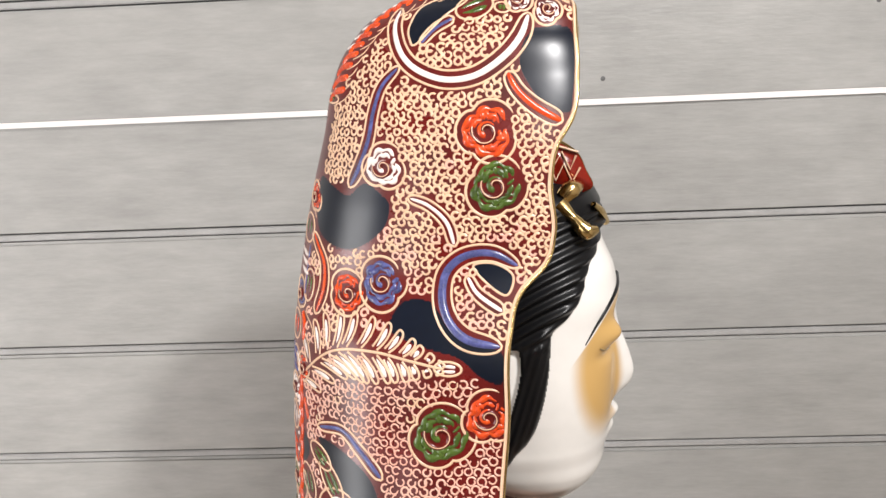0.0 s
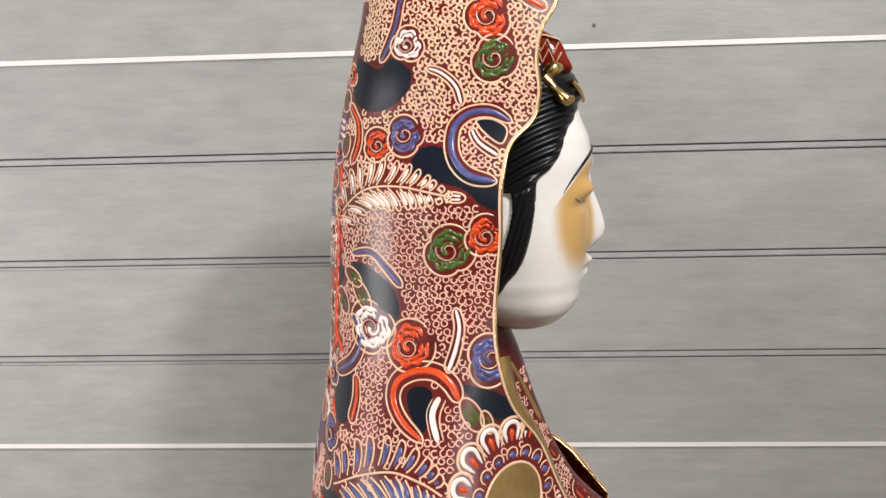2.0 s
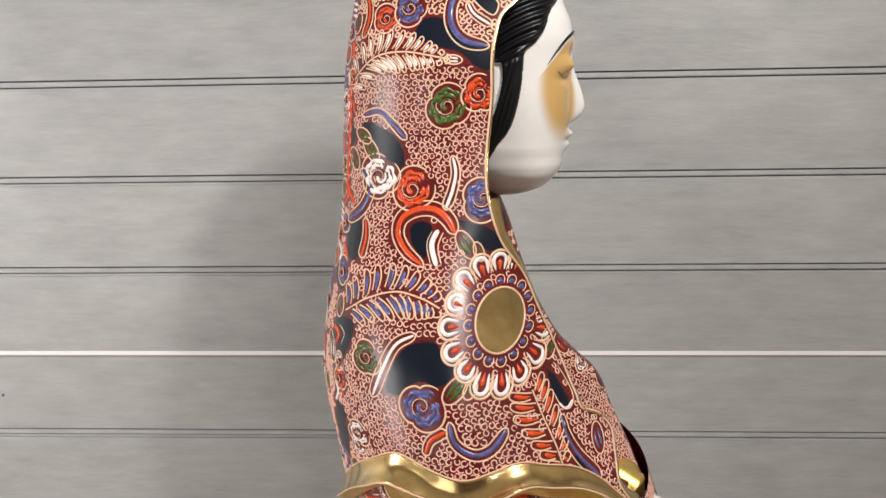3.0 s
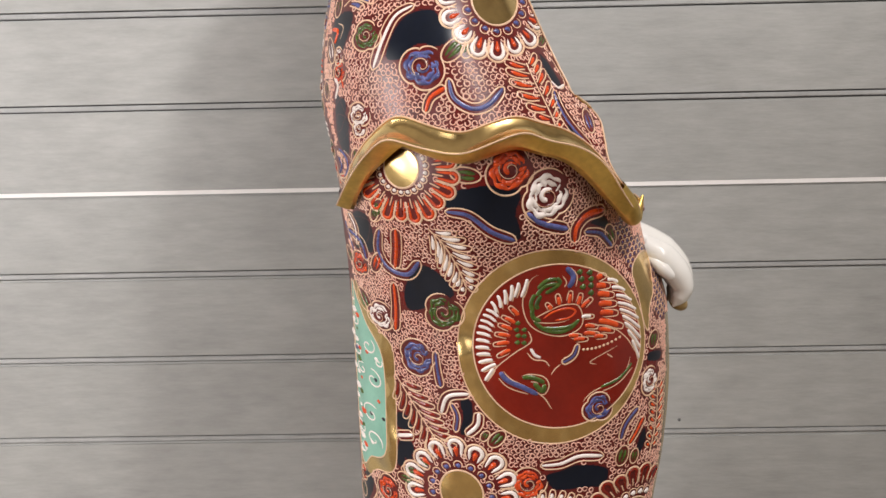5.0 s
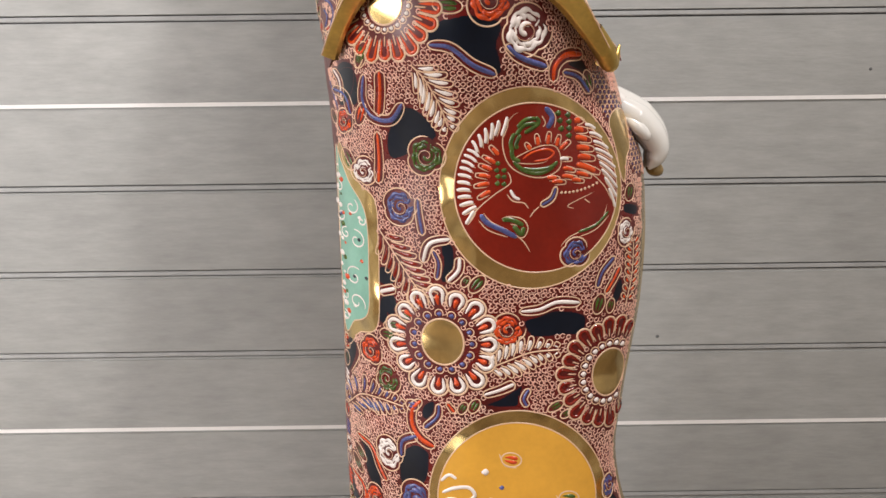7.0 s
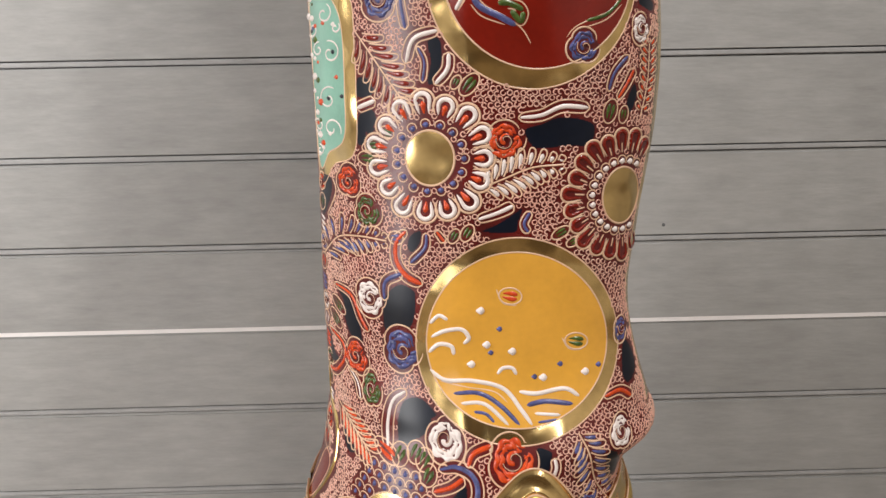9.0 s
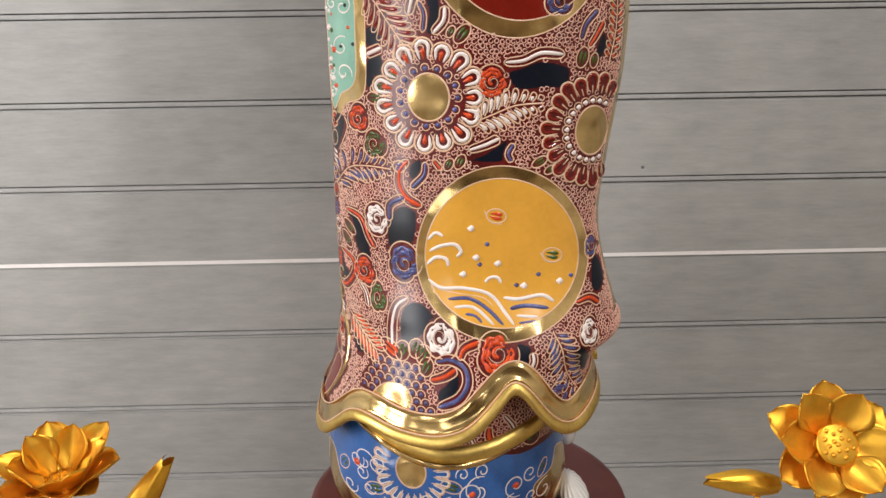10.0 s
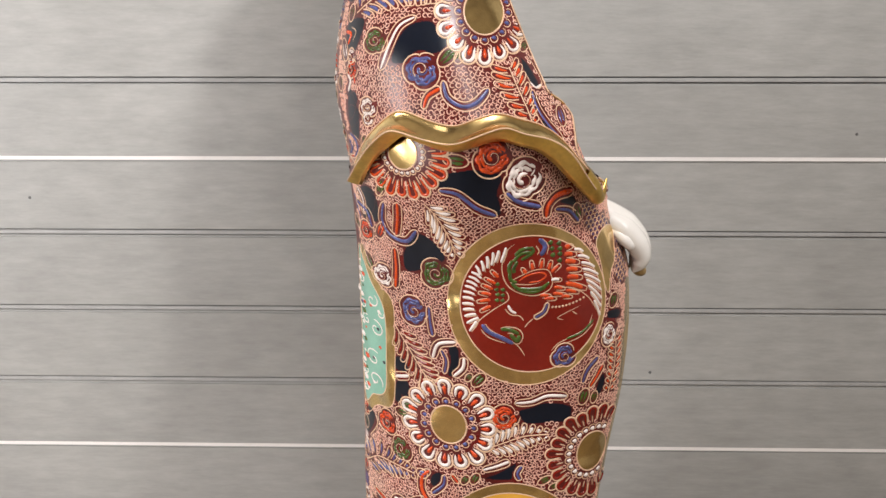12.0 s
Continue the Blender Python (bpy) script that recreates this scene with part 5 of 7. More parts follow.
stroke("robe", [(0.1051, -0.4955), (0.1139, -0.4998), (0.1233, -0.5067)], 0.0028, "white")
stroke("robe", [(0.1052, -0.4978), (0.114, -0.5025), (0.1223, -0.5084)], 0.0012, "cream")
stroke("robe", [(0.1074, -0.5007), (0.1157, -0.5063), (0.1247, -0.5146)], 0.0028, "white")
stroke("robe", [(0.1073, -0.5029), (0.1158, -0.509), (0.1237, -0.5163)], 0.0012, "cream")
stroke("robe", [(0.1095, -0.5062), (0.1172, -0.5132), (0.1253, -0.5228)], 0.0029, "white")
stroke("robe", [(0.1096, -0.5085), (0.1173, -0.5159), (0.1244, -0.5246)], 0.0012, "cream")
stroke("robe", [(0.1123, -0.5126), (0.1184, -0.5201), (0.1249, -0.5301)], 0.0029, "white")
stroke("robe", [(0.1123, -0.515), (0.1185, -0.5228), (0.124, -0.5319)], 0.0012, "cream")
stroke("robe", [(0.1165, -0.5214), (0.1199, -0.5284), (0.1237, -0.5381)], 0.0029, "white")
stroke("robe", [(0.1164, -0.5236), (0.12, -0.5312), (0.1228, -0.5399)], 0.0012, "cream")
stroke("robe", [(0.0767, -0.5042), (0.0965, -0.507), (0.1115, -0.5186), (0.1208, -0.5337)], 0.0012, "cream")
dot("robe", 0.0771, -0.5228, 0.0013, "cream")
dot("robe", 0.0802, -0.5229, 0.0013, "cream")
dot("robe", 0.0834, -0.5229, 0.0013, "cream")
dot("robe", 0.0865, -0.5226, 0.0013, "cream")
dot("robe", 0.0897, -0.5222, 0.0013, "cream")
dot("robe", 0.0928, -0.5215, 0.0013, "cream")
dot("robe", 0.096, -0.5207, 0.0013, "cream")
dot("robe", 0.0993, -0.5197, 0.0013, "cream")
dot("robe", 0.1026, -0.5185, 0.0013, "cream")
dot("robe", 0.1059, -0.5171, 0.0013, "cream")
stroke("robe", [(0.0342, -0.5219), (0.0398, -0.5284), (0.0481, -0.53), (0.0525, -0.5354)], 0.0012, "cream")
stroke("robe", [(0.0375, -0.5195), (0.0407, -0.525), (0.0453, -0.5274)], 0.0026, "white")
ribbon("robe", [(0.0729, -0.5183), (0.0696, -0.5271), (0.0612, -0.5324)], 0.0039, "blue")
stroke("robe", [(0.0606, -0.5324), (0.0557, -0.537), (0.0526, -0.5417)], 0.0012, "cream")
stroke("robe", [(0.1073, -0.5223), (0.0832, -0.5325), (0.0884, -0.536)], 0.0011, "cream")
stroke("robe", [(0.0954, -0.5283), (0.1008, -0.5323)], 0.0012, "cream")
stroke("robe", [(0.015, -0.5383), (0.0205, -0.5451), (0.0326, -0.551), (0.0438, -0.5572)], 0.0045, "blue")
stroke("robe", [(0.0163, -0.5359), (0.0233, -0.5441), (0.0363, -0.5511), (0.0476, -0.5593), (0.0553, -0.5715)], 0.0012, "cream")
stroke("robe", [(0.0132, -0.5423), (0.0214, -0.5509), (0.0382, -0.5571)], 0.0012, "cream")
stroke("robe", [(0.0316, -0.5426), (0.0399, -0.5433), (0.0484, -0.5475)], 0.0041, "green")
stroke("robe", [(0.04, -0.5472), (0.0466, -0.5543), (0.0484, -0.5484)], 0.0041, "green")
stroke("robe", [(0.0298, -0.5422), (0.0371, -0.5403), (0.0474, -0.5426), (0.0516, -0.5495), (0.0485, -0.5567), (0.0419, -0.5562)], 0.0012, "cream")
stroke("robe", [(0.0372, -0.5462), (0.0428, -0.5473), (0.0419, -0.5512)], 0.0012, "cream")
cloud("robe", 0.0901, -0.5712, 0.0109, "blue", 1, 0.2, 1)
stroke("robe", [(0.1176, -0.5394), (0.1059, -0.5499), (0.0906, -0.5546)], 0.0027, "green")
stroke("robe", [(0.1163, -0.532), (0.111, -0.5457), (0.0976, -0.5522), (0.0838, -0.5583), (0.0762, -0.5666)], 0.0012, "cream")
stroke("robe", [(0.1187, -0.5421), (0.1059, -0.5533), (0.0898, -0.5589)], 0.0012, "cream")
# mint panel at the back
patch("robe", [(-0.1043, -0.4979), (-0.0933, -0.502), (-0.0827, -0.5195), (-0.0683, -0.5334), (-0.0669, -0.5671), (-0.067, -0.5951), (-0.0698, -0.6413), (-0.0871, -0.6526), (-0.1049, -0.6619)], "gold", "cream")
patch("robe", [(-0.107, -0.4993), (-0.1003, -0.5037), (-0.0926, -0.5203), (-0.0804, -0.5381), (-0.0763, -0.5579), (-0.0765, -0.5978), (-0.0786, -0.6324), (-0.0924, -0.6443), (-0.1044, -0.6492)], "mint", "cream")
dot("robe", -0.1034, -0.5504, 0.0019, "blue")
dot("robe", -0.1055, -0.5073, 0.0015, "white")
dot("robe", -0.105, -0.5163, 0.0029, "white")
dot("robe", -0.1016, -0.5197, 0.0024, "orange")
dot("robe", -0.1062, -0.5265, 0.0020, "white")
dot("robe", -0.1028, -0.5327, 0.0015, "green")
dot("robe", -0.108, -0.5404, 0.0030, "white")
dot("robe", -0.1038, -0.5428, 0.0025, "white")
dot("robe", -0.1007, -0.5491, 0.0020, "orange")
dot("robe", -0.1051, -0.5563, 0.0015, "white")
dot("robe", -0.1017, -0.5593, 0.0029, "green")
dot("robe", -0.1066, -0.5703, 0.0025, "white")
dot("robe", -0.1029, -0.5728, 0.0020, "white")
dot("robe", -0.0998, -0.576, 0.0015, "orange")
dot("robe", -0.1042, -0.5866, 0.0030, "white")
dot("robe", -0.1009, -0.5895, 0.0025, "green")
dot("robe", -0.1054, -0.5977, 0.0021, "white")
dot("robe", -0.1021, -0.6034, 0.0015, "white")
dot("robe", -0.099, -0.6064, 0.0030, "orange")
dot("robe", -0.1032, -0.6145, 0.0025, "white")
dot("robe", -0.1003, -0.6205, 0.0020, "green")
dot("robe", -0.1049, -0.6297, 0.0016, "white")
dot("robe", -0.1014, -0.6318, 0.0030, "white")
dot("robe", -0.0985, -0.638, 0.0025, "orange")
dot("robe", -0.103, -0.6473, 0.0021, "white")
curl("robe", -0.1051, -0.5262, 0.0052, "white", 1.15, 1, 40, 0.0018)
curl("robe", -0.1035, -0.5510, 0.0070, "white", 1.15, -1, 200, 0.0018)
curl("robe", -0.0913, -0.5416, 0.0075, "white", 1.15, 1, 20, 0.0018)
curl("robe", -0.0987, -0.5667, 0.0059, "white", 1.15, -1, 120, 0.0018)
curl("robe", -0.0874, -0.5699, 0.0093, "white", 1.15, 1, 60, 0.0018)
curl("robe", -0.0912, -0.6039, 0.0099, "white", 1.15, -1, 100, 0.0018)
curl("robe", -0.1027, -0.6251, 0.0070, "white", 1.15, 1, 160, 0.0018)
curl("robe", -0.0892, -0.6263, 0.0088, "white", 1.15, -1, 20, 0.0018)
curl("robe", -0.1022, -0.6441, 0.0046, "white", 1.15, 1, 60, 0.0018)
curl("robe", -0.0816, -0.5524, 0.0041, "white", 1.15, 1, 0, 0.0018)
dot("robe", -0.0928, -0.5479, 0.0019, "orange")
dot("robe", -0.0831, -0.5877, 0.0019, "orange")
dot("robe", -0.1033, -0.6228, 0.0019, "orange")
dot("robe", -0.1051, -0.5522, 0.0019, "navy")
dot("robe", -0.0851, -0.5693, 0.0019, "navy")
dot("robe", -0.0912, -0.6034, 0.0019, "navy")
dot("robe", -0.0792, -0.6017, 0.0019, "navy")
dot("robe", -0.0837, -0.5498, 0.0019, "white")
dot("robe", -0.0986, -0.6417, 0.0019, "white")
dot("robe", -0.0912, -0.6302, 0.0019, "white")
# lower robe
leaf("robe", -0.0595, -0.6461, 0.0151, 0.0089, 0, "green")
leaf("robe", -0.0449, -0.627, 0.0095, 0.0069, -30, "green")
patch("robe", [(-0.103, -0.6668), (-0.0936, -0.664), (-0.092, -0.6744), (-0.1001, -0.6954), (-0.1035, -0.6935)], "navy", None)
stroke("robe", [(-0.0912, -0.6636), (-0.0885, -0.6752), (-0.0989, -0.6975)], 0.0019, "cream")
cloud("robe", -0.0766, -0.665, 0.0120, "orange", 1, 0.5, 0.8)
cloud("robe", -0.0622, -0.6856, 0.0118, "green", -1, 0.5, 0.85)
spray("robe", [(-0.1031, -0.7288), (-0.0884, -0.7105), (-0.0695, -0.7056), (-0.0478, -0.7059)], 9, 0.0176, 0.0051, "blue", (1, -1), 62, 0.45)
leaf("robe", -0.0408, -0.7029, 0.0098, 0.0080, 0, "blue")
ribbon("robe", [(-0.0329, -0.6968), (-0.0404, -0.706), (-0.0408, -0.7196), (-0.0338, -0.7301), (-0.0223, -0.7353)], 0.0072, "orange")
patch("robe", [(-0.0303, -0.7006), (-0.0227, -0.6961), (-0.0229, -0.7046), (-0.0289, -0.7125), (-0.0323, -0.7084)], "navy", None)
ribbon("robe", [(-0.0184, -0.6977), (-0.0199, -0.7088), (-0.0309, -0.7208)], 0.0053, "blue")
ribbon("robe", [(-0.0118, -0.6956), (-0.0055, -0.7036)], 0.0043, "orange")
leaf("robe", 0.001, -0.6991, 0.0104, 0.0060, 60, "green")
leaf("robe", 0.0104, -0.6967, 0.0120, 0.0069, 60, "green")
ribbon("robe", [(0.0174, -0.6871), (0.031, -0.683), (0.043, -0.6777)], 0.0068, "white")
patch("robe", [(0.0207, -0.6958), (0.031, -0.6908), (0.043, -0.6833), (0.049, -0.68), (0.0465, -0.6894), (0.043, -0.6971)], "navy", None)
stroke("robe", [(0.0546, -0.6823), (0.0503, -0.6908), (0.0534, -0.6973)], 0.0030, "blue")
leaf("robe", 0.0764, -0.698, 0.0129, 0.0060, 30, "green")
leaf("robe", 0.0853, -0.7049, 0.0095, 0.0052, 30, "green")
cloud("robe", -0.0618, -0.751, 0.0139, "white", 1, 0.4, 0.85)
ribbon("robe", [(-0.0511, -0.7509), (-0.0497, -0.7367), (-0.037, -0.7286)], 0.0064, "blue")
patch("robe", [(-0.0491, -0.7459), (-0.0386, -0.737), (-0.0283, -0.7408), (-0.0272, -0.7498), (-0.0303, -0.7663), (-0.0383, -0.7723), (-0.0501, -0.7754), (-0.0524, -0.7605)], "navy", None)
ribbon("robe", [(-0.0935, -0.7488), (-0.0783, -0.7533), (-0.0706, -0.7697), (-0.0649, -0.779)], 0.0057, "orange")
patch("robe", [(-0.0906, -0.7505), (-0.0795, -0.7566), (-0.072, -0.7751), (-0.0706, -0.7905), (-0.08, -0.7869), (-0.0849, -0.7746), (-0.0853, -0.762)], "navy", None)
leaf("robe", -0.0902, -0.7656, 0.0148, 0.0069, -50, "green")
leaf("robe", -0.0935, -0.7786, 0.0150, 0.0070, -60, "green")
ribbon("robe", [(-0.1014, -0.7907), (-0.0884, -0.7965), (-0.0865, -0.808), (-0.0955, -0.8233), (-0.1033, -0.8267)], 0.0059, "orange")
patch("robe", [(-0.1027, -0.7949), (-0.0964, -0.8087), (-0.0926, -0.8127), (-0.0996, -0.8188), (-0.1022, -0.8054)], "navy", None)
cloud("robe", -0.0763, -0.8022, 0.0135, "orange", 1, 0.6, 0.75)
cloud("robe", -0.0632, -0.8232, 0.0127, "green", -1, 0.6, 0.6)
ribbon("robe", [(-0.0832, -0.8137), (-0.0756, -0.8218), (-0.0726, -0.834)], 0.0043, "white")
cloud("robe", -0.0382, -0.7875, 0.0165, "blue", 1, 0.3, 0.85)
ribbon("robe", [(-0.0362, -0.8167), (-0.0466, -0.826), (-0.0508, -0.8421), (-0.051, -0.8603)], 0.0074, "white")
patch("robe", [(-0.0382, -0.8242), (-0.0257, -0.8199), (-0.0155, -0.8274), (-0.0126, -0.8343), (-0.0203, -0.8416), (-0.0286, -0.8486), (-0.0416, -0.8563), (-0.0431, -0.84)], "navy", None)
spray("robe", [(-0.0934, -0.8477), (-0.0799, -0.8574), (-0.0655, -0.8662)], 8, 0.0145, 0.0048, "orange", (1, -1), 45, 0.8)
patch("robe", [(-0.0874, -0.8551), (-0.0813, -0.8635), (-0.0767, -0.8704), (-0.0831, -0.8742), (-0.0879, -0.8666)], "navy", None)
stroke("robe", [(-0.1038, -0.8187), (-0.1035, -0.8521), (-0.0954, -0.8654), (-0.0959, -0.886), (-0.1061, -0.9116), (-0.123, -0.9412)], 0.0059, "gold")
stroke("robe", [(-0.1053, -0.8364), (-0.1035, -0.8721), (-0.1014, -0.8866)], 0.0015, "cream")
patch("robe", [(-0.1075, -0.8934), (-0.1024, -0.8978), (-0.1131, -0.9225), (-0.127, -0.9455), (-0.1273, -0.9426), (-0.1196, -0.9236)], "red", "cream")
leaf("robe", -0.0519, -0.8616, 0.0183, 0.0092, -25, "orange")
cloud("robe", -0.008, -0.8451, 0.0160, "white", -1, 1.2, 0.8)
cloud("robe", 0.04, -0.8561, 0.0166, "orange", 1, 0.6, 1)
ribbon("robe", [(0.0072, -0.8608), (0.0118, -0.8522), (0.0251, -0.8463)], 0.0070, "orange")
leaf("robe", -0.0416, -0.8606, 0.0136, 0.0100, 60, "green")
leaf("robe", -0.0297, -0.8567, 0.0135, 0.0099, 60, "green")
leaf("robe", -0.0234, -0.86, 0.0134, 0.0098, 60, "green")
leaf("robe", -0.021, -0.8687, 0.0132, 0.0097, 60, "green")
scales("robe", [(-0.0689, -0.8729), (-0.0519, -0.8658), (-0.0402, -0.8657), (-0.0268, -0.873), (-0.0205, -0.8855), (-0.0166, -0.9037), (-0.0321, -0.9094), (-0.0362, -0.8965), (-0.0405, -0.8873), (-0.052, -0.8854), (-0.0665, -0.8946), (-0.0767, -0.9021), (-0.0809, -0.8947)], 0.0079, "blue")
patch("robe", [(-0.034, -0.8969), (-0.0354, -0.8908), (-0.0398, -0.8867), (-0.0463, -0.8852), (-0.0541, -0.8868), (-0.0617, -0.8916), (-0.0678, -0.8985), (-0.0713, -0.9065), (-0.0713, -0.9133), (-0.0679, -0.9177), (-0.0619, -0.9196), (-0.0544, -0.9189), (-0.0467, -0.9156), (-0.0401, -0.9103), (-0.0356, -0.9037)], "gold", "cream")
ribbon("robe", [(-0.0134, -0.8642), (-0.0002, -0.8614), (0.0113, -0.8669), (0.0135, -0.8794), (0.0053, -0.8915), (-0.0121, -0.8988)], 0.0074, "blue")
patch("robe", [(0.0038, -0.871), (0.0067, -0.8764), (0.0033, -0.8875), (-0.0098, -0.8931), (-0.011, -0.8864), (-0.003, -0.8791)], "navy", None)
ribbon("robe", [(-0.0182, -0.8782), (-0.005, -0.8738), (0.0043, -0.8678)], 0.0066, "orange")
patch("robe", [(0.057, -0.8493), (0.0658, -0.8509), (0.0678, -0.855), (0.063, -0.8694), (0.0578, -0.8615)], "navy", None)
stroke("robe", [(0.0695, -0.8563), (0.0702, -0.8635), (0.0664, -0.8717)], 0.0035, "white")
spray("robe", [(0.0878, -0.8413), (0.0948, -0.855), (0.1006, -0.8787), (0.1169, -0.9058)], 9, 0.0161, 0.0054, "blue", (1, -1), 55, 0.6)
cloud("robe", 0.092, -0.8966, 0.0111, "blue", 1, 0.3, 0.9)
cloud("robe", 0.1202, -0.8442, 0.0116, "white", 1, 0.4, 0.7)
patch("robe", [(0.109, -0.8571), (0.1171, -0.8592), (0.1212, -0.8807), (0.1105, -0.8782)], "navy", None)
patch("robe", [(0.1263, -0.7825), (0.1349, -0.7935), (0.1368, -0.8072), (0.1288, -0.814), (0.1239, -0.8042)], "navy", None)
cloud("robe", 0.1242, -0.774, 0.0090, "blue", 1, 0.3, 0.7)
ribbon("robe", [(0.1084, -0.8194), (0.1215, -0.8169), (0.1319, -0.8237)], 0.0058, "orange")
# yellow medallion
patch("robe", [(0.1212, -0.7807), (0.1193, -0.7644), (0.1138, -0.7485), (0.1053, -0.7339), (0.0945, -0.7214), (0.0818, -0.7117), (0.0678, -0.7048), (0.0531, -0.7012), (0.0381, -0.7009), (0.0235, -0.7038), (0.0099, -0.7101), (-0.0024, -0.7196), (-0.0127, -0.7319), (-0.0207, -0.7463), (-0.0258, -0.7623), (-0.0279, -0.7792), (-0.0267, -0.7954), (-0.0221, -0.8098), (-0.0146, -0.8216), (-0.0046, -0.8311), (0.0075, -0.8385), (0.0211, -0.8437), (0.0359, -0.8469), (0.0511, -0.8472), (0.0662, -0.8448), (0.0806, -0.8397), (0.0938, -0.8322), (0.105, -0.8224), (0.1138, -0.8103), (0.1192, -0.7961)], "gold", "cream")
patch("robe", [(0.1118, -0.7785), (0.1102, -0.7648), (0.1055, -0.7515), (0.0982, -0.7393), (0.0887, -0.7288), (0.0775, -0.7205), (0.0651, -0.7147), (0.0519, -0.7116), (0.0385, -0.7113), (0.0254, -0.7138), (0.0132, -0.7191), (0.0023, -0.7271), (-0.0069, -0.7374), (-0.0139, -0.7496), (-0.0184, -0.7631), (-0.0202, -0.7772), (-0.019, -0.791), (-0.015, -0.8033), (-0.0084, -0.8137), (0.0005, -0.822), (0.0113, -0.8285), (0.0235, -0.833), (0.0367, -0.8358), (0.0504, -0.8362), (0.0638, -0.8341), (0.0766, -0.8296), (0.0883, -0.8231), (0.0981, -0.8145), (0.1057, -0.8041), (0.1103, -0.7918)], "yellow", "cream")
leaf("robe", 0.0404, -0.7428, 0.0148, 0.0096, -10, "orange")
stroke("robe", [(0.0299, -0.7364), (0.0351, -0.7476), (0.046, -0.75)], 0.0013, "cream")
leaf("robe", 0.0883, -0.7777, 0.0151, 0.0097, -10, "green")
stroke("robe", [(0.077, -0.7735), (0.083, -0.7829), (0.0929, -0.7843)], 0.0013, "cream")
dot("robe", 0.0189, -0.753, 0.0031, "white")
dot("robe", 0.023, -0.7784, 0.0031, "white")
dot("robe", 0.0118, -0.7926, 0.0031, "white")
dot("robe", 0.0415, -0.7838, 0.0031, "white")
dot("robe", 0.0636, -0.8031, 0.0031, "white")
dot("robe", 0.0946, -0.8003, 0.0031, "white")
dot("robe", 0.0324, -0.7668, 0.0022, "blue")
dot("robe", 0.026, -0.7843, 0.0022, "blue")
dot("robe", 0.0762, -0.7938, 0.0022, "blue")
dot("robe", 0.0573, -0.8024, 0.0022, "blue")
dot("robe", 0.1048, -0.7962, 0.0022, "blue")
stroke("robe", [(-0.0184, -0.7982), (-0.0074, -0.8049), (0.0125, -0.8044), (0.0344, -0.8099), (0.0471, -0.8244), (0.0546, -0.8345)], 0.0035, "white")
stroke("robe", [(-0.0141, -0.8056), (0.008, -0.8088), (0.0277, -0.8119), (0.0385, -0.8203)], 0.0013, "cream")
stroke("robe", [(-0.0019, -0.8137), (0.0167, -0.8127), (0.0318, -0.8209), (0.0458, -0.8343)], 0.0035, "blue")
stroke("robe", [(0.0033, -0.8199), (0.0208, -0.82), (0.0379, -0.8342)], 0.0031, "white")
stroke("robe", [(0.0127, -0.8249), (0.0214, -0.8263), (0.0274, -0.8319)], 0.0026, "blue")
stroke("robe", [(0.0455, -0.8123), (0.0587, -0.8139), (0.0789, -0.8112), (0.0899, -0.817)], 0.0036, "white")
stroke("robe", [(0.0509, -0.8214), (0.0651, -0.8192), (0.0852, -0.8218)], 0.0040, "blue")
stroke("robe", [(0.0559, -0.8267), (0.0758, -0.8285)], 0.0027, "white")
stroke("robe", [(0.0578, -0.8327), (0.0734, -0.8312)], 0.0022, "blue")
stroke("robe", [(-0.017, -0.7741), (-0.0067, -0.7685), (0.0052, -0.7668), (0.0103, -0.773), (0.0063, -0.7778)], 0.0035, "white")
stroke("robe", [(-0.019, -0.786), (-0.0113, -0.779), (-0.0025, -0.7797), (-0.0004, -0.7864)], 0.0036, "white")
stroke("robe", [(-0.0177, -0.7639), (-0.0109, -0.7573), (-0.0043, -0.7601)], 0.0031, "white")
stroke("robe", [(0.0303, -0.8), (0.0348, -0.7958), (0.0414, -0.7959), (0.0445, -0.8009)], 0.0031, "white")
# gold front edge of the robe, and the gold lining and scales where the sleeve opens
scales("robe", [(0.1005, -0.4329), (0.1148, -0.4399), (0.1353, -0.4581), (0.146, -0.470), (0.1528, -0.4937), (0.1528, -0.5142), (0.1422, -0.5135), (0.14, -0.4971), (0.1425, -0.482), (0.1428, -0.4674), (0.1327, -0.4594), (0.1202, -0.4652), (0.1141, -0.4692), (0.1083, -0.4542)], 0.0048, "blue")
leaf("robe", 0.0985, -0.4395, 0.0150, 0.0075, -70, "green")
patch("robe", [(0.1182, -0.4724), (0.1229, -0.4634), (0.1323, -0.4608), (0.1396, -0.4662), (0.1400, -0.4812), (0.1386, -0.4926), (0.1344, -0.5004), (0.1320, -0.5180), (0.1275, -0.5100), (0.1230, -0.4900)], "gold", "cream")
patch("robe", [(0.1530, -0.515), (0.1525, -0.560), (0.1500, -0.600), (0.1465, -0.6365), (0.1430, -0.6564), (0.1401, -0.6719), (0.1357, -0.6967), (0.1323, -0.7219), (0.1294, -0.7401), (0.1299, -0.7545), (0.1341, -0.7748), (0.1381, -0.7922), (0.1422, -0.8093), (0.1476, -0.8252), (0.1487, -0.8376), (0.175, -0.838), (0.175, -0.515)], "gold", "cream", smooth=False)
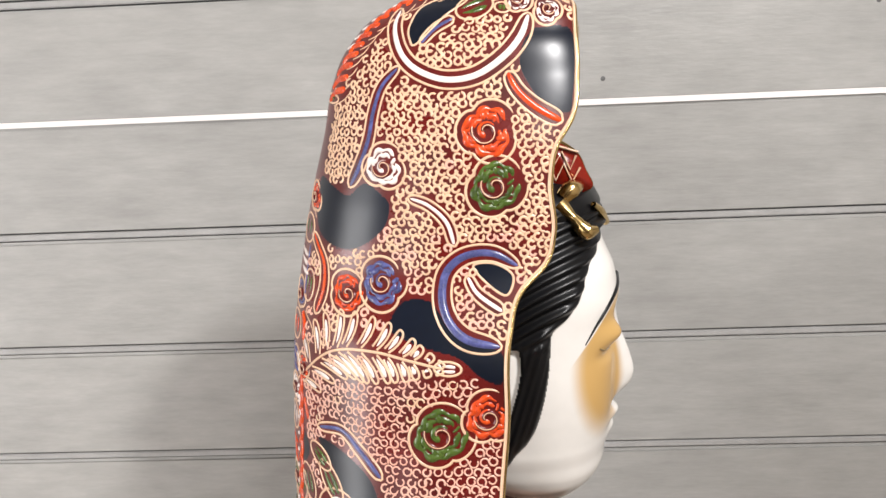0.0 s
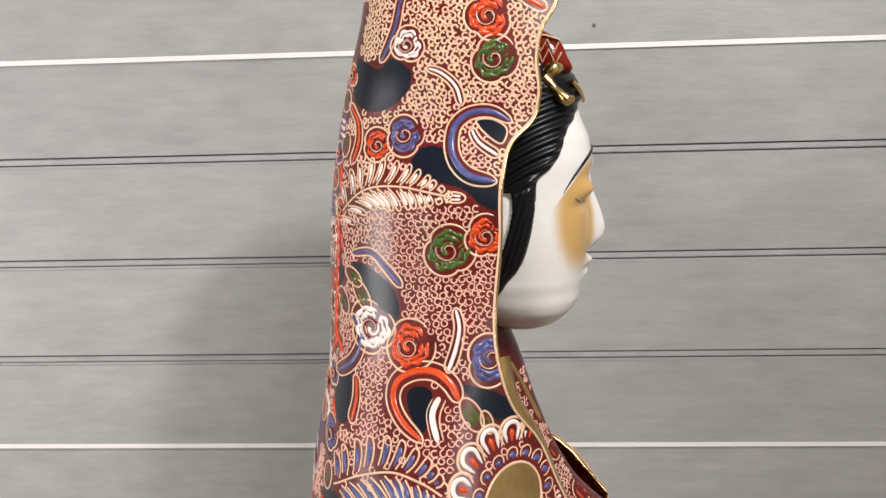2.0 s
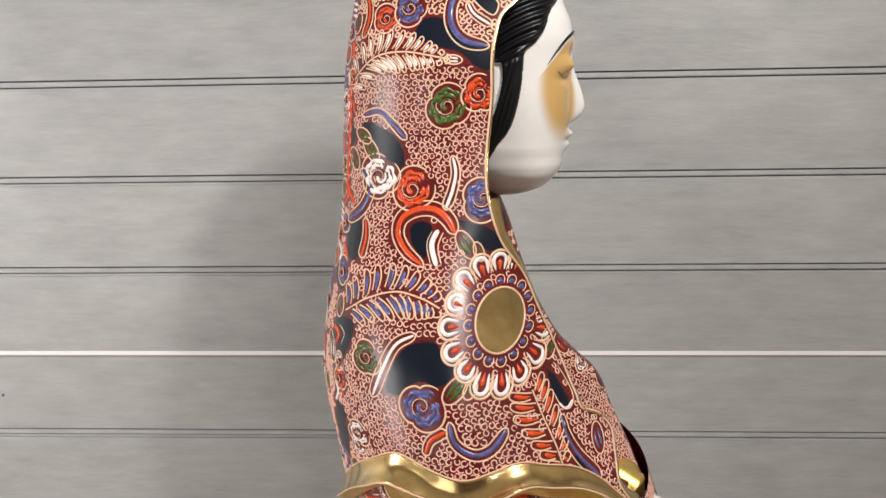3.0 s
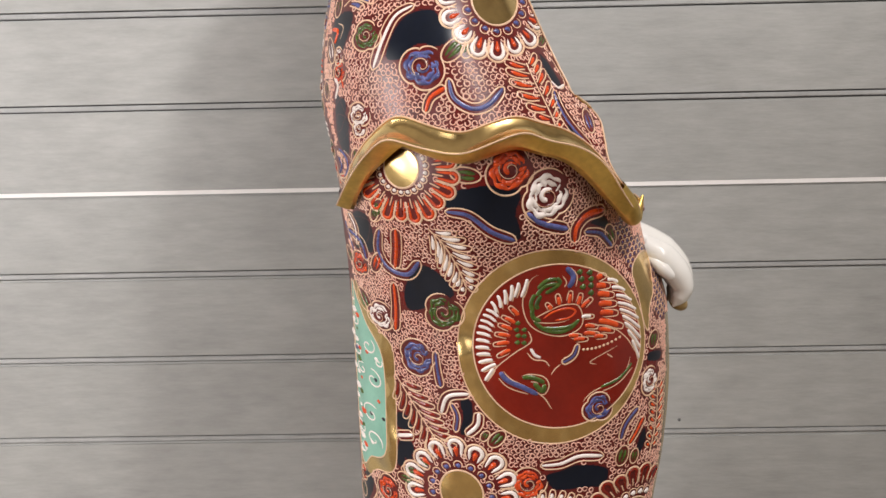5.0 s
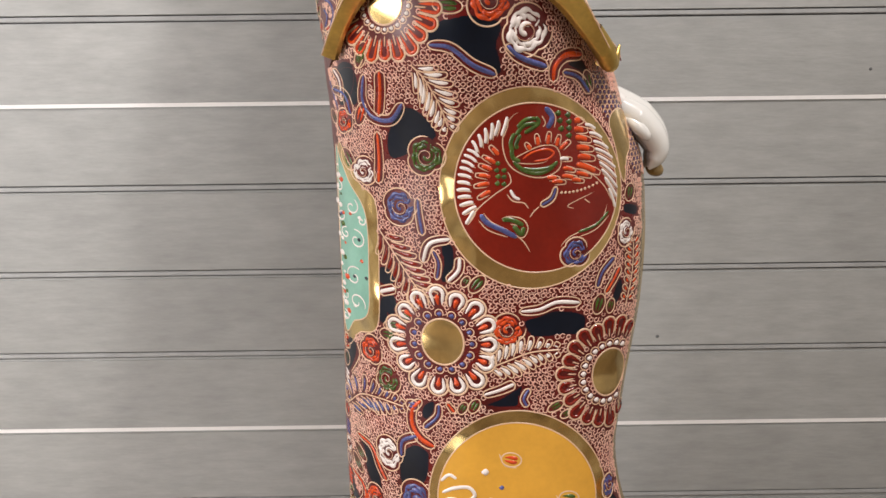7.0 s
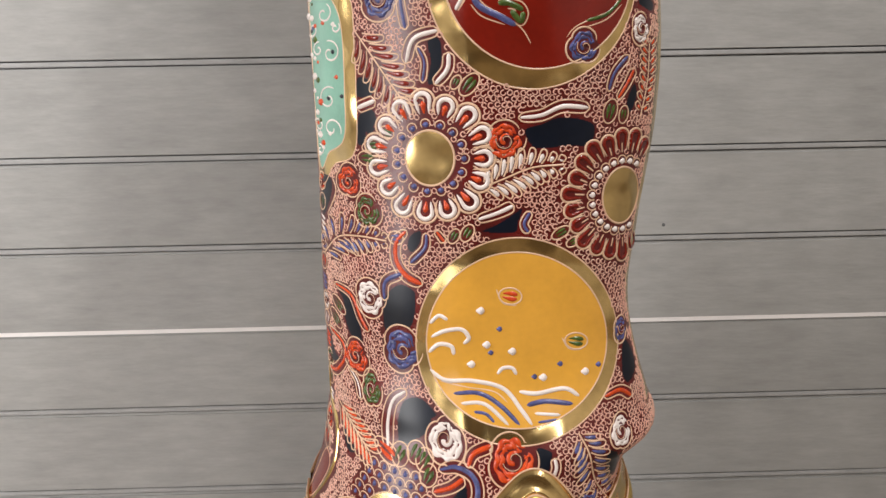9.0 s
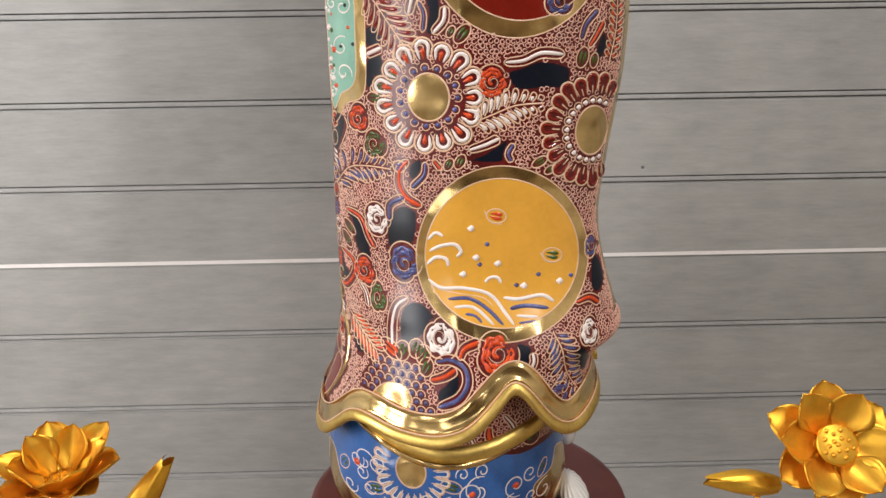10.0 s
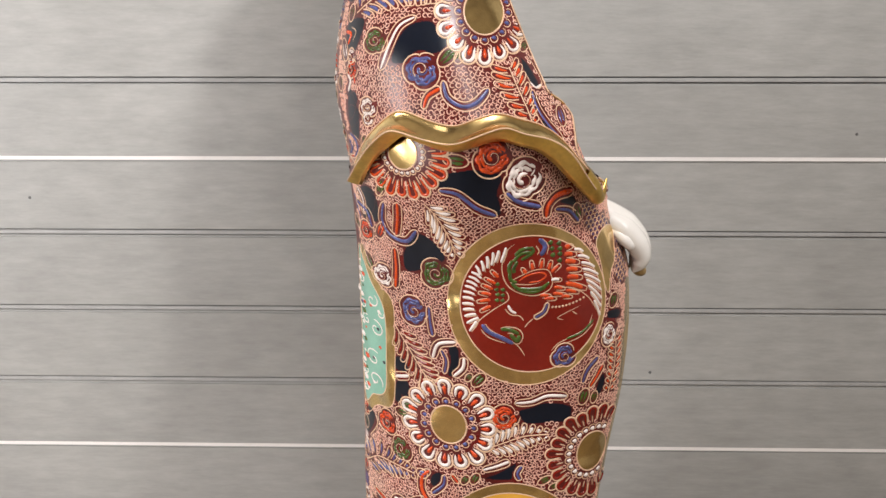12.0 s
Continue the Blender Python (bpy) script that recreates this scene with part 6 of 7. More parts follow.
# base
patch("pot", [(-0.1248, -1.0011), (-0.1144, -0.99), (-0.1056, -1.009), (-0.0844, -1.0154), (-0.056, -1.0138), (-0.0652, -1.023), (-0.1077, -1.0714), (-0.124, -1.0439)], "gold", "cream")
patch("pot", [(0.1146, -0.9983), (0.1021, -0.9818), (0.0954, -0.9954), (0.0759, -1.0009), (0.0811, -1.0345), (0.1112, -1.0633), (0.1189, -1.0411)], "gold", "cream")
rosette("pot", -0.0368, -0.9703, 0.0134, 0.0145, 0.0345, 15, "white", None, None, -195, 15, 1, 'gold')
curl("pot", -0.0216, -0.9971, 0.0078, "white", 1.3, 1, 775)
curl("pot", 0.0271, -0.9698, 0.0072, "white", 1.3, 1, 862)
curl("pot", 0.0519, -1.0093, 0.0085, "white", 1.3, 1, 905)
curl("pot", 0.0734, -1.0072, 0.0069, "white", 1.3, 1, 940)
curl("pot", -0.0763, -0.9986, 0.0075, "white", 1.3, 1, 680)
curl("pot", -0.0834, -0.9868, 0.0070, "white", 1.3, 1, 668)
curl("pot", 0.0092, -0.9713, 0.0066, "white", 1.3, 1, 830)
curl("pot", 0.0173, -0.99, 0.0122, "white", 1.3, 1, 845)
curl("pot", -0.0697, -0.9734, 0.0091, "white", 1.3, 1, 690)
curl("pot", 0.0577, -0.9905, 0.0124, "white", 1.3, 1, 915)
curl("pot", 0.0372, -1.0062, 0.0124, "white", 1.3, 1, 880)
curl("pot", -0.0884, -0.9772, 0.0082, "white", 1.3, 1, 660)
curl("pot", 0.0719, -0.9848, 0.0080, "white", 1.3, 1, 938)
curl("pot", -0.0957, -1.0065, 0.0083, "white", 1.3, 1, 650)
curl("pot", -0.0078, -1.0045, 0.0089, "white", 1.3, 1, 800)
curl("pot", -0.0646, -1.0085, 0.0080, "white", 1.3, 1, 700)
leaf("pot", -0.0702, -0.9956, 0.0172, 0.0092, 20, "green")
leaf("pot", -0.001, -0.9819, 0.0177, 0.0089, -20, "green")
leaf("pot", -0.1021, -0.9902, 0.0144, 0.0072, 60, "green")
leaf("pot", 0.0852, -0.9874, 0.0140, 0.0070, 60, "green")
dot("pot", 0.0173, -0.99, 0.0033, "orange")
dot("pot", 0.0577, -0.9905, 0.0034, "orange")
dot("pot", -0.0884, -0.98, 0.0035, "orange")
dot("pot", -0.0646, -1.0085, 0.0034, "orange")
curl("pot", 0.0229, -0.9877, 0.0144, "white", 1.2, -1, 845)
curl("pot", 0.0561, -1.0109, 0.0136, "white", 1.2, -1, 868)
curl("pot", -0.0807, -0.9757, 0.0116, "white", 1.2, -1, 795)
curl("pot", -0.0011, -1.0027, 0.0122, "white", 1.2, -1, 872)
curl("pot", -0.0128, -0.9616, 0.0077, "white", 1.2, -1, 800)
curl("pot", 0.0868, -1.0095, 0.0106, "white", 1.2, -1, 840)
# under skirt
ribbon("under", [(0.0196, -0.9299), (0.0168, -0.9392), (0.0218, -0.9526)], 0.0044, "white")
ribbon("under", [(0.033, -0.9308), (0.0341, -0.943), (0.0444, -0.9556)], 0.0067, "orange")
ribbon("under", [(0.0465, -0.9209), (0.0558, -0.9347), (0.0584, -0.9519)], 0.0050, "white")
leaf("under", 0.0716, -0.9464, 0.0250, 0.0147, -60, "green")
stroke("under", [(-0.0491, -0.9478), (-0.0406, -0.9499), (-0.0237, -0.9488)], 0.0056, "blue")


# ---- statue: bodies ----
def beads(layer, keep, z0, z1, pitch=0.0047):
    """Small curled dots of enamel that cover the free ground."""
    rng = np.random.default_rng(5)
    spots = []
    for row, z in enumerate(np.arange(z0, z1, pitch * 0.88)):
        x0, x1 = float(glide(LAYERS[layer], 1, z)) + 0.0012, float(glide(LAYERS[layer], 2, z)) - 0.001
        x = np.linspace(x0, x1, 900)
        run = np.concatenate(([0], np.cumsum(np.hypot(np.diff(x), np.diff(near(layer, x, np.full(900, z)))))))
        at = np.arange((row % 2) * pitch / 2, run[-1], pitch)
        xs = np.interp(at, run, x)
        spots.append(np.column_stack((xs, np.full(len(xs), z))))
    q = np.vstack(spots) + rng.normal(0, pitch * 0.07, (sum(map(len, spots)), 2))
    i, j = ((q[:, 0] - GX0) / CELL).astype(int), ((q[:, 1] - GZ0) / CELL).astype(int)
    lo, hi = glide(LAYERS[layer], 1, q[:, 1]), glide(LAYERS[layer], 2, q[:, 1])
    side = (q[:, 0] - lo) / (hi - lo)
    margin = {"cape": 0.055, "robe": 0.035}.get(layer, 0.004)
    q = q[~BUSY[layer][j, i] & keep(q[:, 0], q[:, 1]) & (side > margin) & (side < 1 - margin / 3)]
    p, n = lay(layer, q)
    up = np.cross(n, np.tile((1.0, 0, 0), (len(q), 1)))
    up /= np.linalg.norm(up, axis=1)[:, None]
    right = np.cross(up, n)
    size = pitch * rng.uniform(0.36, 0.43, len(q))
    thick = np.where(q[:, 1] > -0.09, 0.00070, 0.00050) * rng.uniform(0.85, 1.2, len(q))
    start = rng.normal(math.radians(60), 1.0, len(q))
    ang = start[:, None] + np.linspace(0, 1, 9)[None] * np.radians(rng.uniform(265, 365, len(q)))[:, None]
    c, s = np.cos(ang), np.sin(ang)
    wind = rng.choice((-1, 1), len(q))[:, None]
    rows = []
    for rad, lift in ((1.0, -0.0001), (0.0, 0.00060), (-1.0, -0.0001)):
        rr = size[:, None] * (1 + 0.17 * np.linspace(-1, 1, 9) * wind) + (thick * rad)[:, None]
        rows.append(p[:, None] + right[:, None] * (rr * c)[..., None] + up[:, None] * (rr * s)[..., None] + n[:, None] * lift)
    v = np.stack(rows, 2).reshape(len(q), -1, 3)
    f = np.array([(k * 3 + m, k * 3 + m + 1, k * 3 + m + 4, k * 3 + m + 3) for k in range(8) for m in range(2)])
    faces = (f[None] + (np.arange(len(q)) * 27)[:, None, None]).reshape(-1, 4)
    tone = np.where(q[:, 1] + rng.normal(0, 0.03, len(q)) > -0.075, SLOTS.index("cream"), SLOTS.index("pink"))
    add(pile_of(layer), v.reshape(-1, 3), faces, np.repeat(tone, 16))


def shell(layer, z0, z1, step, ground, keep=None, inset=0.0, fine=320, coarse=70, paint=True):
    """The skin of a layer as a fine grid; keep cuts its edges."""
    zs = np.arange(z1, z0 - step / 2, -step)
    t = LAYERS[layer]
    rows = []
    for z in zs:
        x0, x1, yn, nb, nf = (float(glide(t, k, z)) for k in range(1, 6))
        xm, a, b = (x0 + x1) / 2, (x1 - x0) / 2 - inset, YC - yn - inset
        th = np.linspace(0, math.pi, 3001)
        c, s = np.cos(th), np.sin(th)
        n = np.where(c > 0, nf, nb)
        x, y = xm + a * np.sign(c) * np.abs(c) ** (2 / n), -b * np.maximum(s, 0) ** (2 / n)
        run = np.concatenate(([0], np.cumsum(np.hypot(np.diff(x), np.diff(y)))))
        g = np.linspace(0, run[-1], fine + 1)
        h = np.linspace(run[-1], 0, coarse + 1)[1:-1]
        rows.append(np.column_stack((np.concatenate((np.interp(g, run, x), np.interp(h, run, x))), np.concatenate((YC + np.interp(g, run, y), YC - np.interp(h, run, y))), np.full(fine + coarse, z))))
    v = np.array(rows)
    nz, nx = v.shape[:2]
    i, j = np.meshgrid(np.arange(nz - 1), np.arange(nx), indexing="ij")
    k = (j + 1) % nx
    f = np.stack((i * nx + j, (i + 1) * nx + j, (i + 1) * nx + k, i * nx + k), -1).reshape(-1, 4)
    mid = v.reshape(-1, 3)[f].mean(1)
    gi, gj = np.clip(((mid[:, 0] - GX0) / CELL).astype(int), 0, GNX - 1), np.clip(((mid[:, 2] - GZ0) / CELL).astype(int), 0, GNZ - 1)
    m = FILL[layer][gj, gi].copy() if paint else np.full(len(f), -1)
    m[m < 0] = SLOTS.index(ground)
    if keep is not None:
        ok = keep(mid[:, 0], mid[:, 2])
        f, m = f[ok], m[ok]
    if layer == "cape":
        # gold lining of the far half, which shows inside the front opening
        c = v.reshape(-1, 3)[f].mean(1)
        far = (c[:, 1] > YC) & (c[:, 2] < -0.19) & (c[:, 0] > glide(EDGE, 1, c[:, 2]) - 0.06)
        f, m, c = f[~far], m[~far], c[~far]
        m = np.where((c[:, 1] > YC) & (c[:, 0] > 0.03) & (c[:, 2] < -0.24), SLOTS.index("gold"), m)
    add(pile_of(layer), v, f, m)


def both(verts, faces, mat, pile="statue"):
    """A mesh and its mirror image on the far side."""
    verts = np.asarray(verts, float).reshape(-1, 3)
    add(pile, verts, faces, mat)
    far = verts.copy()
    far[:, 1] = 2 * YC - far[:, 1]
    add(pile, far, np.asarray(faces)[:, ::-1], mat)


def sweep(path, outs, downs, section, mat, pile="statue", mirror=True):
    """A band with the given section (out, down) along a path."""
    v = np.stack([path + outs * o + downs * d for o, d in section], 1)
    k, n = len(section), len(path)
    f = [(i * k + j, i * k + (j + 1) % k, (i + 1) * k + (j + 1) % k, (i + 1) * k + j) for i in range(n - 1) for j in range(k)]
    if mirror:
        both(v, f, mat, pile)
    else:
        add(pile, v, f, mat)


def hem_band(layer, x0, x1, line, section, n=160, wave=None, split=0):
    x = np.linspace(x0, x1, n)
    q = np.column_stack((x, line(x)))
    p, nn = lay(layer, q)
    t = np.gradient(p, axis=0)
    t /= np.linalg.norm(t, axis=1)[:, None]
    down = np.cross(nn, t)
    down *= np.sign(-down[:, 2])[:, None]
    # even out the turns so that the band does not pinch at the crests
    g = np.exp(-(np.linspace(-2, 2, 41) ** 2))
    g /= g.sum()
    down = 0.55 * down + np.array((0, 0, -0.45))
    for v in (nn, down):
        for k in range(3):
            v[:, k] = np.convolve(np.pad(v[:, k], 20, mode="edge"), g, "valid")
        v /= np.linalg.norm(v, axis=1)[:, None]
    if wave is not None:
        nn = nn * wave(x)[:, None]
    # a bright flat border above, a satin roll below it
    if split:
        sweep(p, nn, down, section[:split + 1] + [(-0.003, 0.0)], "gold")
    sweep(p, nn, down, section[split:], "satin")
    return p, nn, down


def ellipsoid(c, r, mat, turn=(0, 0, 0), nu=20, nv=12, pile="statue"):
    u, v = np.meshgrid(np.linspace(0, math.tau, nu, endpoint=False), np.linspace(0.02, math.pi - 0.02, nv), indexing="ij")
    p = np.stack((r[0] * np.cos(u) * np.sin(v), r[1] * np.sin(u) * np.sin(v), r[2] * np.cos(v)), -1).reshape(-1, 3)
    p = p @ np.array(Euler([radians(a) for a in turn]).to_matrix()).T + np.array(c)
    f = [(i * nv + j, i * nv + j + 1, ((i + 1) % nu) * nv + j + 1, ((i + 1) % nu) * nv + j) for i in range(nu) for j in range(nv - 1)]
    add(pile, p, f, mat)


def cape_keep(x, z):
    return (x < glide(EDGE, 1, z)) & (z > cape_hem(x) - 0.004)


def robe_keep(x, z):
    return (z > robe_hem(x)) & ((z < cape_hem(x) + 0.012) | (z < -0.42))


shell("cape", -0.425, 0.0705, 0.001, "maroon", cape_keep)
shell("cape", -0.425, 0.064, 0.004, "ochre", lambda x, z: cape_keep(x + 0.001, z), 0.0035, 90, 40, False)
shell("torso", -0.46, -0.195, 0.002, "maroon", None, 0, 180, 60)
beads("torso", lambda x, z: z < -0.235, -0.45, -0.20, 0.0042)
shell("robe", -0.985, -0.335, 0.001, "maroon", lambda x, z: robe_keep(x, z) & ~((x > 0.106) & (z > -0.428)))
shell("robe", -0.985, -0.80, 0.004, "gold", robe_keep, 0.004, 90, 60, False)
shell("under", -0.965, -0.85, 0.002, "maroon", None, 0, 180, 50)
beads("cape", lambda x, z: (x < glide(EDGE, 1, z) - 0.002) & (z > cape_hem(x) + 0.001), -0.42, -0.088)
beads("cape", lambda x, z: x < glide(EDGE, 1, z) - 0.002, -0.085, 0.069, 0.0043)
beads("robe", lambda x, z: (z > robe_hem(x) + 0.013) & (z < cape_hem(x)), -0.98, -0.345, 0.0044)
beads("under", lambda x, z: z < robe_hem(x) + 0.006, -0.955, -0.87)

# cream-gold rim of the hood's opening
z = np.linspace(0.062, -0.415, 260)
q = np.column_stack((np.minimum(glide(EDGE, 1, z), glide(CAPE, 2, z) - 0.0012), z))
p, nn = lay("cape", q)
t = np.gradient(p, axis=0)
t /= np.linalg.norm(t, axis=1)[:, None]
fore = np.cross(nn, t)
fore *= np.sign(fore[:, 0])[:, None]
ring = [(0.0009 * math.cos(a), 0.0010 * math.sin(a)) for a in np.linspace(0, math.tau, 8, endpoint=False)]
sweep(p, nn, fore, ring, "gold", mirror=False)
sweep(p + nn * 0.0005 - fore * 0.0010, nn, fore, [(0.0008 * math.cos(a), 0.0008 * math.sin(a)) for a in np.linspace(0, math.tau, 6, endpoint=False)], "cream", mirror=False)

# olive-gold lining that shows along the opening below the chin
lower_part = z < -0.195
sweep((p - nn * 0.002)[lower_part], nn[lower_part], fore[lower_part], [(0.0, -0.002), (0.0008, 0.0), (0.0002, 0.005), (-0.0015, 0.0085), (-0.003, 0.0075), (-0.003, -0.002)], "gold", mirror=False)
# gold hem of the mantle
lip = [(-0.002, -0.009), (0.0012, -0.0089), (0.0018, -0.007), (0.0028, -0.004), (0.0046, -0.0010), (0.0072, 0.0016), (0.0100, 0.0036), (0.0116, 0.0046), (0.0121, 0.0055), (0.0113, 0.0064), (0.0090, 0.0076), (0.0056, 0.0092), (0.0020, 0.0108), (-0.003, 0.0115)]
p, nn, down = hem_band("cape", -0.098, 0.106, cape_hem, lip, split=8, wave=lambda x: 1 + 0.25 * np.sin(x * 95 + 0.5) - 0.25 * np.clip((x - 0.03) / 0.06, 0, 1))
for out, low in ((0.0013, -0.0090), (0.0121, 0.0055)):
    sweep(p + nn * out + down * low, nn, down, [(0.0006 * math.cos(a), 0.0006 * math.sin(a)) for a in np.linspace(0, math.tau, 6, endpoint=False)], "cream")
lower = [(-0.002, -0.015), (0.0008, -0.015), (0.0012, -0.008), (0.0019, -0.003), (0.0030, 0.0), (0.0056, 0.0030), (0.0078, 0.0070), (0.0088, 0.0105), (0.0082, 0.0130), (0.0060, 0.0142), (0.003, 0.0130), (-0.003, 0.004)]
fine_ring = [(0.0008 * math.cos(a), 0.0008 * math.sin(a)) for a in np.linspace(0, math.tau, 6, endpoint=False)]
p, nn, down = hem_band("robe", -0.131, 0.150, robe_hem, lower, split=5, wave=lambda x: 1 + 0.2 * np.sin(x * 70 + 1))
for out, low in ((0.0009, -0.015), (0.0056, 0.0030)):
    sweep(p + nn * out + down * low, nn, down, fine_ring, "cream")
hem_band("under", -0.1115, 0.1215, lambda x: -0.938 - 0.016 * np.cos((x + 0.0) * 22), [(-0.002, -0.007), (0.003, -0.007), (0.005, 0.0), (0.006, 0.006), (0.003, 0.009), (-0.003, 0.008)])

# head: a plain form with a nose ridge, covered by ribbed hair
HEAD = [
    (-0.026, 0.046, 0.040, 0.0, 0.0), (-0.040, 0.058, 0.046, 0.0, 0.0), (-0.0621, 0.0654, 0.050, 0.0, 0.0), (-0.0728, 0.0700, 0.052, 0.0, 0.0), (-0.0817, 0.0719, 0.053, 0.0, 0.0), (-0.089, 0.0732, 0.053, 0.0008, 0.0),
    (-0.100, 0.0715, 0.053, 0.0010, 0.0), (-0.111, 0.0706, 0.053, 0.0040, 0.0), (-0.1195, 0.0706, 0.053, 0.0072, 0.0), (-0.1273, 0.0706, 0.053, 0.0099, 0.0), (-0.1384, 0.0702, 0.0525, 0.0120, 0.0), (-0.1435, 0.0698, 0.052, 0.0104, 0.0),
    (-0.1476, 0.0693, 0.0516, 0.0062, 0.0005), (-0.1529, 0.0686, 0.0508, 0.0, 0.0010), (-0.1587, 0.0678, 0.050, 0.0, 0.0060), (-0.1622, 0.0672, 0.0495, 0.0, 0.0026), (-0.1665, 0.0665, 0.049, 0.0, 0.0046), (-0.1736, 0.0652, 0.047, 0.0, 0.0010),
    (-0.1832, 0.0635, 0.044, 0.0, 0.0010), (-0.1895, 0.0600, 0.040, 0.0, 0.0006), (-0.1930, 0.0570, 0.036, 0.0, 0.0), (-0.2000, 0.0467, 0.027, 0.0, 0.0), (-0.2035, 0.034, 0.019, 0.0, 0.0), (-0.2055, 0.018, 0.011, 0.0, 0.0),
]
HAIR = spline([(0.020, -0.030), (0.050, -0.031), (0.062, -0.040), (0.0665, -0.050), (0.0605, -0.0530), (0.0573, -0.0602), (0.0513, -0.0695), (0.0479, -0.0806), (0.0417, -0.0902), (0.0335, -0.0975), (0.0320, -0.108), (0.0309, -0.1199), (0.0282, -0.1348), (0.0232, -0.1503), (0.0148, -0.1621), (0.002, -0.172), (-0.02, -0.12), (-0.01, -0.05)], True, 8)
EAR = spline([(0.0, -0.100), (0.0127, -0.1032), (0.0169, -0.1035), (0.0187, -0.1080), (0.0187, -0.1174), (0.016, -0.1305), (0.011, -0.144), (0.0, -0.150)], True, 8)


def depth_in(poly, x, z):
    """How deep inside an outline each place lies; 0 outside."""
    d = np.full(len(x), 9.0)
    for (x0, z0), (x1, z1) in zip(poly, np.roll(poly, -1, axis=0)):
        dx, dz = x1 - x0, z1 - z0
        s = np.clip(((x - x0) * dx + (z - z0) * dz) / (dx * dx + dz * dz + 1e-12), 0, 1)
        d = np.minimum(d, np.hypot(x - x0 - s * dx, z - z0 - s * dz))
    return np.where(inside(poly, x, z), d, 0.0)


zs = np.arange(-0.026, -0.2053, -0.0006)
th = np.concatenate((np.linspace(-math.pi, 0, 330, endpoint=False), np.linspace(0, math.pi, 90, endpoint=False)))
rows, dark = [], []
for z in zs:
    xf, hw, nose, lip_out = (float(glide(HEAD, k, z)) for k in (1, 2, 3, 4))
    xb = -0.03 + 22 * max(0.0, -0.163 - z) ** 2
    xm = 0.4 * xf + 0.6 * xb + 0.01
    c, s = np.cos(th), np.sin(th)
    a = np.where(c > 0, xf - xm, xm - xb)
    x, y = xm + a * np.sign(c) * np.abs(c) ** (2 / 2.25), YC + hw * np.sign(s) * np.abs(s) ** (2 / 2.25)
    side = np.abs(y - YC)
    x = x + np.where(c > 0, nose * np.exp(-((side / 0.0085) ** 2)) + lip_out * np.exp(-((side / 0.013) ** 2)), 0)
    # closed lid and the hollow above and below it
    x = x + np.where(c > 0, 0.0058 * np.exp(-(((side - 0.025) / 0.012) ** 2) - ((z + 0.1065) / 0.0060) ** 2), 0)
    x = x - np.where(c > 0, 0.0035 * np.exp(-(((side - 0.016) / 0.008) ** 2) - ((z + 0.104) / 0.012) ** 2) + 0.0024 * np.exp(-(((side - 0.027) / 0.011) ** 2) - ((z + 0.1165) / 0.004) ** 2), 0)
    zz = np.full(len(x), z)
    hair = depth_in(HAIR, x, zz)
    ear = depth_in(EAR, x, zz)
    lock = np.clip((-0.098 - z) / 0.01, 0, 1)
    rib = (1 - lock) * 0.0012 * np.sin((z * 0.95 - x * 0.45 + 6 * (x - 0.03) ** 2) * 1000) + lock * 0.0003 * np.sin((x * 0.9 - z * 0.25) * 1900)
    rise = np.sqrt(np.clip(hair / 0.006, 0, 1)) * (0.0050 + rib) * (1 - np.clip(ear / 0.003, 0, 1)) + 0.003 * np.sqrt(np.clip(ear / 0.006, 0, 1))
    dark.append((hair > 0) & (ear <= 0.0012))
    rows.append(np.column_stack((x + rise * c, y + rise * s, zz)))
v = np.array(rows)
dark = np.array(dark)
nz, nx = v.shape[:2]
i, j = np.meshgrid(np.arange(nz - 1), np.arange(nx), indexing="ij")
k = (j + 1) % nx
f = np.stack((i * nx + j, (i + 1) * nx + j, (i + 1) * nx + k, i * nx + k), -1).reshape(-1, 4)
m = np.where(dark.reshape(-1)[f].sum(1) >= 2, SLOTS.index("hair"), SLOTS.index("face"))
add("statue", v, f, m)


def on_face(pts):
    """Places on the near side of the head at the flat places given."""
    out = []
    for x, z in pts:
        row = v[int(np.clip(np.argmin(np.abs(zs - z)), 0, nz - 1))]
        half = row[165:330]
        out.append((x, float(np.interp(x, half[:, 0], half[:, 1])), z))
    return np.array(out)


def cord(path, radii, mat, n=8, pile="statue"):
    """A round cord through 3D places."""
    path = np.asarray(path, float)
    t = np.gradient(path, axis=0)
    t /= np.linalg.norm(t, axis=1)[:, None]
    a = np.cross(t, (0.0, 1.0, 0.02))
    a /= np.linalg.norm(a, axis=1)[:, None]
    b = np.cross(t, a)
    r = np.broadcast_to(radii, len(path))[:, None]
    rings = np.stack([path + r * (a * math.cos(q) + b * math.sin(q)) for q in np.linspace(0, math.tau, n, endpoint=False)], 1)
    f = [(i * n + j, i * n + (j + 1) % n, (i + 1) * n + (j + 1) % n, (i + 1) * n + j) for i in range(len(path) - 1) for j in range(n)]
    add(pile, rings, f, mat)


cord(on_face(spline([(0.0725, -0.0810), (0.0643, -0.0883), (0.0564, -0.0976), (0.0500, -0.1068)], n=8)), np.concatenate((np.linspace(0.0014, 0.0011, 13), np.linspace(0.0011, 0.0003, 12))), "hair", 6)
cord(on_face(spline([(0.0580, -0.1110), (0.0640, -0.1148), (0.0700, -0.1120)], n=6)), 0.0005, "ochre", 6)
ellipsoid((0.030, YC, -0.041), (0.034, 0.050, 0.018), "hair")
ellipsoid((0.146, YC - 0.03, -0.872), (0.008, 0.016, 0.009), "gold")
# neck
ellipsoid((-0.018, YC, -0.21), (0.026, 0.028, 0.04), "porcelain")
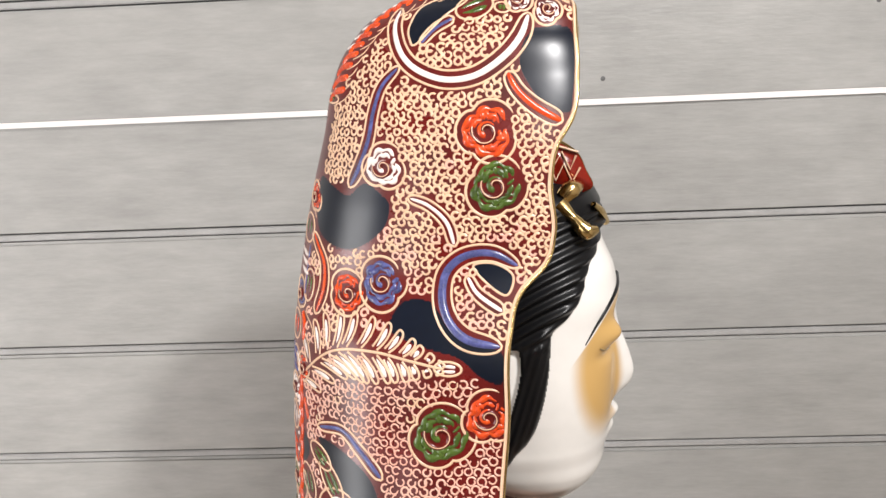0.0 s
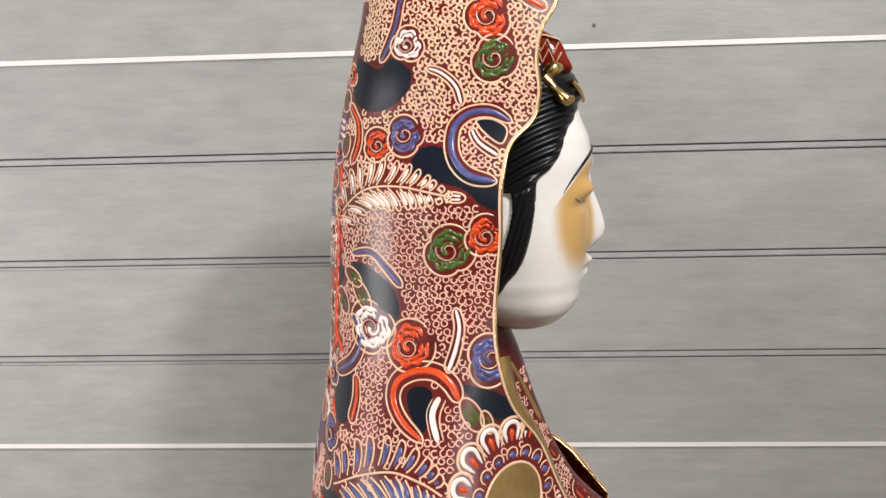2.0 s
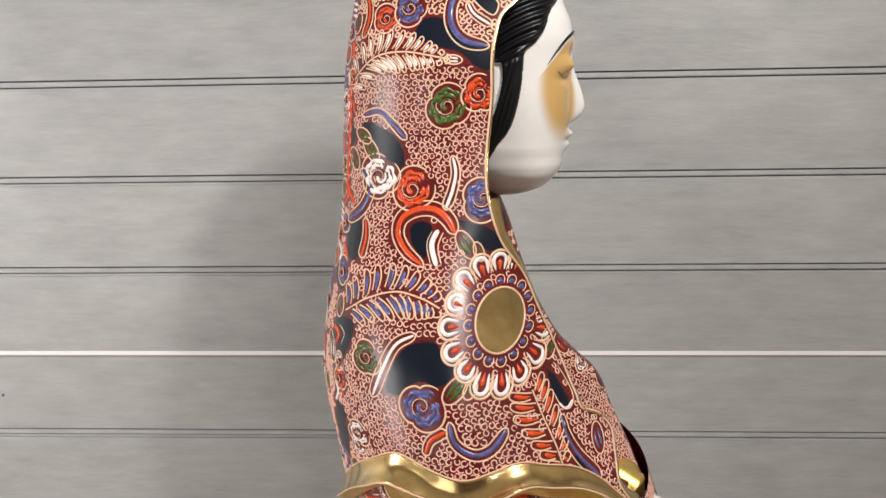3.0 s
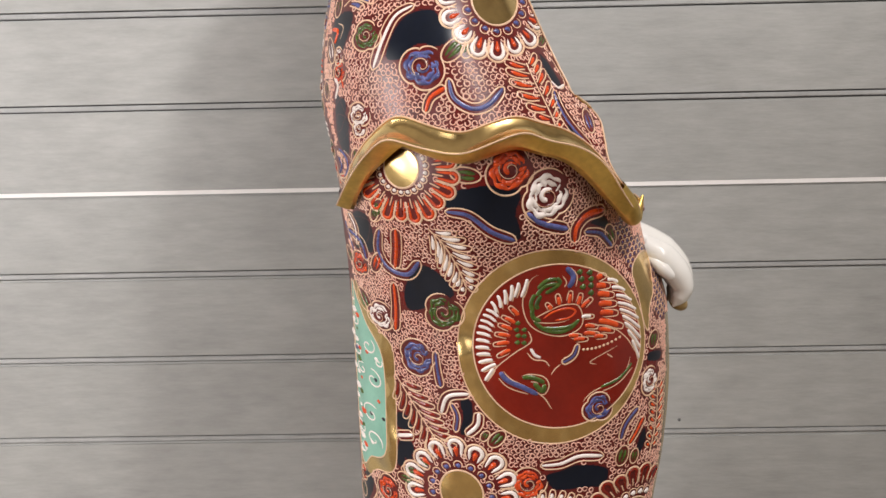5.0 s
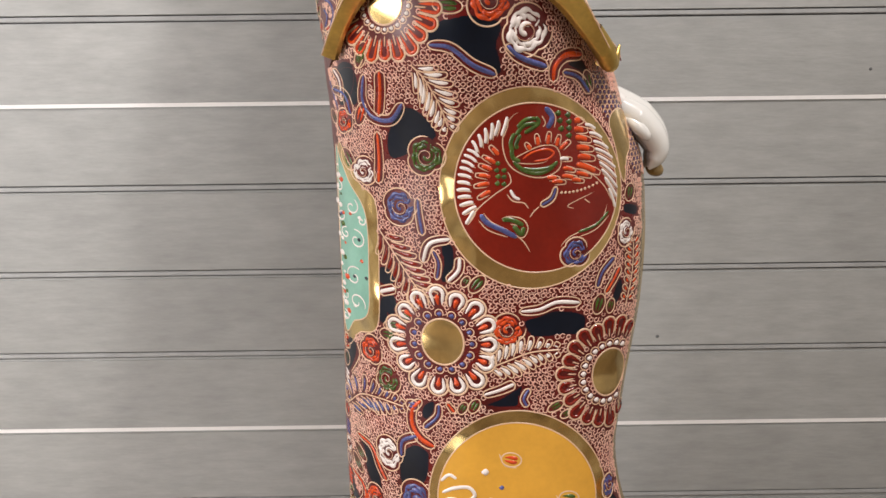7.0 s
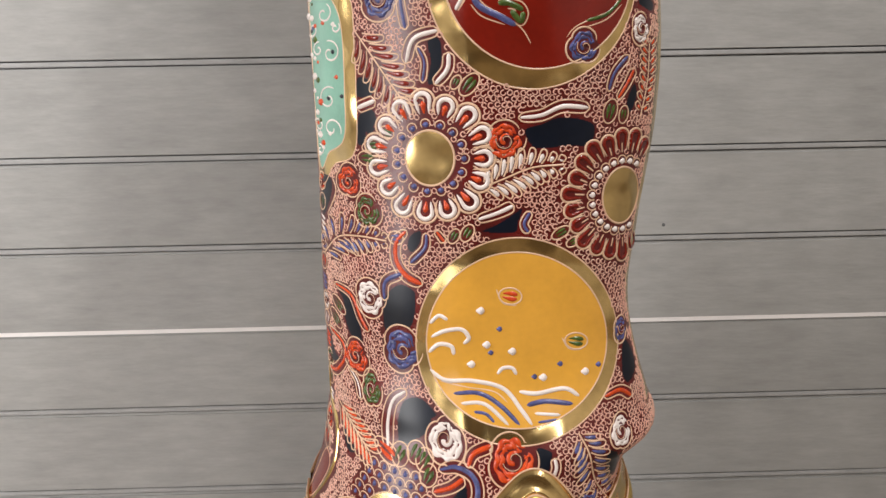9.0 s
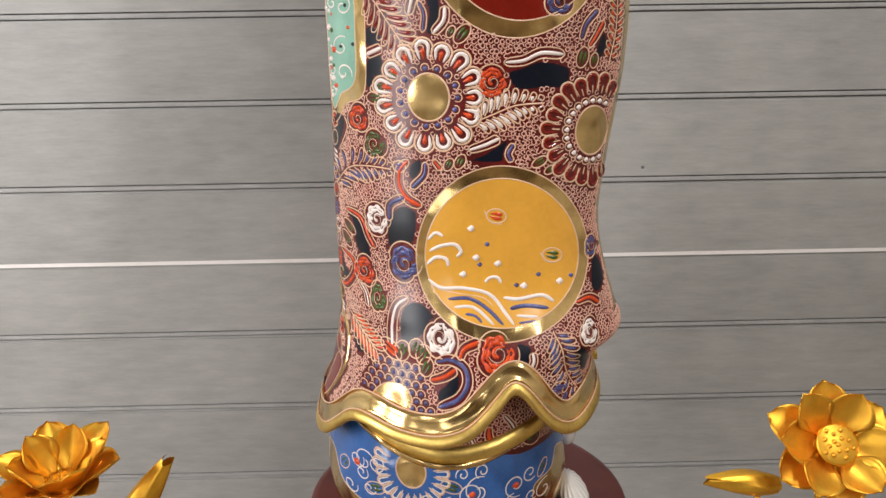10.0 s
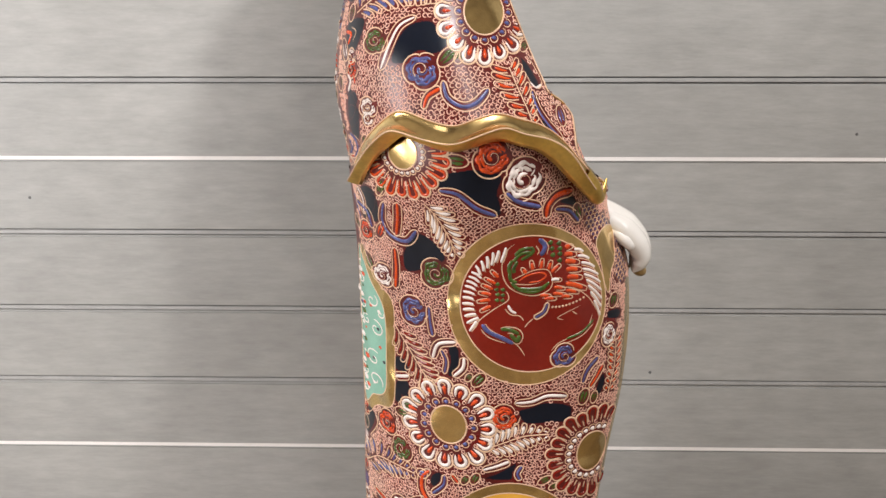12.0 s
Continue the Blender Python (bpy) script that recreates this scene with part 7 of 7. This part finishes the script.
# gold and red hair ornaments
for path, r in (([(0.038, -0.384, -0.036), (0.044, -0.386, -0.042), (0.049, -0.387, -0.048)], (0.0045, 0.0024, 0.0042)), ([(0.047, -0.388, -0.046), (0.051, -0.388, -0.049), (0.056, -0.386, -0.0485)], (0.0035, 0.0042, 0.0018)), ([(0.056, -0.374, -0.038), (0.0605, -0.366, -0.043), (0.0645, -0.356, -0.050)], (0.0014, 0.0024, 0.0022)), ([(0.040, -0.380, -0.034), (0.0445, -0.378, -0.030), (0.049, -0.372, -0.029)], (0.004, 0.0048, 0.003))):
    cord(spline(path, n=6), np.interp(np.linspace(0, 2, 13), (0, 1, 2), r), "gold", 10)
crest = np.array([(0.030, -0.0065), (0.047, -0.012), (0.053, -0.022), (0.055, -0.031), (0.034, -0.033)])
for y0, y1, grow, mat in ((YC - 0.030, YC + 0.030, 1.0, "red"), (YC - 0.022, YC + 0.022, 1.12, "gold")):
    c = crest.mean(0)
    ringp = spline(c + (crest - c) * grow, True, 5)
    n = len(ringp)
    vv = np.vstack([np.column_stack((ringp[:, 0] + sh, np.full(n, yy), ringp[:, 1])) for yy, sh in ((y0, 0), (y1, 0))] + [np.tile((c[0], y0 - 0.001, c[1]), (n, 1)), np.tile((c[0], y1 + 0.001, c[1]), (n, 1))])
    ff = [(q, (q + 1) % n, n + (q + 1) % n, n + q) for q in range(n)] + [(2 * n + q, 2 * n + (q + 1) % n, (q + 1) % n, q) for q in range(n)] + [(n + q, n + (q + 1) % n, 3 * n + (q + 1) % n, 3 * n + q) for q in range(n)]
    add("statue", vv, ff, mat)
for zig in ([(0.034, -0.011), (0.037, -0.019), (0.041, -0.012), (0.045, -0.021), (0.048, -0.014)], [(0.035, -0.018), (0.038, -0.026), (0.042, -0.018), (0.046, -0.027), (0.050, -0.020)], [(0.031, -0.0085), (0.040, -0.0095), (0.049, -0.0125)]):
    cord([(x, YC - 0.0312, z) for x, z in zig], 0.0006, "cream", 6)
ellipsoid((0.047, YC, 0.046), (0.0065, 0.018, 0.012), "gold")
# the white raised hand that shows at the front, with its gold bangle
HAND = [(0.118, -0.384, -0.448), (0.138, -0.387, -0.4585), (0.153, -0.389, -0.4685), (0.1655, -0.390, -0.481), (0.172, -0.389, -0.494), (0.170, -0.388, -0.504), (0.165, -0.387, -0.512)]
path = spline(HAND, n=7)
cord(path, np.interp(np.linspace(0, 6, len(path)), range(7), (0.0130, 0.0145, 0.0158, 0.0135, 0.0102, 0.0070, 0.0015)), "porcelain", 24)
for dy in (-0.009, 0.010):
    path = spline([(x - 0.001, y + dy, z - 0.001) for x, y, z in HAND[1:]], n=8)
    cord(path, np.interp(np.linspace(0, 5, len(path)), range(6), (0.010, 0.0125, 0.0112, 0.0090, 0.0066, 0.001)), "porcelain", 18)
path = spline([(0.140, -0.401, -0.468), (0.152, -0.407, -0.478), (0.1615, -0.406, -0.4875)], n=6)
cord(path, np.interp(np.linspace(0, 2, len(path)), (0, 1, 1.7, 2), (0.0050, 0.0060, 0.0045, 0.001)), "porcelain", 12)
ellipsoid((0.173, -0.380, -0.514), (0.0080, 0.010, 0.0065), "ochre", (0, 30, 0))
# gold cuff round the wrist
path = spline([(0.100, -0.382, -0.424), (0.112, -0.385, -0.431), (0.122, -0.388, -0.438)], n=8)
cord(path, np.interp(np.linspace(0, 2, len(path)), (0, 1.5, 1.8, 2), (0.0115, 0.0140, 0.0150, 0.0125)), "satin", 24)
ellipsoid((0.110, -0.372, -0.438), (0.022, 0.034, 0.018), "satin")
# turned-up tip of the mantle's gold hem
path = spline([(0.098, -0.476, -0.404), (0.1075, -0.470, -0.4165), (0.1150, -0.460, -0.4270), (0.1205, -0.452, -0.4225), (0.1245, -0.448, -0.4125)], n=7)
cord(path, np.interp(np.linspace(0, 4, len(path)), range(5), (0.0080, 0.0085, 0.0066, 0.0036, 0.0008)), "satin", 16)


def make_mesh(name, pile):
    p = PILES[pile]
    v, f, m = np.vstack(p["v"]), np.vstack(p["f"]), np.concatenate(p["m"])
    me = bpy.data.meshes.new(name)
    me.vertices.add(len(v))
    me.vertices.foreach_set("co", v.ravel())
    me.loops.add(len(f) * 4)
    me.loops.foreach_set("vertex_index", f.ravel())
    me.polygons.add(len(f))
    me.polygons.foreach_set("loop_start", np.arange(len(f)) * 4)
    me.polygons.foreach_set("material_index", m)
    me.polygons.foreach_set("use_smooth", np.ones(len(f), bool))
    for k in SLOTS:
        me.materials.append(MAT[k])
    me.update(calc_edges=True)
    me.validate()
    ob = new(name, me)
    ob.location = (0, 0, Z0)
    return ob


tagged(make_mesh("statue", "statue"), "tall glazed ceramic robed statue with raised enamel flowers and gold hems", "statue")

# ---- ceramic base ----
shell("pot", -1.072, -0.942, 0.001, "cobalt", None, 0, 260, 70)
for line, r in ((lambda x: -0.950 - 0.014 * np.cos((x + 0.0) * 22), 0.004),):
    x = np.linspace(-0.110, 0.107, 120)
    p, nn = lay("pot", np.column_stack((x, line(x))))
    ring = [(r * math.cos(a) * 0.8, r * math.sin(a)) for a in np.linspace(0, math.tau, 8, endpoint=False)]
    sweep(p, nn, np.tile((0, 0, -1.0), (len(p), 1)), ring, "gold", "base")
base = tagged(new("ceramic_plinth"), "blue and gold glazed ceramic base on the lacquered stand", "plinth")
base.location = (0, 0, Z0)
body = make_mesh("body", "base")
body.location = (0, 0, 0)
body.parent = base
# white fluted rock at its front
u, v = np.meshgrid(np.linspace(0, math.tau, 120, endpoint=False), np.linspace(0.03, math.pi - 0.03, 18), indexing="ij")
ridges = 1 + 0.16 * np.abs(np.sin(9 * u)) * np.sin(v)
p = np.stack((0.127 + 0.014 * ridges * np.cos(u) * np.sin(v) - 0.35 * 0.017 * np.cos(v), -0.385 + 0.030 * ridges * np.sin(u) * np.sin(v), -1.056 + 0.017 * np.cos(v)), -1)
add("wave", p, [(i * 18 + j, i * 18 + j + 1, ((i + 1) % 120) * 18 + j + 1, ((i + 1) % 120) * 18 + j) for i in range(120) for j in range(17)], "porcelain")
rock = make_mesh("fluted_rock", "wave")
rock.location = (0, 0, 0)
rock.parent = base
tagged(rock, "white fluted porcelain rock")
ellipsoid((0.124, -0.36, -1.000), (0.010, 0.012, 0.016), "porcelain", pile="knob")
knob = make_mesh("knob", "knob")
knob.location = (0, 0, 0)
knob.parent = base
tagged(knob, "white porcelain knob")


# ---- golden lotus ornaments ----
def petal_mesh(length, width, cup, tip):
    """A cupped, pointed metal petal, 0.6 mm thick, from the origin along +x."""
    nu, nv = 16, 8
    bm = bmesh.new()
    sheets = []
    for lift in (0.0, -0.0006):
        rows = []
        for i in range(nu + 1):
            s = i / nu
            neck = min(1.0, s / 0.5)
            half = width / 2 * (0.34 + 0.66 * neck * neck * (3 - 2 * neck))
            if s > 0.58:
                k = (s - 0.58) / 0.42
                half *= 0.72 * math.sqrt(max(0.0, 1 - k * k)) + 0.28 * (1 - k)
            half = max(half, width * 0.012)
            row = []
            for j in range(nv + 1):
                v = 2 * j / nv - 1
                z = cup * (v * v) * half / width * 2 + cup * 0.9 * s * s - tip * max(0, s - 0.75) * length 
                row.append(bm.verts.new((length * (s + 0.05 * s * s * (1 - v * v)), v * half, z + lift)))
            rows.append(row)
        sheets.append(rows)
    top, low = sheets
    for i in range(nu):
        for j in range(nv):
            bm.faces.new((top[i][j], top[i + 1][j], top[i + 1][j + 1], top[i][j + 1]))
            bm.faces.new((low[i][j], low[i][j + 1], low[i + 1][j + 1], low[i + 1][j]))
    for i in range(nu):
        for j in (0, nv):
            bm.faces.new((top[i][j], low[i][j], low[i + 1][j], top[i + 1][j]))
    for j in range(nv):
        for i in (0, nu):
            bm.faces.new((top[i][j], top[i][j + 1], low[i][j + 1], low[i][j]))
    bmesh.ops.recalc_face_normals(bm, faces=bm.faces)
    return bm


def rod(bm, pts, radii, n=12):
    """A round rod along points, with its own radius at each."""
    rings = []
    pts = [Vector(p) for p in pts]
    for k, (p, r) in enumerate(zip(pts, radii)):
        d = (pts[min(k + 1, len(pts) - 1)] - pts[max(k - 1, 0)]).normalized()
        q = d.to_track_quat("Z", "Y").to_matrix()
        rings.append([bm.verts.new(p + q @ Vector((r * math.cos(a * math.tau / n), r * math.sin(a * math.tau / n), 0))) for a in range(n)])
    for a, b in zip(rings, rings[1:]):
        for k in range(n):
            bm.faces.new((a[k], a[(k + 1) % n], b[(k + 1) % n], b[k]))
    bm.faces.new(rings[0][::-1])
    bm.faces.new(rings[-1])


def furled(bm, a, b, r, seed):
    """A rolled-up leaf with an uneven overlapping edge from a to b."""
    a, b = Vector(a), Vector(b)
    q = (b - a).to_track_quat("Z", "Y").to_matrix()
    n, m = 26, 34
    rng = random.Random(seed)
    wob = [rng.uniform(-0.12, 0.12) for _ in range(n + 1)]
    rows = []
    for i in range(n + 1):
        s = i / n
        rad = r * (0.25 + 1.0 * math.sin(math.pi * min(1, s * 0.8 + 0.1)) ** 0.8) * (1 - 0.45 * s)
        row = []
        for j in range(m + 1):
            ang = (j / m) * (math.tau * 1.22) + 0.8 * s
            k = rad * (1 - 0.22 * j / m) * (1 + 0.06 * math.sin(5 * ang + 6 * s))
            z = (b - a).length * (s + 0.05 * math.sin(ang * 1.3 + 1) * s + 0.06 * wob[i] * (j / m))
            row.append(bm.verts.new(a + q @ Vector((k * math.cos(ang), k * math.sin(ang), z))))
        rows.append(row)
    for i in range(n):
        for j in range(m):
            bm.faces.new((rows[i][j], rows[i + 1][j], rows[i + 1][j + 1], rows[i][j + 1]))


def lotus(centre, axis, size, rings, stem_foot, label, spin=0.0, hub=0.2, seed=1.0):
    thing = tagged(new("lotus_ornament"), label, "altar flower", "golden lotus ornaments")
    thing.location = (stem_foot[0], stem_foot[1], 0)
    off = Vector(centre) - Vector((stem_foot[0], stem_foot[1], 0))
    turn = Vector(axis).to_track_quat("Z", "Y").to_matrix().to_4x4()
    rng = random.Random(3)
    for count, tilt, length, width, cup, shift in rings:
        shared = [petal_mesh(length * size, width * size, cup * size, 0.25), petal_mesh(length * size * 0.96, width * size * 1.05, cup * size * 1.25, 0.05)]
        data = []
        for k in range(count):
            if k < 2:
                ob = part("petal", shared[k], LEAF_GOLD, thing)
                data.append(ob.data)
            else:
                ob = new("petal", data[k % 2])
                ob.parent = thing
            a = 360 * (k + shift) / count + spin + rng.uniform(-5, 5)
            ob.matrix_local = Matrix.Translation(off) @ turn @ pose(0, 0, 0, 0, 0, a) @ pose(hub * size, 0, 0, 0, -tilt + rng.uniform(-5, 5), 0)
    # cup and seed head
    bm = bmesh.new()
    lathe(bm, [(0.06 * size, -0.10 * size), (0.24 * size, -0.06 * size), (0.36 * size, 0.03 * size), (0.345 * size, 0.035 * size), (0.22 * size, -0.03 * size)], 28)
    ob = part("cup", bm, LEAF_GOLD, thing)
    ob.matrix_local = Matrix.Translation(off) @ turn
    bm = bmesh.new()
    lathe(bm, [(0.10 * size, -0.1 * size), (0.20 * size, 0.02 * size), (0.27 * size, 0.16 * size), (0.275 * size, 0.19 * size), (0.25 * size, 0.205 * size)], 32)
    for k in range(15):
        a, r = k * 2.4, size * 0.058 * math.sqrt(k)
        bmesh.ops.create_uvsphere(bm, u_segments=8, v_segments=6, radius=0.034 * size, matrix=Matrix.Translation((r * math.cos(a), r * math.sin(a), 0.205 * size)))
    ob = part("seed_head", bm, LEAF_GOLD, thing)
    ob.matrix_local = Matrix.Translation(off) @ turn @ Matrix.Scale(seed, 4)
    bm = bmesh.new()
    low = off + turn.to_3x3() @ Vector((0, 0, -0.08 * size))
    rod(bm, [(0, 0, 0), (0, 0, 0.004), (0, 0, 0.006), (0, 0, 0.3), low * 0.5 + Vector((0, 0, off.z * 0.42)), low], [0.03, 0.03, 0.004, 0.0026, 0.0026, 0.0028])
    part("stem", bm, LEAF_GOLD, thing)
    return thing, off


R1 = [(6, 46, 0.86, 0.70, 0.16, 0.0), (6, 27, 1.00, 0.76, 0.16, 0.5), (5, 16, 0.62, 0.60, 0.12, 0.2)]
left, off = lotus((-0.297, -0.580, Z0 - 0.918), (0.04, -0.26, 1.0), 0.041, R1, (-0.300, -0.570), "golden metal open lotus flower on a thin stem", 20, 0.30, 0.6)
bm = bmesh.new()
furled(bm, (0.040, 0.0, Z0 - 0.966), (0.080, 0.0, Z0 - 0.907), 0.012, 1)
bud = part("furled_leaf", bm, LEAF_GOLD, left, "rolled golden leaf")
bm = bmesh.new()
rod(bm, [(0.012, 0, 0.004), (0.03, 0, Z0 - 1.1), (0.041, 0, Z0 - 0.964)], [0.0022, 0.0022, 0.0022])
part("leaf_stem", bm, LEAF_GOLD, left)
R2 = [(6, 22, 0.90, 0.84, 0.13, 0.0), (6, 3, 0.98, 0.84, 0.10, 0.5)]
right, off = lotus((0.290, -0.575, Z0 - 0.905), (-0.03, -1.0, 0.66), 0.0395, R2, (0.289, -0.560), "golden metal lotus flower with round seed head on thin stem", 0, 0.30, 1.45)
bm = bmesh.new()
furled(bm, (-0.030, 0.0, Z0 - 0.947), (-0.088, 0.0, Z0 - 0.941), 0.011, 2)
part("furled_leaf", bm, LEAF_GOLD, right, "rolled golden leaf")
bm = bmesh.new()
rod(bm, [(-0.012, 0, 0.004), (-0.04, 0, Z0 - 1.1), (-0.046, 0, Z0 - 0.949)], [0.0022, 0.0022, 0.0022])
part("leaf_stem", bm, LEAF_GOLD, right)

# ---- siding boards ----
OFF = (0.0, 0.1104, 0.2283, 0.3444)
JOINTS = [Z0 - 0.455 * k - o for k in range(-4, 5) for o in OFF]
SPANS = [(-2.1, -0.0055), (0.0045, 2.1)]
levels = sorted(z for z in JOINTS if 0.02 < z < 2.68)
white = {round(Z0 - 0.455 * k, 4) for k in range(-4, 5)}
cuts = [0.0] + levels + [2.7]


def half_gap(z):
    return 0.0 if z in (0.0, 2.7) else (0.0028 if round(z, 4) in white else 0.0047)


boards = {}
for lo, hi in zip(cuts, cuts[1:]):
    a, b = lo + half_gap(lo), hi - half_gap(hi)
    for x0, x1 in SPANS:
        key = (round(b - a, 4), x0)
        if key not in boards:
            bm = bmesh.new()
            box(bm, x0, x1, 0.0, 0.008, 0.0, b - a)
            # a wide chamfer along the upper front edge
            top = [e for e in bm.edges if all(v.co.z > b - a - 1e-5 and v.co.y < 1e-5 for v in e.verts)]
            bmesh.ops.bevel(bm, geom=top, offset=0.0030, segments=2, affect="EDGES")
            low = [e for e in bm.edges if all(v.co.z < 1e-5 and v.co.y < 1e-5 for v in e.verts)]
            bmesh.ops.bevel(bm, geom=low, offset=0.0005, segments=1, affect="EDGES")
            ob = part("plank", bm, WALL, wall)
            for face in ob.data.polygons:
                face.use_smooth = False
            boards[key] = ob.data
        else:
            ob = new("plank", boards[key])
            ob.parent = wall
        ob.location = (0, 0, a)
for z in levels:
    is_white = round(z, 4) in white
    for x0, x1 in SPANS:
        key = ("seal" if is_white else "bead", x0)
        if key not in boards:
            bm = bmesh.new()
            h = 0.0027 if is_white else 0.0030
            box(bm, x0, x1, 0.0, 0.008, -h, h, 0.0 if is_white else 0.0010)
            ob = part("joint_seal" if is_white else "bead", bm, SEAL if is_white else BEAD, wall, "white joint strip" if is_white else "")
            for face in ob.data.polygons:
                face.use_smooth = False
            boards[key] = ob.data
        else:
            ob = new("joint_seal" if is_white else "bead", boards[key])
            ob.parent = wall
        ob.location = (0, 0, z)
bm = bmesh.new()
box(bm, -0.0053, 0.0043, -0.0015, 0.008, 0.0, 2.7)
part("joint_strip", bm, SEAL, wall, "white upright joint strip")

# nail heads and specks on the boards
nail = None
for x, z in ((0.118, 0.021), (0.287, -0.782), (0.556, -0.419), (-0.638, -0.514), (0.364, 0.080)):
    if nail is None:
        bm = bmesh.new()
        lathe(bm, [(0.0024, 0.0), (0.0021, 0.0006), (0.0008, 0.0009)], 12)
        ob = part("nail_head", bm, DARK, wall)
        nail = ob.data
    else:
        ob = new("nail_head", nail)
        ob.parent = wall
    ob.location, ob.rotation_euler = (x, 0.0002, z + Z0), (radians(90), 0, 0)
